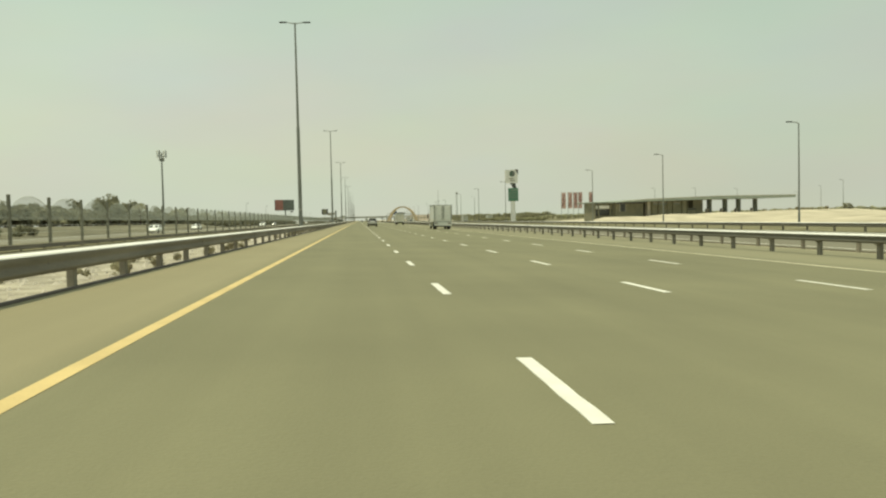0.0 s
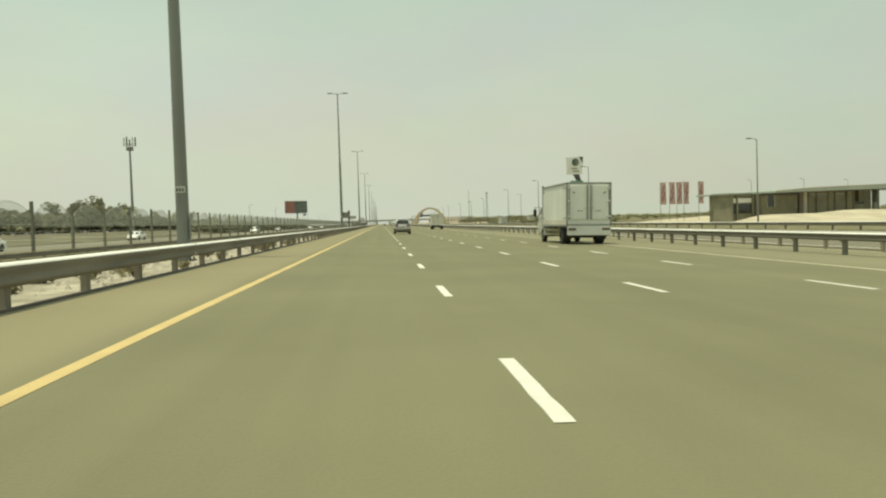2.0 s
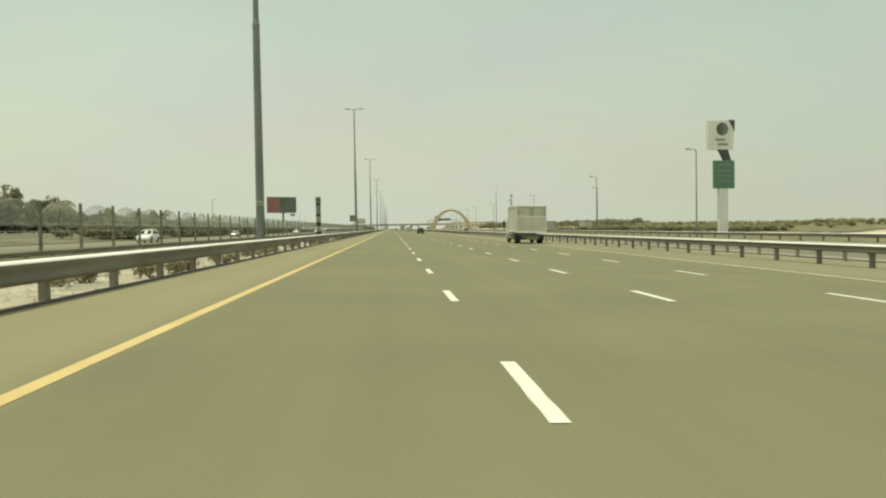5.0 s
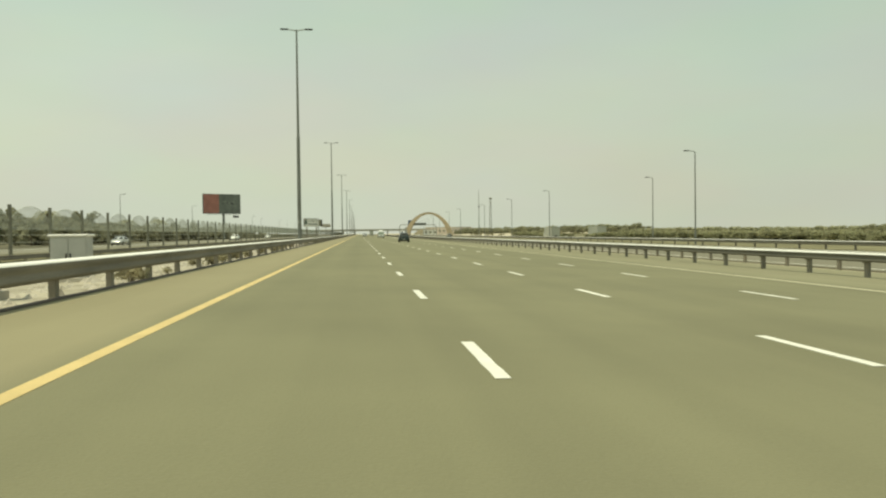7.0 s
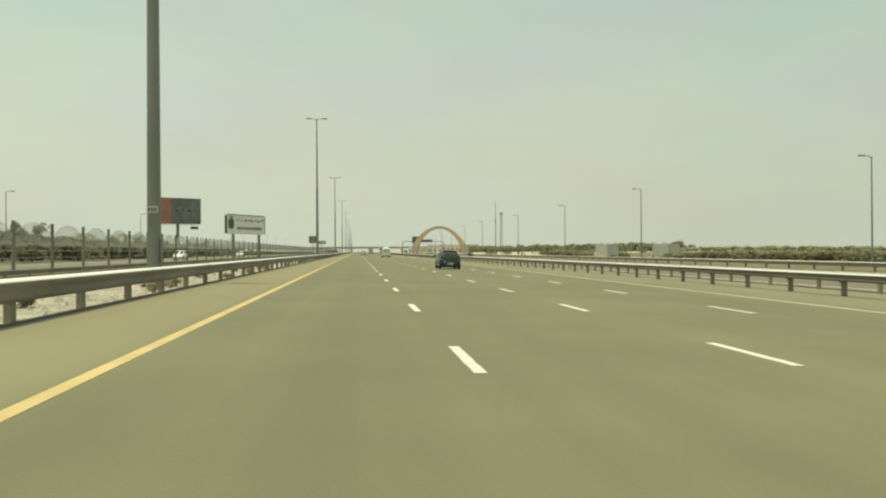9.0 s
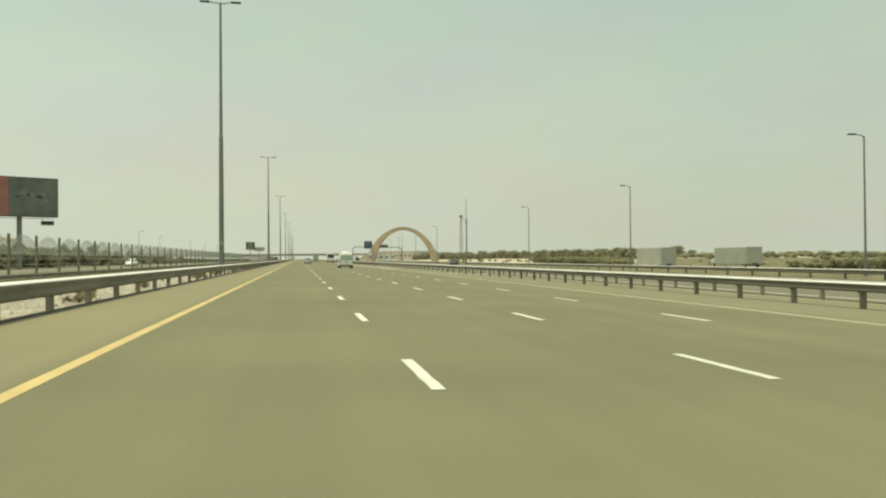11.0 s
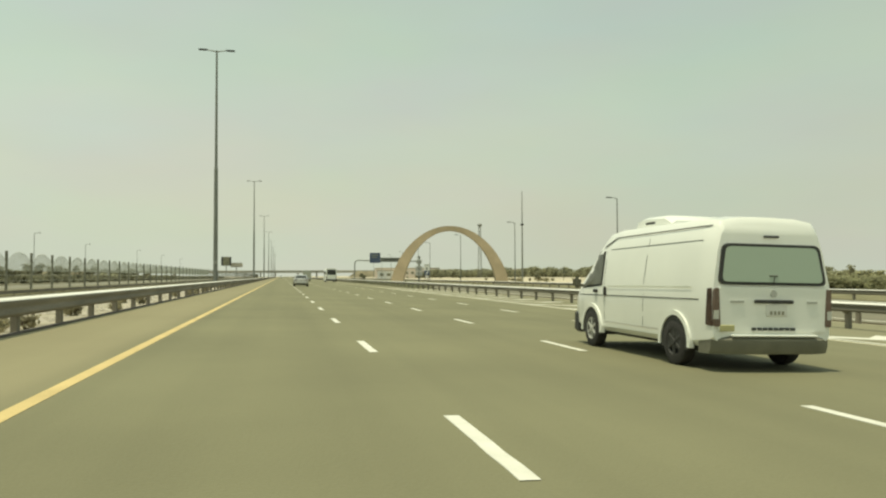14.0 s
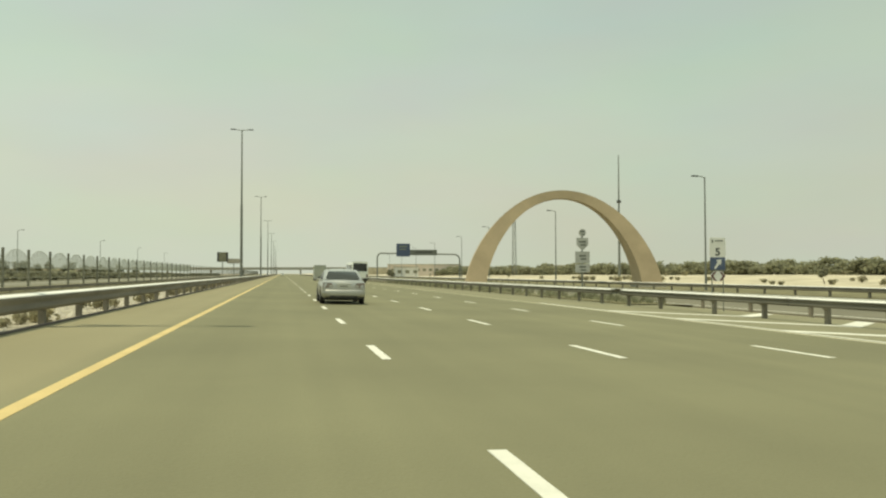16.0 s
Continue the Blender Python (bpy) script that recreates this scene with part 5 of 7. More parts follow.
def far_bridge():
    t = thing("overpass", "grey concrete overpass crossing the highway far ahead", "bridge", (0, 1400, 0))
    bm = bmesh.new()
    box(bm, (400, 14, 1.7), (-60, 0, 6.0), 0.1)
    part("deck", bm, M_BRIDGE, t)
    for s in (-1, 1):
        bm = bmesh.new()
        box(bm, (400, 0.4, 1.4), (-60, s * 6.8, 7.3), 0.05)
        part("parapet", bm, M_BRIDGE, t)
    for x in (-240, -200, -160, -120, -75, -40, -21.8, -4.6, 21.9, 44, 66, 100 ):
        bm = bmesh.new()
        box(bm, (1.4, 8, 6.4), (x, 0, 2.1), 0.1)
        part("pier", bm, M_BRIDGE, t)
    for s, x in ((-1, -262), (1, 142)):
        bm = bmesh.new()
        prism(bm, [(x - s * 60, -1), (x + s * 330, -1), (x + s * 30, 6.9), (x - s * 50, 6.9)], -9, 9)
        part("embankment", bm, M_SAND, t)


# ---------------------------------------------------------------- vehicles
def wheel(parent, x, y, r, w=0.2, dual=False, rimmat=M_RIM, spokes=5):
    s = 1 if x > 0 else -1
    bm = bmesh.new()
    tube(bm, (-w * 0.3, 0, 0), (w * 0.3, 0, 0), r * 0.2, r * 0.2, 12)
    hub = part("wheel", bm, M_DARK_STEEL, parent)
    hub.location = (x, y, r)
    bm = bmesh.new()
    prof = [(0.5, 0.62), (0.5, 0.86), (0.42, 0.97), (0.2, 1.0), (-0.2, 1.0), (-0.42, 0.97), (-0.5, 0.86), (-0.5, 0.62)]
    rings = []
    ww = w * (2.1 if dual else 1)
    for i in range(28):
        a = 2 * math.pi * i / 28
        rings.append([bm.verts.new((px * ww, pr * r * math.cos(a), pr * r * math.sin(a))) for px, pr in prof])
    for i in range(28):
        p, q = rings[i], rings[(i + 1) % 28]
        for j in range(len(prof)):
            k = (j + 1) % len(prof)
            bm.faces.new((p[j], p[k], q[k], q[j]))
    bmesh.ops.recalc_face_normals(bm, faces=bm.faces[:])
    part("tyre", bm, M_RUBBER, hub)
    bm = bmesh.new()
    xo = s * ww * 0.38
    tube(bm, (xo - s * 0.06, 0, 0), (xo - s * 0.03, 0, 0), r * 0.60, r * 0.60, 24)
    for i in range(spokes):
        a = 2 * math.pi * i / spokes
        box(bm, (0.04, r * 0.17, r * 0.5), (xo, -math.sin(a) * r * 0.33, math.cos(a) * r * 0.33), 0.008, Matrix.Rotation(a, 3, "X"))
    tube(bm, (xo - s * 0.02, 0, 0), (xo + s * 0.035, 0, 0), r * 0.17, r * 0.13, 12)
    for i in range(24):
        a0, a1 = 2 * math.pi * i / 24, 2 * math.pi * (i + 1) / 24
        tube(bm, (xo, r * 0.60 * math.cos(a0), r * 0.60 * math.sin(a0)), (xo, r * 0.60 * math.cos(a1), r * 0.60 * math.sin(a1)), 0.022, 0.022, 5, False)
    part("rim", bm, rimmat, hub)
    return hub


def car(name, label, category, place, turn, paint, L, W, H, belt, clear, glass_y, roof_y, front_roof_y, ws_y, wr, wy, style, tail=M_RED_LAMP):
    """A car whose rear bumper is at y = 0 and whose nose points along +y.
    glass_y, roof_y: where the rear window starts and ends; ws_y, front_roof_y: the same for the windscreen."""
    t = thing(name, label, category, place, turn)
    w = W / 2
    nose = belt - 0.12

    def ring(y, k, z0, zb, crown=0.03):
        ww = w * k
        return [(0, y, z0), (ww * 0.86, y, z0), (ww * 0.97, y, z0 + 0.10), (ww, y, z0 + (zb - z0) * 0.45), (ww * 0.985, y, zb - 0.10),
                (ww * 0.93, y, zb - 0.015), (ww * 0.6, y, zb + crown * 0.7), (0, y, zb + crown)]
    bz = belt
    tail_k = (0.74, 0.86, 0.945) if style == "hatch" else (0.90, 0.955, 0.985)
    back = lambda x: float(np.interp(abs(x) / w, tail_k + (1.0,), (0.02, 0.07, 0.22, 0.7)))
    rings = [ring(0.02, tail_k[0], clear + 0.16, bz - 0.10), ring(0.07, tail_k[1], clear + 0.10, bz - 0.03), ring(0.22, tail_k[2], clear + 0.05, bz),
             ring(0.7, 1.0, clear, bz), ring(L * 0.35, 1.0, clear, bz - 0.01), ring(L * 0.55, 1.0, clear, bz - 0.03), ring(ws_y, 0.99, clear, bz - 0.05),
             ring(L * 0.86, 0.97, clear, nose - 0.02), ring(L - 0.22, 0.91, clear + 0.04, nose - 0.12), ring(L - 0.05, 0.80, clear + 0.10, nose - 0.24),
             ring(L, 0.70, clear + 0.16, nose - 0.32)]
    bm = bmesh.new()
    loft(bm, rings)
    # wheel arches: separate dark discs stand for the shade in their openings
    part("body", bm, paint, t)
    rs = 0.91 if style == "hatch" else 0.97 if style == "suv" else 1.0
    zt = H

    def gring(y, kb, zb, kr, zr):
        kr = kr * rs
        return [(0, y, zb - 0.05), (w * kb, y, zb - 0.05), (w * kb, y, zb), (w * (kb * 0.55 + kr * 0.45), y, zb + (zr - zb) * 0.55),
                (w * kr * 1.02, y, zr - 0.09 * min(1, (zr - zb) / 0.3)), (w * kr * 0.93, y, zr - 0.025 * min(1, (zr - zb) / 0.3)), (w * kr * 0.5, y, zr), (0, y, zr + 0.008)]
    span = zt - belt
    grs = [gring(glass_y, 0.88, belt, 0.84, belt + 0.04)]
    for f in (0.35, 0.7, 0.93):
        grs.append(gring(glass_y + (roof_y - glass_y) * f, 0.90, belt, 0.84 - 0.06 * f, belt + 0.04 + (span - 0.07) * (f ** 0.93)))
    grs += [gring(roof_y + 0.25, 0.92, belt - 0.01, 0.765, zt - 0.012), gring((roof_y + front_roof_y) / 2, 0.93, belt - 0.02, 0.77, zt),
            gring(front_roof_y, 0.93, belt - 0.03, 0.765, zt - 0.04)]
    for f in (0.3, 0.65, 1.0):
        grs.append(gring(front_roof_y + (ws_y - front_roof_y) * f, 0.93, belt - 0.04, 0.765 + 0.11 * f, zt - 0.04 - (span - 0.02) * (f ** 1.1)))
    bm = bmesh.new()
    loft(bm, grs)
    part("cabin", bm, paint, t)
    # rear window
    slope = (roof_y - glass_y) / (span)
    gz0, gz1 = belt + (0.10 if style == "hatch" else 0.05), zt - (0.10 if style == "sedan" else 0.15)
    yf = lambda x, z: glass_y + (roof_y - glass_y) * max(0.0, (z - belt - 0.04) / (span - 0.07)) ** 1.07 - 0.032
    k0, k1 = (0.70, 0.56) if style == "hatch" else (0.79, 0.64)
    bm = bmesh.new()
    prism(bm, rounded([(-w * k0, gz0), (w * k0, gz0), (w * k1, gz1), (-w * k1, gz1)], 0.09), yf, lambda x, z: yf(x, z) + 0.03)
    part("rear_window", bm, M_GLASS, t, "dark tinted rear window")
    # windscreen
    bm = bmesh.new()
    yw = lambda x, z: front_roof_y + (ws_y - front_roof_y) * max(0, (zt - 0.04 - z) / (span - 0.02)) ** 0.91 + 0.012
    prism(bm, rounded([(-w * 0.80, belt + 0.03), (w * 0.80, belt + 0.03), (w * 0.68, zt - 0.12), (-w * 0.68, zt - 0.12)], 0.08), yw, lambda x, z: yw(x, z) - 0.03)
    part("windscreen", bm, M_GLASS, t)
    # side windows
    for s in (-1, 1):
        mid = (roof_y + front_roof_y) / 2
        lo, hi = belt + 0.03, zt - 0.14
        r0 = glass_y + (0.40 if style == "sedan" else 0.30)
        for pts in ([(r0, lo), (mid - 0.05, lo), (mid - 0.05, hi), (roof_y + 0.16, hi - 0.02)],
                    [(mid + 0.05, lo), (ws_y - 0.30, lo - 0.02), (front_roof_y + 0.02, hi), (mid + 0.05, hi)]):
            bm = bmesh.new()
            side_patch(bm, pts, grs, s, 0.008)
            part("side_window", bm, M_GLASS, t)
        # mirrors, handles, sill
        bm = bmesh.new()
        box(bm, (0.20, 0.12, 0.14), (s * (w + 0.10), ws_y - 0.42, belt + 0.06), 0.04, seg=2)
        box(bm, (0.10, 0.05, 0.05), (s * (w - 0.02), ws_y - 0.40, belt + 0.01), 0.01)
        part("door_mirror", bm, paint, t)
        for y in (mid - 0.2, mid + 0.95):
            bm = bmesh.new()
            box(bm, (0.03, 0.18, 0.035), (s * (w + 0.008), y, belt - 0.12), 0.012)
            part("door_handle", bm, paint, t)
        for y in wy:
            bm = bmesh.new()
            pts = [(y + (wr + 0.07) * math.cos(radians(a)), wr + (wr + 0.07) * math.sin(radians(a))) for a in range(-25, 206, 15)]
            side_prism(bm, pts, s * (w + 0.004), s * (w - 0.25))
            part("wheel_arch_shade", bm, M_PLASTIC, t, "dark disc for the shaded wheel opening")
    for y in wy:
        for s in (-1, 1):
            wheel(t, s * (w - 0.082), y, wr)
    # tail lights and bumper
    tz0, tz1 = (belt - 0.30, belt - 0.08) if style == "sedan" else (belt - 0.28, belt + 0.02)
    for s in (-1, 1):
        bm = bmesh.new()
        pts = [(s * w * 0.50, tz0 + 0.03), (s * w * 0.93, tz0), (s * w * 0.93, tz1), (s * w * 0.54, tz1 - 0.02)]
        front = lambda x, z: -0.006 + 0.04 * (max(0, abs(x) / w - 0.82) / 0.1) ** 2
        if style == "hatch":
            pts = [(s * w * (0.70 + 0.04 * i), tz0 + 0.02) for i in range(6)] + [(s * w * (0.90 - 0.04 * i), tz1 + 0.02) for i in range(6)]
            front = lambda x, z: back(x) - 0.03 + 0.10 * max(0, z - bz + 0.05)
        prism(bm, pts if style == "hatch" else rounded(pts, 0.04), front, lambda x, z: 0.3)
        tl = part("tail_light", bm, tail, t)
        bm = bmesh.new()
        o = 0.19 if style == "hatch" else 0.0
        prism(bm, rounded([(s * w * (0.53 + o), tz0 + 0.05), (s * w * (0.66 + o * 0.7), tz0 + 0.045), (s * w * (0.66 + o * 0.7), tz0 + 0.12), (s * w * (0.53 + o), tz0 + 0.12)], 0.02),
              lambda x, z: back(x) - 0.036 if o else -0.014, lambda x, z: back(x) + 0.02)
        part("reverse_lamp", bm, M_CLEAR_LAMP, tl)
    bz0, bz1 = clear + 0.12, clear + 0.36
    bm = bmesh.new()
    n = 14
    outer = []
    for i in range(n + 1):
        u = -1 + 2 * i / n
        outer.append((u * w * 0.975, (-0.085 + 0.17 * abs(u) ** 5) if style != "hatch" else (-0.085 + 0.30 * abs(u) ** 4)))
    prof = [(0.05, bz0 - 0.02), (0.0, bz0 + 0.03), (-0.01, (bz0 + bz1) / 2), (0.0, bz1 - 0.03), (0.04, bz1)]
    rows = [[bm.verts.new((x, y + dy, z)) for dy, z in prof] + [bm.verts.new((x * 0.98, y + 0.22, bz1)), bm.verts.new((x * 0.98, y + 0.22, bz0))] for x, y in outer]
    for a, b in zip(rows, rows[1:]):
        for j in range(7):
            k = (j + 1) % 7
            bm.faces.new((a[j], b[j], b[k], a[k]))
    bm.faces.new(rows[0])
    bm.faces.new(rows[-1])
    bmesh.ops.recalc_face_normals(bm, faces=bm.faces[:])
    bump = part("rear_bumper", bm, paint if style != "suv" else M_GREY_PLASTIC, t)
    bm = bmesh.new()
    box(bm, (W * 0.62, 0.06, 0.12), (0, -0.03, bz0 - 0.03), 0.02)
    part("bumper_valance", bm, M_PLASTIC, bump)
    pz = {"sedan": belt - 0.22, "suv": belt - 0.26, "hatch": belt - 0.53}[style]
    bm = bmesh.new()
    box(bm, (0.40 if style == "hatch" else 0.54, 0.02, 0.13), (0, -0.098 if style == "hatch" else -0.002, pz), 0.004)
    pl = part("number_plate", bm, M_PLATE, t)
    bars(pl, [(-0.11 + 0.075 * i, pz, 0.04, 0.05) for i in range(4)], -0.11 if style == "hatch" else -0.014, M_INK, t=0.004)
    bm = bmesh.new()
    box(bm, (0.62, 0.03, 0.04), (0, 0.005, belt - 0.30 if style == "hatch" else pz + 0.10), 0.01)
    part("plate_garnish", bm, paint if style == "hatch" else M_ALU, t)
    bm = bmesh.new()
    tube(bm, (-w * 0.55, -0.04, clear + 0.06), (-w * 0.55, 0.3, clear + 0.06), 0.035, 0.035, 10)
    part("exhaust_pipe", bm, M_DARK_STEEL, t)
    bm = bmesh.new()
    box(bm, (W * 0.8, L * 0.86, 0.12), (0, L * 0.5, clear + 0.0), 0.03)
    part("underbody", bm, M_PLASTIC, t)
    for s in (-1, 1):
        bm = bmesh.new()
        prism(bm, rounded([(s * w * 0.42, nose - 0.42), (s * w * 0.74, nose - 0.38), (s * w * 0.78, nose - 0.26), (s * w * 0.44, nose - 0.30)], 0.03),
              lambda x, z: L - 0.02 - 0.25 * (abs(x) / w) ** 3, lambda x, z: L - 0.3)
        part("headlight", bm, M_CLEAR_LAMP, t)
    if style == "suv":
        for s in (-1, 1):
            bm = bmesh.new()
            tube(bm, (s * w * 0.66, roof_y + 0.2, H + 0.05), (s * w * 0.66, front_roof_y - 0.1, H + 0.05), 0.02)
            for y in (roof_y + 0.25, front_roof_y - 0.15):
                tube(bm, (s * w * 0.66, y, H - 0.03), (s * w * 0.66, y, H + 0.05), 0.02)
            part("roof_rail", bm, M_ALU, t)
    if style in ("suv", "hatch"):
        bm = bmesh.new()
        box(bm, (w * 1.2, 0.20, 0.035), (0, roof_y - 0.03, H - 0.055), 0.015)
        part("roof_spoiler", bm, paint, t)
        bm = bmesh.new()
        tube(bm, (0.05, glass_y + 0.02, belt + 0.08), (-0.35, glass_y + 0.06, belt + 0.2), 0.012, 0.008, 6)
        part("rear_wiper", bm, M_PLASTIC, t)
    return t


def panel_van():
    """A white high-roof panel van with a cooling unit on its roof; the rear door is at y = 0."""
    t = thing("panel_van", "white high-roof panel van with a roof cooling unit", "van", (8.80, 452.3, road_z(8.80)), 0, tilt=1.38)
    L, w, H = 5.2, 0.93, 2.17

    def ring(y, k, z0, zb, zr, kr):
        return [(0, y, z0), (w * k * 0.9, y, z0), (w * k * 0.985, y, z0 + 0.08), (w * k, y, 0.7), (w * k, y, zb),
                (w * (k * 0.45 + kr * 0.55), y, zb + (zr - zb) * 0.55), (w * kr, y, zr - 0.16), (w * kr * 0.90, y, zr - 0.055), (w * kr * 0.55, y, zr - 0.01), (0, y, zr)]
    rings = [ring(0.03, 0.965, 0.40, 1.14, H - 0.13, 0.80), ring(0.10, 0.99, 0.36, 1.15, H - 0.035, 0.825), ring(0.5, 1, 0.32, 1.15, H, 0.85),
             ring(3.2, 1, 0.32, 1.15, H - 0.01, 0.87), ring(3.75, 1, 0.32, 1.14, H - 0.06, 0.86), ring(4.15, 1, 0.32, 1.12, H - 0.26, 0.84),
             ring(4.5, 0.99, 0.32, 1.08, H - 0.55, 0.83), ring(4.85, 0.97, 0.32, 1.02, H - 0.88, 0.84), ring(5.06, 0.93, 0.34, 0.90, H - 1.13, 0.86),
             ring(5.2, 0.84, 0.40, 0.78, H - 1.30, 0.80)]
    for i in (0, 1):
        rings[i] = [(x, y + 0.075 * max(0.0, z - 1.15), z) for x, y, z in rings[i]]
    bm = bmesh.new()
    loft(bm, rings)
    part("body", bm, M_VAN_PAINT, t)
    lean = lambda x, z: 0.018 + 0.075 * max(0, z - 1.15)
    bm = bmesh.new()
    prism(bm, rounded([(-0.83, 1.19), (0.83, 1.19), (0.745, 1.755), (-0.745, 1.755)], 0.10, 4), lambda x, z: lean(x, z) - 0.015, lambda x, z: lean(x, z) + 0.06)
    seal = part("window_seal", bm, M_PLASTIC, t, "black rubber window surround")
    bm = bmesh.new()
    prism(bm, rounded([(-0.775, 1.23), (0.775, 1.23), (0.695, 1.715), (-0.695, 1.715)], 0.08, 4), lambda x, z: lean(x, z) - 0.024, lambda x, z: lean(x, z))
    part("rear_window", bm, M_VAN_GLASS, seal, "pale green tinted rear window")
    bm = bmesh.new()
    tube(bm, (0.0, lean(0, 1.23) - 0.03, 1.23), (0.02, lean(0, 1.31) - 0.03, 1.31), 0.008, 0.007, 6)
    box(bm, (0.13, 0.015, 0.018), (0.0, lean(0, 1.32) - 0.03, 1.32), 0.004)
    part("rear_wiper", bm, M_GREY_TRIM, seal)
    bm = bmesh.new()
    prism(bm, rounded([(-0.83, 0.55), (0.83, 0.55), (0.83, 1.16), (-0.83, 1.16)], 0.06), lambda x, z: lean(x, z) - 0.008, lambda x, z: lean(x, z) + 0.03)
    gate = part("tailgate", bm, M_VAN_PAINT, t)
    bm = bmesh.new()
    box(bm, (0.60, 0.03, 0.05), (0, -0.012, 0.965), 0.012)
    part("gate_garnish", bm, M_PLASTIC, gate, "dark garnish bar over the plate")
    bm = bmesh.new()
    box(bm, (0.32, 0.015, 0.16), (0.05, 0.004, 0.845), 0.004)
    pl = part("number_plate", bm, M_CAB, gate)
    bars(pl, [(-0.04 + 0.06 * i, 0.81, 0.035, 0.05) for i in range(4)], -0.006, M_STRIPE, t=0.004)
    bm = bmesh.new()
    tube(bm, (0, -0.004, 1.075), (0, 0.014, 1.075), 0.05, 0.05, 16)
    part("emblem", bm, M_ALU, gate)
    bars(gate, [(-0.55, 0.96, 0.2, 0.03), (0.6, 0.96, 0.16, 0.03)], 0.005, M_ALU)
    for s in (-1, 1):
        bm = bmesh.new()
        prism(bm, rounded([(s * 0.80, 0.62), (s * 0.90, 0.62), (s * 0.90, 1.13), (s * 0.825, 1.15)], 0.03), 0.0, 0.12)
        tl = part("tail_light", bm, M_DULL_LAMP, t, "tall dull brown tail light")
        bm = bmesh.new()
        prism(bm, [(s * 0.83, 0.72), (s * 0.90, 0.72), (s * 0.90, 0.84), (s * 0.83, 0.84)], -0.008, 0.06)
        part("reverse_lamp", bm, M_CLEAR_LAMP, tl)
    bm = bmesh.new()
    n = 14
    rows = []
    prof = [(0.05, 0.24), (-0.02, 0.25), (-0.06, 0.34), (-0.06, 0.44), (0.0, 0.485), (0.25, 0.485), (0.25, 0.24)]
    for i in range(n + 1):
        u = -1 + 2 * i / n
        rows.append([bm.verts.new((u * w * 0.97, y + 0.14 * abs(u) ** 6, z)) for y, z in prof])
    for a, b in zip(rows, rows[1:]):
        for j in range(7):
            k = (j + 1) % 7
            bm.faces.new((a[j], b[j], b[k], a[k]))
    bm.faces.new(rows[0])
    bm.faces.new(rows[-1])
    bmesh.ops.recalc_face_normals(bm, faces=bm.faces[:])
    bump = part("rear_bumper", bm, M_GREY_PLASTIC, t, "dark grey plastic rear bumper")
    bm = bmesh.new()
    box(bm, (1.3, 0.12, 0.03), (0, 0.0, 0.50), 0.01)
    part("bumper_step", bm, M_VAN_PAINT, bump)
    bars(t, [(-0.3 + 0.085 * i, 0.59, 0.06, 0.04) for i in range(8)], 0.004, M_INK, "lettering_bar", 0.03)
    bm = bmesh.new()
    box(bm, (0.24, 0.02, 0.035), (0.0, lean(0, 1.86) - 0.012, 1.86), 0.008)
    part("high_brake_lamp", bm, M_DARK_TRIM, t)
    bm = bmesh.new()
    box(bm, (0.22, 0.02, 0.085), (-0.70, 0.0, 0.60), 0.01)
    part("sticker", bm, M_HIVIS, t)
    # roof unit
    bm = bmesh.new()
    loft(bm, [[(0, y, H - 0.1), (0.52 * k, y, H - 0.1), (0.52 * k, y, z - 0.05), (0.42 * k, y, z), (0, y, z + 0.005)]
              for y, k, z in ((2.0, 0.9, H + 0.04), (2.15, 1, H + 0.13), (2.9, 1, H + 0.15), (3.15, 0.96, H + 0.12), (3.3, 0.9, H + 0.02))])
    unit = part("cooling_unit", bm, M_VAN_PAINT, t, "white rooftop cooling unit")
    bm = bmesh.new()
    for s in (-1, 1):
        box(bm, (0.02, 0.35, 0.05), (s * 0.512, 2.65, H + 0.03), 0.006)
    part("vent", bm, M_DARK_TRIM, unit)
    # side details
    for s in (-1, 1):
        for nm, pts, mat, d in (("gutter", [(0.25, 2.0), (3.3, 1.965), (3.3, 1.981), (0.25, 2.016)], M_DARK_TRIM, 0.012),
                                ("gutter", [(3.3, 1.955), (4.1, 1.72), (4.1, 1.745), (3.3, 1.985)], M_DARK_TRIM, 0.010),
                                ("waist_groove", [(0.35, 0.967), (4.85, 0.942), (4.85, 0.958), (0.35, 0.983)], M_DARK_TRIM, 0.004),
                                ("upper_groove", [(0.4, 1.80), (3.5, 1.765), (3.5, 1.776), (0.4, 1.812)], M_DARK_TRIM, 0.004),
                                ("door_seam", [(2.07, 0.50), (2.083, 0.50), (2.04, 1.9), (2.027, 1.9)], M_DARK_TRIM, 0.003),
                                ("door_seam", [(3.58, 0.52), (3.592, 0.52), (3.66, 1.75), (3.648, 1.75)], M_DARK_TRIM, 0.003),
                                ("sill_strip", [(1.55, 0.475), (3.6, 0.475), (3.6, 0.50), (1.55, 0.50)], M_WHITE_PANEL, 0.012),
                                ("panel_crease", [(0.55, 1.135), (3.45, 1.11), (3.45, 1.135), (0.55, 1.16)], M_VAN_PAINT, 0.012),
                                ("window_frame", [(3.70, 1.13), (4.80, 1.06), (4.16, 1.74), (3.72, 1.75)], M_PLASTIC, 0.006),
                                ("cab_window", [(3.74, 1.16), (4.72, 1.10), (4.14, 1.70), (3.76, 1.71)], M_CAB_GLASS, 0.011),
                                ("tail_light_side", [(0.031, 0.62), (0.17, 0.64), (0.13, 1.13), (0.04, 1.14)], M_DULL_LAMP, 0.010)):
            bm = bmesh.new()
            side_patch(bm, pts, rings, s, d, 12, 4)
            part(nm, bm, mat, t)
        bm = bmesh.new()
        for y in (3.55, 3.98):
            box(bm, (0.05, 0.16 if y > 3.7 else 0.07, 0.06 if y > 3.7 else 0.16), (s * (w + 0.014), y, 1.03), 0.015)
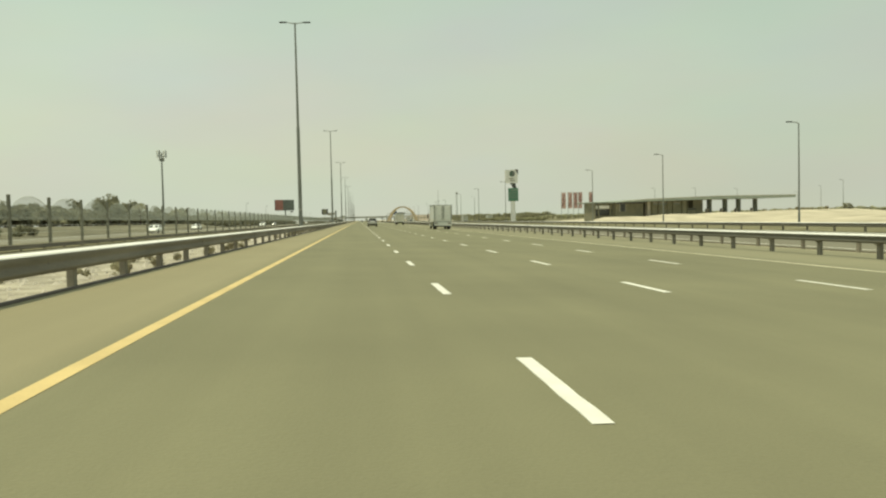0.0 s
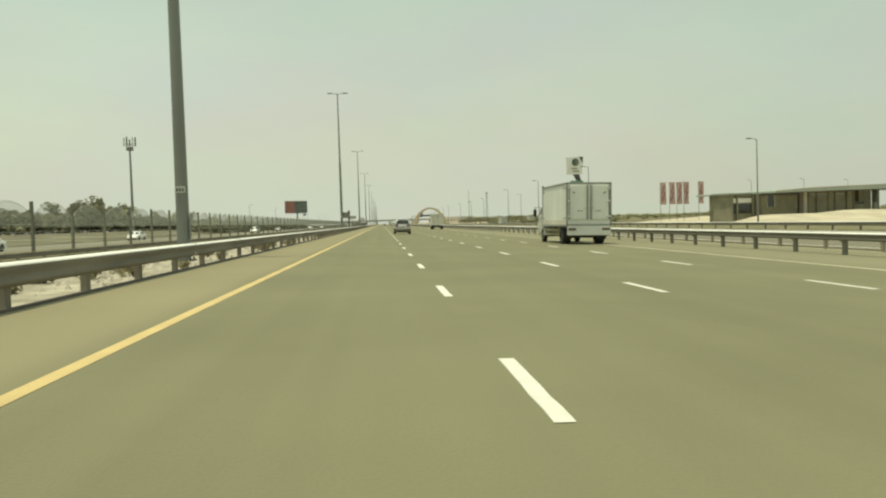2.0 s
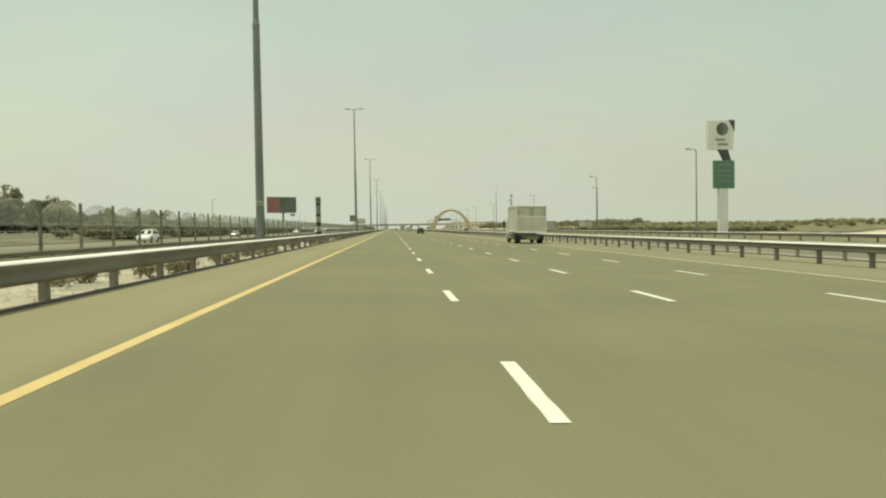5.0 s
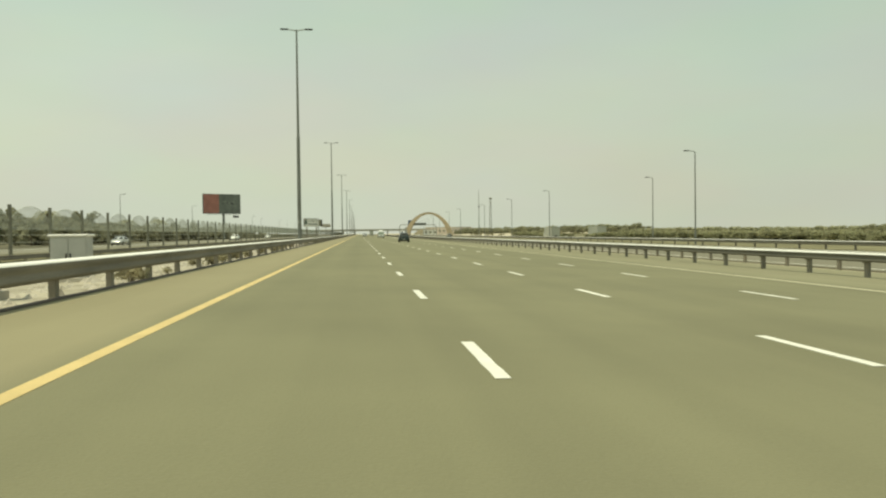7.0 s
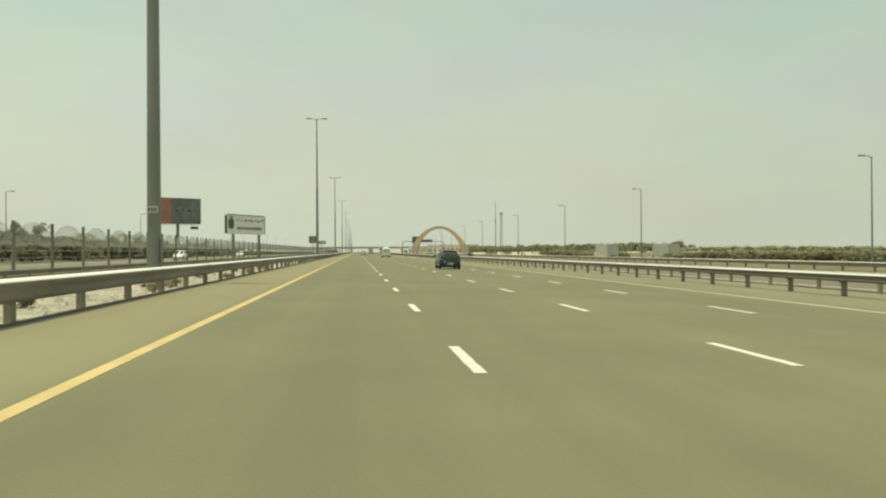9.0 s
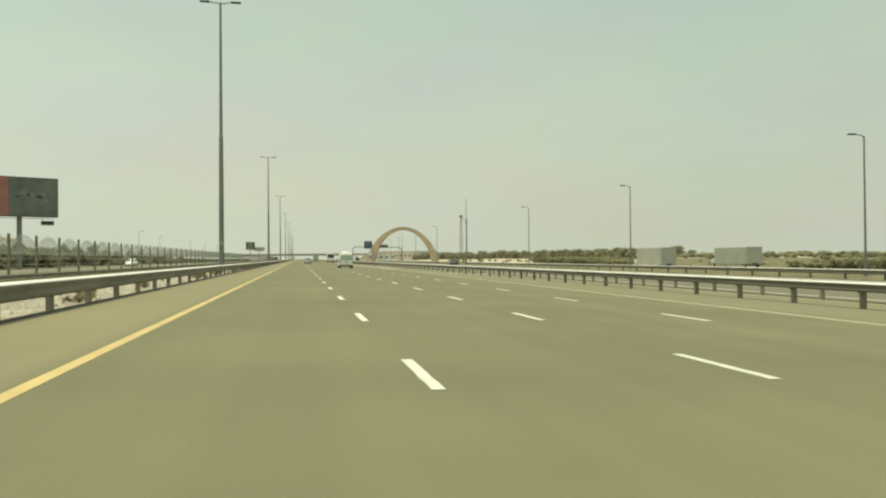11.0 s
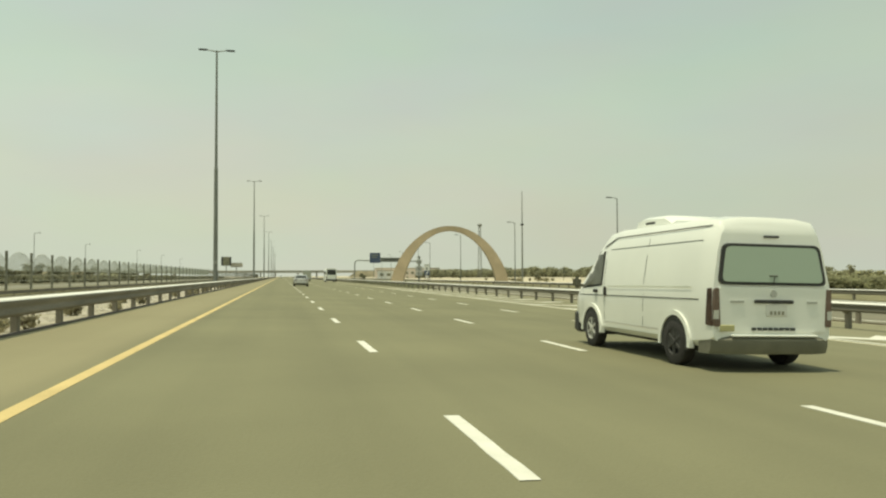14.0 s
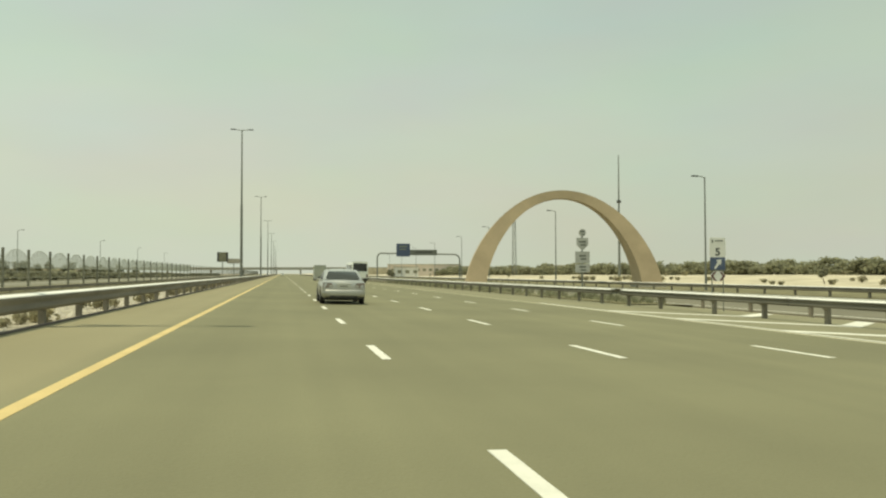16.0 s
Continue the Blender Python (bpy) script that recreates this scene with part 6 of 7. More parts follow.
        part("door_handle", bm, M_PLASTIC, t)
        bm = bmesh.new()
        box(bm, (0.17, 0.11, 0.22), (s * (w + 0.11), 4.66, 1.18), 0.05, seg=2)
        box(bm, (0.12, 0.05, 0.05), (s * (w - 0.01), 4.66, 1.12), 0.01)
        part("door_mirror", bm, M_GREY_PLASTIC, t)
        for y in (1.02, 4.15):
            # body is uncut; a dark disc stands for the opening's shade
            bm = bmesh.new()
            pts = [(y + 0.41 * math.cos(radians(a)), 0.33 + 0.41 * math.sin(radians(a))) for a in range(-12, 193, 12)]
            side_prism(bm, pts, s * (w + 0.005), s * (w - 0.3))
            part("wheel_arch_shade", bm, M_PLASTIC, t, "dark disc for the shaded wheel opening")
            bm = bmesh.new()
            arc = [(r, a) for r, span in ((0.40, range(-6, 187, 12)), (0.47, range(186, -7, -12))) for a in span]
            pairs = [[bm.verts.new((s * (w + o), y + r * math.cos(radians(a)), 0.33 + r * math.sin(radians(a)))) for r, a in arc] for o in (0.026, -0.05)]
            m = len(arc)
            for i in range(m):
                k = (i + 1) % m
                bm.faces.new((pairs[0][i], pairs[0][k], pairs[1][k], pairs[1][i]))
            for v in pairs:
                for i in range(m // 2 - 1):
                    bm.faces.new((v[i], v[i + 1], v[m - 2 - i], v[m - 1 - i]))
            bmesh.ops.recalc_face_normals(bm, faces=bm.faces[:])
            part("arch_lip", bm, M_VAN_PAINT, t)
            wheel(t, s * (w - 0.082), y, 0.335, 0.2, False, M_PLASTIC if y < 2 else M_ALU, 6)
    bm = bmesh.new()
    yw = lambda x, z: 4.05 + (2.02 - z) * 1.08 + 0.05 - 0.12 * (abs(x) / w) ** 2
    prism(bm, rounded([(-0.74, 1.17), (0.74, 1.17), (0.68, 1.88), (-0.68, 1.88)], 0.08), yw, lambda x, z: yw(x, z) - 0.1)
    part("windscreen", bm, M_GLASS, t)
    bm = bmesh.new()
    box(bm, (1.76, 0.3, 0.42), (0, 5.06, 0.42), 0.06)
    part("front_bumper", bm, M_PLASTIC, t)
    bm = bmesh.new()
    box(bm, (1.5, 4.6, 0.15), (0, 2.6, 0.34), 0.03)
    part("underbody", bm, M_PLASTIC, t)


def box_truck(label, place, body_mat, L, W, z0, z1, cab_l, wr, wy, style):
    """A box lorry whose box ends at y = 0; the cab stands before it."""
    t = thing("box_truck", label, "lorry", place, 0, tilt=1.38)
    w = W / 2
    h = z1 - z0
    bm = bmesh.new()
    box(bm, (W - 0.06, L, h - 0.08), (0, L / 2, (z0 + z1) / 2), 0.02)
    cargo = part("cargo_box", bm, body_mat, t)
    bm = bmesh.new()
    for sx in (-1, 1):
        for y in (0.03, L - 0.03):
            box(bm, (0.09, 0.09, h), (sx * (w - 0.035), y, (z0 + z1) / 2), 0.012)
        for z in (z0 + 0.03, z1 - 0.03):
            box(bm, (0.09, L, 0.10), (sx * (w - 0.035), L / 2, z), 0.012)
    for y in (0.03, L - 0.03):
        box(bm, (W, 0.09, 0.10), (0, y, z1 - 0.03), 0.012)
    box(bm, (W, 0.09, 0.13), (0, 0.03, z0 + 0.04), 0.012)
    part("edge_frame", bm, M_FRAME if style == "doors" else M_DIRTY_WHITE, cargo)
    n = 7
    for s in (-1, 1):
        bm = bmesh.new()
        for i in range(1, n):
            box(bm, (0.003, 0.016, h - 0.24), (s * (w - 0.026), L * i / n, (z0 + z1) / 2))
        part("panel_rib", bm, body_mat, cargo)
        bm = bmesh.new()
        box(bm, (0.02, L - 0.1, 0.28), (s * (w - 0.012), L / 2, z0 + 0.20), 0.005)
        part("side_skirt_panel", bm, M_GREY_BOX, cargo)
        for y in (0.5, L - 0.4):
            for z in (z0 + 0.42, z1 - 0.3):
                bm = bmesh.new()
                box(bm, (0.03, 0.07, 0.1), (s * (w - 0.01), y, z), 0.008)
                part("marker_lamp", bm, M_DARK_TRIM, cargo)
    if style == "doors":
        for s in (-1, 1):
            bm = bmesh.new()
            box(bm, (w - 0.16, 0.05, h - 0.5), (s * (w / 2 - 0.02), -0.03, z0 + 0.36 + (h - 0.5) / 2), 0.012)
            d = part("rear_door", bm, body_mat, cargo)
            bm = bmesh.new()
            for x in (0.09, w - 0.14):
                box(bm, (0.055, 0.03, h - 0.46), (s * x, -0.06, z0 + 0.36 + (h - 0.5) / 2), 0.008)
            part("door_trim", bm, M_GREY_TRIM, d)
            bm = bmesh.new()
            tube(bm, (s * 0.16, -0.09, z0 + 0.3), (s * 0.16, -0.09, z1 - 0.1), 0.018, 0.018, 8)
            box(bm, (0.16, 0.03, 0.05), (s * 0.22, -0.1, z0 + 0.95), 0.01)
            part("lock_rod", bm, M_ALU, d)
            for z in (z0 + 0.5, z0 + 0.5 + (h - 0.7) / 2, z1 - 0.3):
                bm = bmesh.new()
                box(bm, (0.2, 0.05, 0.09), (s * (w - 0.16), -0.07, z), 0.015)
                part("hinge", bm, M_ALU, d)
            bm = bmesh.new()
            prism(bm, [(s * (w * 0.64), z1 - 0.58), (s * (w * 0.72), z1 - 0.54), (s * (w * 0.72), z1 - 0.47), (s * (w * 0.64), z1 - 0.51)], -0.07, -0.05)
            part("latch_plate", bm, M_INK, d)
            bars(d, [(s * (0.38 + 0.11 * i), z0 + 0.80, 0.07, 0.045) for i in range(3)], -0.06, M_GREY_TRIM, "lettering_bar")
        bm = bmesh.new()
        box(bm, (W - 0.1, 0.08, 0.52), (0, 0.02, z0 - 0.23), 0.02)
        part("tail_panel", bm, M_DIRTY_WHITE, t)
    else:
        zc, dh = z1 - 0.10 - h * 0.165, h * 0.33
        for s in (-1, 1):
            bm = bmesh.new()
            box(bm, (w - 0.09, 0.05, dh), (s * (w / 2 - 0.035), -0.01, zc), 0.01)
            up = part("upper_door", bm, body_mat, cargo)
            bm = bmesh.new()
            for x in (0.1, w - 0.12):
                box(bm, (0.05, 0.03, dh - 0.03), (s * x, -0.045, zc), 0.006)
            box(bm, (w - 0.17, 0.03, 0.05), (s * (w / 2 - 0.01), -0.045, z1 - 0.13), 0.006)
            part("door_trim", bm, M_GREY_TRIM, up)
            bm = bmesh.new()
            prism(bm, [(s * w * 0.72, z1 - 0.54), (s * w * 0.82, z1 - 0.54), (s * w * 0.77, z1 - 0.63)], -0.06, -0.03)
            part("latch_plate", bm, M_INK, up)
        bm = bmesh.new()
        box(bm, (W - 0.06, 0.09, h * 0.60), (0, -0.05, z0 + h * 0.30), 0.02)
        lift = part("tail_lift", bm, M_GREY_BOX, cargo, "folded grey tail lift platform")
        bars(lift, [(-0.1 + 0.13 * i, z0 + 0.42, 0.085, 0.06) for i in range(6)], -0.10, M_STRIPE, "lettering_bar")
        bars(lift, [(-w + 0.42, z0 + 1.05 - 0.12 * i, 0.24, 0.035) for i in range(5)], -0.10, M_ALU, "lettering_bar")
        bm = bmesh.new()
        box(bm, (W, 0.14, 0.14), (0, -0.05, z0 - 0.04), 0.02)
        part("lift_sill", bm, M_DIRTY_WHITE, t)
        bm = bmesh.new()
        box(bm, (W * 0.6, 0.16, 0.16), (0, 0.0, z0 - 0.35), 0.03)
        part("lift_beam", bm, M_GREY_TRIM, t)
    # chassis
    bm = bmesh.new()
    for s in (-1, 1):
        box(bm, (0.09, L + cab_l * 0.7, 0.2), (s * 0.4, (L + cab_l * 0.7) / 2 + 0.1, z0 - 0.17), 0.01)
    for i in range(6):
        box(bm, (0.8, 0.08, 0.14), (0, 0.4 + i * (L / 6), z0 - 0.17), 0.01)
    for y in wy:
        tube(bm, (-w + 0.2, y, wr), (w - 0.2, y, wr), 0.08, 0.08, 8)
    part("chassis", bm, M_DARK_STEEL, t)
    bm = bmesh.new()
    bz = 0.52 if style == "doors" else 0.44
    box(bm, (W * 0.86, 0.1, 0.13), (0, 0.05, bz), 0.02)
    for s in (-1, 1):
        box(bm, (0.08, 0.08, 0.46), (s * 0.5, 0.08, bz + 0.18), 0.01)
    ub = part("underrun_bar", bm, M_DARK_STEEL, t)
    if style != "doors":
        for i in range(7):
            bm = bmesh.new()
            xc = -0.46 + 0.15 * i
            prism(bm, [(xc, bz - 0.06), (xc + 0.09, bz - 0.06), (xc + 0.13, bz), (xc + 0.09, bz + 0.06), (xc, bz + 0.06), (xc + 0.04, bz)], -0.012, 0.03)
            part("reflector_chevron", bm, M_TAPE, ub)
    for s in (-1, 1):
        bm = bmesh.new()
        box(bm, (0.42, 0.08, 0.13), (s * (w - 0.30), -0.03 if style == "doors" else 0.04, z0 - 0.16 if style == "doors" else z0 - 0.28), 0.02)
        part("tail_light", bm, M_DULL_LAMP, t)
        bm = bmesh.new()
        box(bm, (0.04, max(0.8, wy[1] - wy[0] - 1.5), 0.06), (s * (w - 0.12), (wy[0] + wy[1]) / 2 + 0.1, 0.78), 0.01)
        box(bm, (0.04, max(0.8, wy[1] - wy[0] - 1.5), 0.06), (s * (w - 0.12), (wy[0] + wy[1]) / 2 + 0.1, 0.5), 0.01)
        for y in (wy[0] + 0.9, wy[1] - 0.75):
            box(bm, (0.05, 0.05, 0.5), (s * (w - 0.15), y, 0.72), 0.005)
        part("side_guard", bm, M_HIVIS if style == "doors" else M_ALU, t, "dusty side guard rails")
        bm = bmesh.new()
        box(bm, (0.5, 0.02, 0.42), (s * (w - 0.3), wy[0] - wr - 0.12, 0.52), 0.005)
        part("mud_flap", bm, M_RUBBER, t)
        wheel(t, s * (w - 0.28), wy[0], wr, 0.22, True, M_DARK_STEEL, 6)
        wheel(t, s * (w - 0.20), wy[1], wr, 0.24, False, M_GREY_PLASTIC, 6)
    bm = bmesh.new()
    tube(bm, (w - 0.45, L * 0.55, z0 - 0.42), (w - 0.45, L * 0.55 + 1.0, z0 - 0.42), 0.24, 0.24, 14)
    part("fuel_tank", bm, M_DARK_STEEL, t)
    # cab
    cw = w * 0.93
    cy = L + 0.12
    ch = z0 + h * 0.58
    cb = 0.55

    def cring(y, k, zb, zt, kt):
        return [(0, y, zb), (cw * k * 0.97, y, zb), (cw * k, y, zb + 0.06), (cw * k, y, zb + (zt - zb) * 0.52), (cw * kt, y, zt - 0.14), (cw * kt * 0.9, y, zt - 0.03), (0, y, zt)]
    bm = bmesh.new()
    loft(bm, [cring(cy, 0.97, z0 - 0.2, ch - 0.03, 0.9), cring(cy + 0.06, 1, z0 - 0.25, ch, 0.92), cring(cy + cab_l * 0.55, 1, z0 - 0.25, ch, 0.92),
              cring(cy + cab_l * 0.74, 1, cb, ch - 0.06, 0.91), cring(cy + cab_l * 0.92, 0.99, cb - 0.05, ch - 0.75, 0.95), cring(cy + cab_l, 0.95, cb, ch - 0.95, 0.93)])
    cab = part("cab", bm, M_CAB, t)
    for s in (-1, 1):
        xf = lambda y, z, s=s: s * (cw * (1.0 - 0.08 * max(0, (z - ch + 0.75)) / 0.6) + 0.008)
        bm = bmesh.new()
        yb = cy + cab_l * 0.86
        side_prism(bm, rounded([(cy + cab_l * 0.34, ch - 0.86), (yb, ch - 0.98), (cy + cab_l * 0.77, ch - 0.18), (cy + cab_l * 0.36, ch - 0.16)], 0.06),
                   lambda y, z: xf(y, z), lambda y, z: xf(y, z) - s * 0.05)
        part("cab_window", bm, M_CAB_GLASS, cab)
        bm = bmesh.new()
        box(bm, (0.02, 0.02, (ch - z0) * 0.8), (s * (cw + 0.004), cy + cab_l * 0.28, (ch + z0) / 2 - 0.2))
        part("door_seam", bm, M_DARK_TRIM, cab)
        bm = bmesh.new()
        box(bm, (0.03, 0.16, 0.05), (s * (cw + 0.012), cy + cab_l * 0.48, ch - 1.02), 0.01)
        part("door_handle", bm, M_PLASTIC, cab)
        bm = bmesh.new()
        mx, my = s * (cw + 0.17), cy + cab_l * 0.99
        box(bm, (0.20, 0.10, 0.46), (mx, my, ch - 0.52), 0.04, seg=2)
        part("wing_mirror", bm, M_PLASTIC, cab)
        bm = bmesh.new()
        tube(bm, (s * cw * 0.93, my - 0.25, ch - 0.16), (mx, my, ch - 0.18), 0.018)
        tube(bm, (mx, my, ch - 0.18), (mx, my, ch - 0.9), 0.018)
        tube(bm, (mx, my, ch - 0.9), (s * cw * 0.98, my - 0.1, ch - 0.95), 0.018)
        part("mirror_arm", bm, M_DARK_STEEL, cab)
        bm = bmesh.new()
        arc = [(wr + 0.2, a) for a in range(0, 181, 12)] + [(wr + 0.08, a) for a in range(180, -1, -12)]
        side_prism(bm, [(wy[1] + r * math.cos(radians(a)), wr + r * math.sin(radians(a))) for r, a in arc], s * (cw + 0.02), s * (cw - 0.35))
        part("mudguard", bm, M_CAB if style == "doors" else M_DIRTY_WHITE, cab)
    bm = bmesh.new()
    yw = lambda x, z: cy + cab_l * (0.76 + 0.17 * max(0, (ch - 0.1 - z)) / 0.75) + 0.02
    prism(bm, rounded([(-cw * 0.9, ch - 0.8), (cw * 0.9, ch - 0.8), (cw * 0.85, ch - 0.16), (-cw * 0.85, ch - 0.16)], 0.06), yw, lambda x, z: yw(x, z) - 0.1)
    part("windscreen", bm, M_GLASS, cab)
    bm = bmesh.new()
    box(bm, (cw * 2, 0.18, 0.34), (0, cy + cab_l * 0.97, cb + 0.02), 0.05)
    part("front_bumper", bm, M_CAB, cab)
    if style == "doors":
        bm = bmesh.new()
        tube(bm, (-w + 0.10, L + 0.14, z0 - 0.2), (-w + 0.10, L + 0.14, z1 - 0.12), 0.06, 0.06, 10)
        tube(bm, (-w + 0.10, L + 0.14, z1 - 0.14), (-w + 0.10, L + 0.32, z1 + 0.1), 0.06, 0.06, 10)
        part("snorkel_pipe", bm, M_DARK_STEEL, cab, "dark upright intake pipe")
        bm = bmesh.new()
        box(bm, (0.7, 0.4, 0.28), (-0.3, cy + 0.35, ch + 0.12), 0.06)
        part("roof_vent", bm, M_DARK_STEEL, cab)
    return t


def coach():
    """A white bus far ahead in the fourth lane."""
    t = thing("coach", "white coach with a large dark rear window", "bus", (13.58, 626.41, road_z(13.58)), 0, tilt=1.38)
    L, w, H = 11.0, 1.24, 3.25
    bm = bmesh.new()
    loft(bm, [[(0, y, 0.35), (w * k, y, 0.35), (w * k, y, 1.4), (w * k * 0.98, y, H - 0.25), (w * k * 0.9, y, H - 0.06), (0, y, H)]
              for y, k in ((0.0, 0.96), (0.12, 1), (L - 0.3, 1), (L, 0.94))])
    part("body", bm, M_VAN_PAINT, t)
    bm = bmesh.new()
    prism(bm, rounded([(-1.05, 1.75), (1.05, 1.75), (1.0, 2.95), (-1.0, 2.95)], 0.15), -0.02, 0.1)
    part("rear_window", bm, M_GLASS, t)
    for s in (-1, 1):
        for i in range(6):
            bm = bmesh.new()
            box(bm, (0.03, 1.5, 0.95), (s * w * 0.99, 1.2 + 1.65 * i, 2.25), 0.01)
            part("side_window", bm, M_GLASS, t)
        bm = bmesh.new()
        box(bm, (0.18, 0.06, 0.5), (s * 1.08, -0.01, 1.1), 0.02)
        part("tail_light", bm, M_RED_LAMP, t)
        for y in (2.6, 8.4):
            wheel(t, s * (w - 0.16), y, 0.48, 0.26)
    bm = bmesh.new()
    box(bm, (2.44, 0.2, 0.4), (0, 0.02, 0.55), 0.05)
    part("rear_bumper", bm, M_PLASTIC, t)


def parked_lorry(place, turn, label, length=6.0, size=1.0):
    """A box lorry on the outer road, seen from afar."""
    t = thing("far_lorry", label, "lorry", place, turn)
    bm = bmesh.new()
    box(bm, (2.3, length, 2.5), (0, length / 2, 1.9), 0.03)
    c = part("cargo_box", bm, M_FAR_BOX, t)
    bm = bmesh.new()
    for s in (-1, 1):
        box(bm, (0.06, 0.06, 2.32), (s * 1.13, 0.02, 2.0))
    box(bm, (2.32, 0.06, 0.08), (0, 0.0, 3.12))
    part("edge_frame", bm, M_ALU, c)
    bm = bmesh.new()
    loft(bm, [[(0, y, 0.6), (1.0, y, 0.6), (1.02, y, 1.3), (0.92, y, zt - 0.1), (0, y, zt)] for y, zt in ((length + 0.1, 2.3), (length + 1.0, 2.3), (length + 1.5, 1.5), (length + 1.6, 1.2))])
    part("cab", bm, M_CAB, t)
    bm = bmesh.new()
    box(bm, (0.8, length + 1.2, 0.2), (0, length / 2 + 0.5, 0.72))
    part("chassis", bm, M_DARK_STEEL, t)
    for s in (-1, 1):
        bm = bmesh.new()
        box(bm, (0.05, length - 3.4, 0.5), (s * 1.08, length / 2 + 0.5, 0.66), 0.02)
        part("side_skirt", bm, M_GREY_BOX, t)
    bm = bmesh.new()
    box(bm, (2.0, 0.1, 0.14), (0, 0.1, 0.55), 0.02)
    part("underrun_bar", bm, M_GREY_TRIM, t)
    for s in (-1, 1):
        for y in (1.3, length + 0.7):
            wheel(t, s * 0.95, y, 0.42, 0.24, False, M_DIRTY_WHITE, 6)
        bm = bmesh.new()
        box(bm, (0.03, 0.7, 0.5), (s * 1.0, length + 0.75, 1.75), 0.01)
        part("cab_window", bm, M_GLASS, t)
    t.scale = (size, 1.0, size)


# ---------------------------------------------------------------- the place, laid out
def sedan(label, place, paint, turn=0):
    return car("sedan", label, "car", place, turn, paint, 4.75, 1.76, 1.42, 0.945, 0.22, 0.60, 1.32, 2.75, 3.62, 0.315, (0.98, 3.72), "sedan", M_PALE_LAMP)


def suv(label, place, paint, turn=0):
    return car("suv", label, "car", place, turn, paint, 4.55, 1.86, 1.72, 1.08, 0.26, 0.14, 0.52, 2.55, 3.35, 0.355, (0.86, 3.58), "suv")


def hatchback(label, place, paint, turn=0):
    return car("hatchback", label, "car", place, turn, paint, 3.7, 1.59, 1.42, 0.93, 0.2, 0.12, 0.66, 2.2, 3.0, 0.30, (0.68, 3.0), "hatch", M_SMOKED_LAMP)


def lean(ob):
    """Sets a vehicle down on the cross fall of the main road."""
    x, y, z = ob.location
    ob.matrix_world = pose(x, y, z, 0, math.degrees(math.atan(FALL)), math.degrees(ob.rotation_euler.z))


lane_dashes()
gore_bars()
guardrail(-2.62, 0.04, 1, 3.044, -30, 1250, 1.908, 0.69, "weathered galvanised guardrail along the median", 640, face=M_RAIL_DARK,
          beat=((15, -0.7), (100, 0.0), (230, -0.2), (300, 0.0)))
guardrail(-6.55, -0.12, -1, 4.0, -30, 1100, 0.0, 0.55, "dark guardrail on the far edge of the median", 500, face=M_RAIL_DARK, lipped=False)
guardrail(-20.7, -0.52, 1, 4.0, -30, 1100, 0.0, 0.52, "dark guardrail beside the oncoming carriageway", 500, face=M_RAIL_DARK, lipped=False)
guardrail(18.15, -0.44, -1, 3.19, -30, 1250, 1.40, 0.75, "galvanised guardrail with a pale top strip along the outer shoulder", 680, tall=0.78,
          beat=((455, 0.0), (506, -0.58), (537, -0.85), (538.5, 0.3)))
guardrail(22.4, -0.70, 1, 4.0, -30, 1100, 1.0, 0.85, "guardrail beside the service road", 600)
guardrail(41.6, -0.70, -1, 4.0, -30, 900, 1.0, 0.75, "guardrail on the outer edge of the service road", 500)

first = mast_light()
first.matrix_basis = pose(-4.43, 86.1, 0)
for x, y in ((-4.4, -24), (-4.32, 196.3), (-4.25, 306.0), (-4.37, 416.1), (-4.29, 524.7), (-4.24, 636.6), (-4.2, 747.85), (-4.18, 857.5),
             (-4.2, 968), (-4.2, 1078), (-4.2, 1188), (-4.2, 1298)):
    copy_thing(first, pose(x, y, 0))
first = side_light()
first.matrix_basis = pose(50.6, 75.3, -0.7)
for x, y in ((51.0, 34.0), (52.2, 118.1), (52.6, 158.5), (42.5, 205.9), (42.6, 254.9), (43.7, 309.4), (56.2, 356.0), (47.6, 400.2), (47.3, 445.3), (46.4, 490.7),
             (43.5, 534.5), (44.0, 580.2), (44.0, 624.5), (44.8, 668.0), (49.0, 712.0), (50.0, 755.0), (52.0, 803.0), (54.0, 853.0), (56.0, 908.0)):
    copy_thing(first, pose(x, y, -0.7))
for x, y in ((125.1, 309.1), (140.9, 305.0), (172.2, 331.2), (242.6, 402.3), (207.6, 323.8), (170.6, 251.0)):
    copy_thing(first, pose(x, y, ground_height(x, y)))
for x, y in ((-57.5, 704), (-52.5, 764), (-54, 640), (-53, 830), (-53, 900), (-56, 500), (-57, 420)):
    copy_thing(first, pose(x, y, ground_height(x, y), 0, 0, 180))

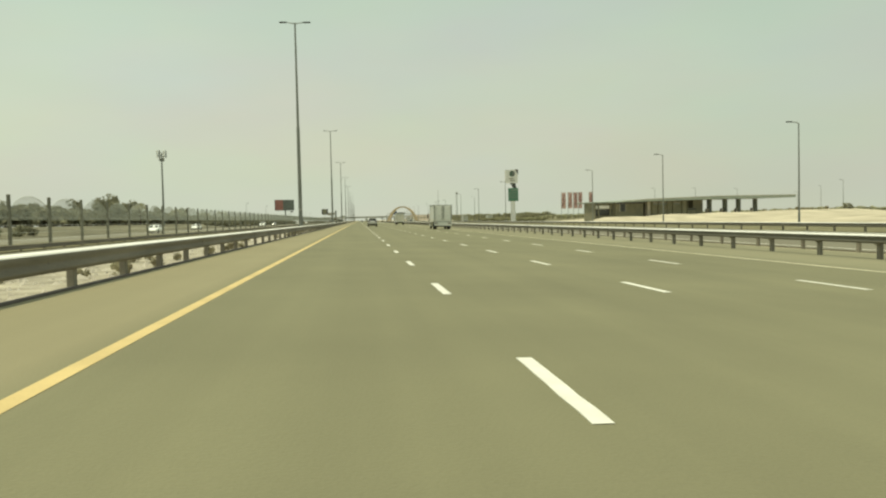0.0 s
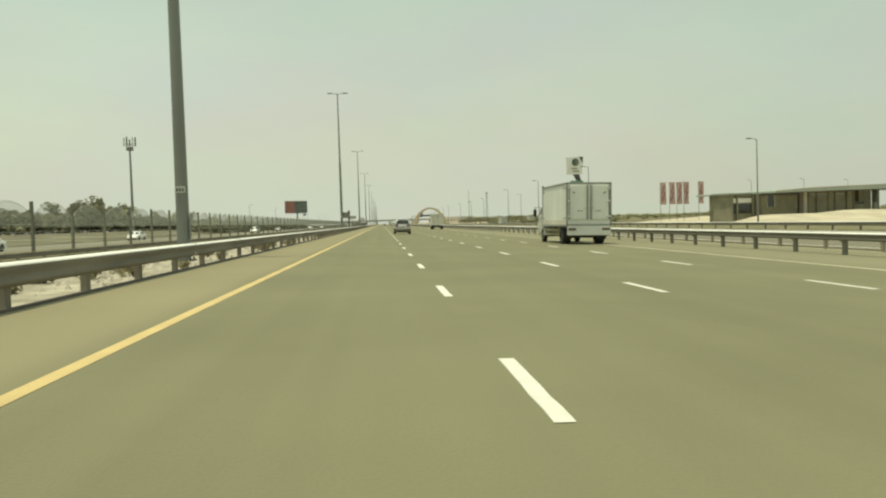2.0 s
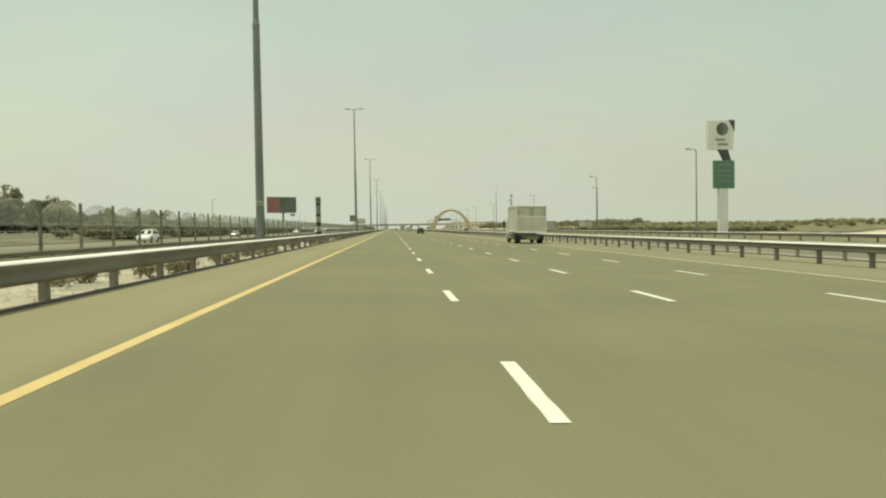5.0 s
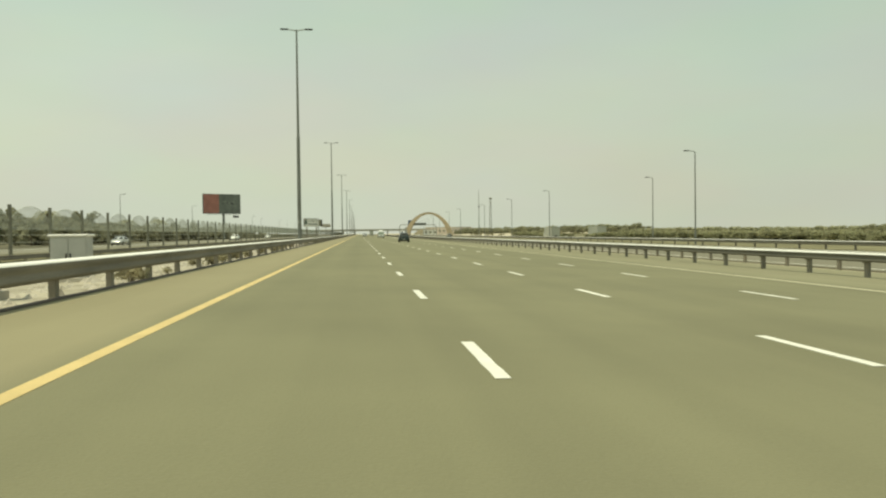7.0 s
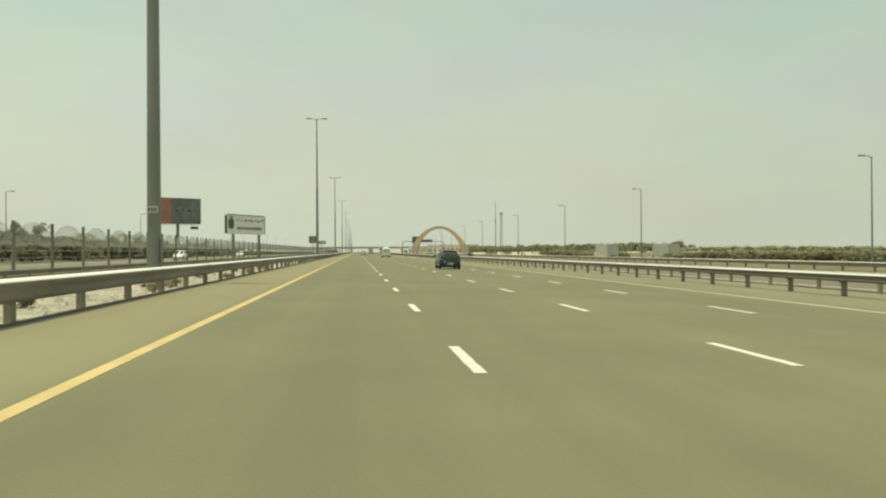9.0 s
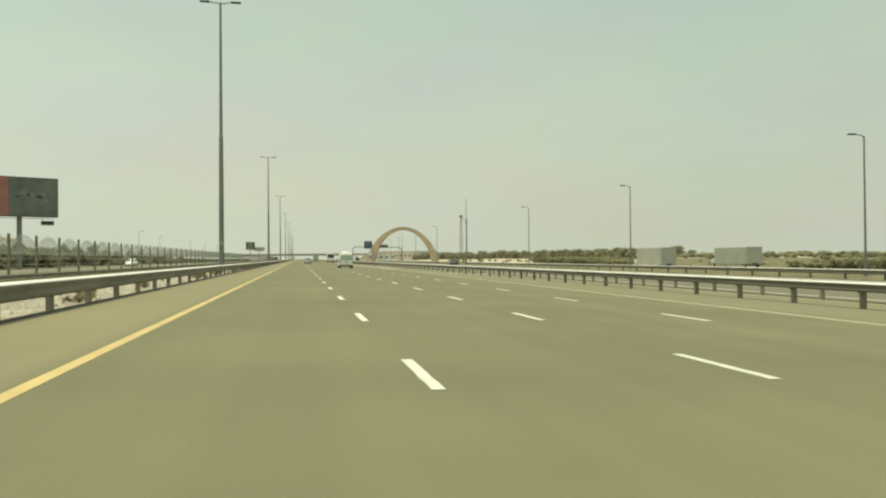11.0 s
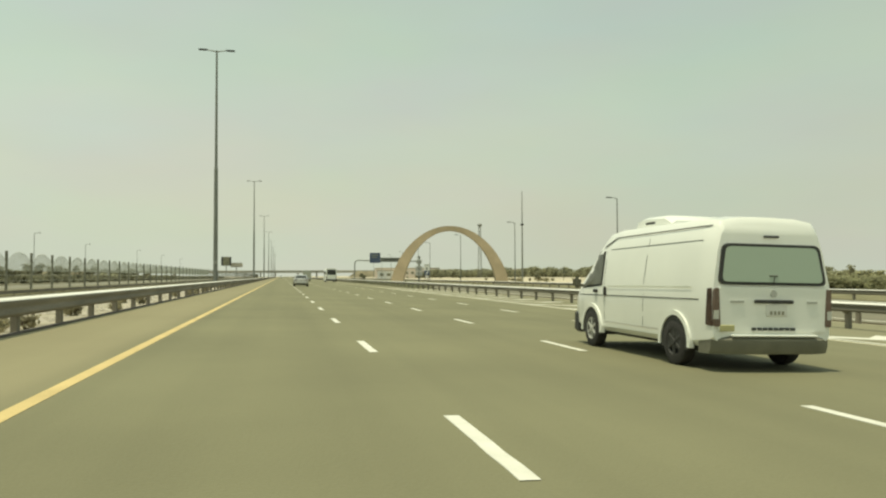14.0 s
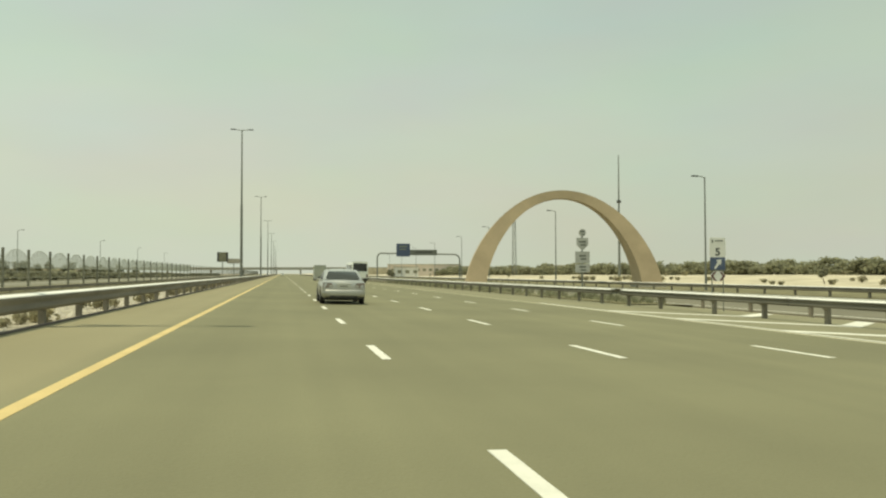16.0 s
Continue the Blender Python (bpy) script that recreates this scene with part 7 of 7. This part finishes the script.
road_name_sign()
radar_column()
control_cabinet()
station_totem()
exit_sign()
gantry()
arch()
stacked_totem()
telecom_tower(-68.0, 287.5, 26.6, "pale telecom monopole with antenna ring behind the trees")
slim_mast(70.1, 658.9, 26.0)
lattice_mast(113.6, 878.2, 31.0)
billboard(-42.5, 480.5, 8.4, 14.86, 12.8, 32, "billboard with a red and grey poster on one column", ((-6.3, -1.05, M_RED_POSTER), (-1.05, 6.3, M_GREY_POSTER)), 0.6)
billboard(-49.4, 1220.0, 11.6, 20.0, 9.4, 5, "square billboard with a dark frame far down the highway", ((-3.0, 3.0, M_BROWN),), 0.0)
billboard(-40.2, 1225.0, 10.2, 14.4, 9.5, 5, "low pale billboard far down the highway", ((-5.8, 5.8, M_CONCRETE),), 0.0)
fuel_station()
banners()
far_buildings()
far_bridge()
boundary_fence()
plant_all()
verge_grass()
median_stones()

# traffic, standing still
for ob in (sedan("silver four-door saloon with a dark rear window", (4.57, 539.3, road_z(4.57)), M_SILVER),
           suv("champagne silver SUV with a dark lower bumper", (4.92, 145.78, road_z(4.92)), M_SUV_PAINT),
           hatchback("dark blue-green hatchback with tinted windows", (9.26, 336.4, road_z(9.26)), M_NAVY)):
    lean(ob)
panel_van()
box_truck("white box lorry with two dusty rear doors", (13.5, 98.27, road_z(13.5)), M_DIRTY_WHITE, 6.2, 2.42, 0.98, 3.27, 1.75, 0.42, (1.45, 6.55), "doors")
box_truck("grey box lorry with a folded tail lift", (14.05, 218.12, road_z(14.05)), M_GREY_BOX, 4.9, 2.45, 0.98, 3.12, 1.7, 0.40, (1.3, 5.4), "lift")
coach()
parked_lorry((8.9, 652.0, road_z(8.9)), 0, "box lorry far ahead in the third lane", 6.0, 0.9)
parked_lorry((68.4, 476.3, ground_height(69.5, 480)), 0, "high white box lorry standing on the sand", 10.6, 1.26)
parked_lorry((83.4, 473.0, ground_height(84, 478)), -3, "long white box lorry standing on the sand", 12.6, 1.26)
sedan("white saloon far ahead on the highway", (2.2, 1010.0, road_z(2.2)), M_VAN_PAINT)
sedan("dark green saloon on the service road", (37.41, 519.63, -0.66), M_BLACK_PAINT)
suv("white SUV on the oncoming carriageway", (-29.5, 262.0, -0.22), M_VAN_PAINT, 180)
suv("white SUV on the oncoming carriageway", (-31.0, 435.0, -0.22), M_VAN_PAINT, 180)
suv("white SUV on the oncoming carriageway", (-32.0, 519.0, -0.22), M_VAN_PAINT, 180)
sedan("white saloon on the oncoming carriageway", (-36.0, 187.0, -0.22), M_VAN_PAINT, 180)
sedan("white saloon on the oncoming carriageway", (-31.0, 129.0, -0.22), M_VAN_PAINT, 180)
sedan("silver saloon on the oncoming carriageway", (-34.5, 345.0, -0.22), M_SILVER, 180)
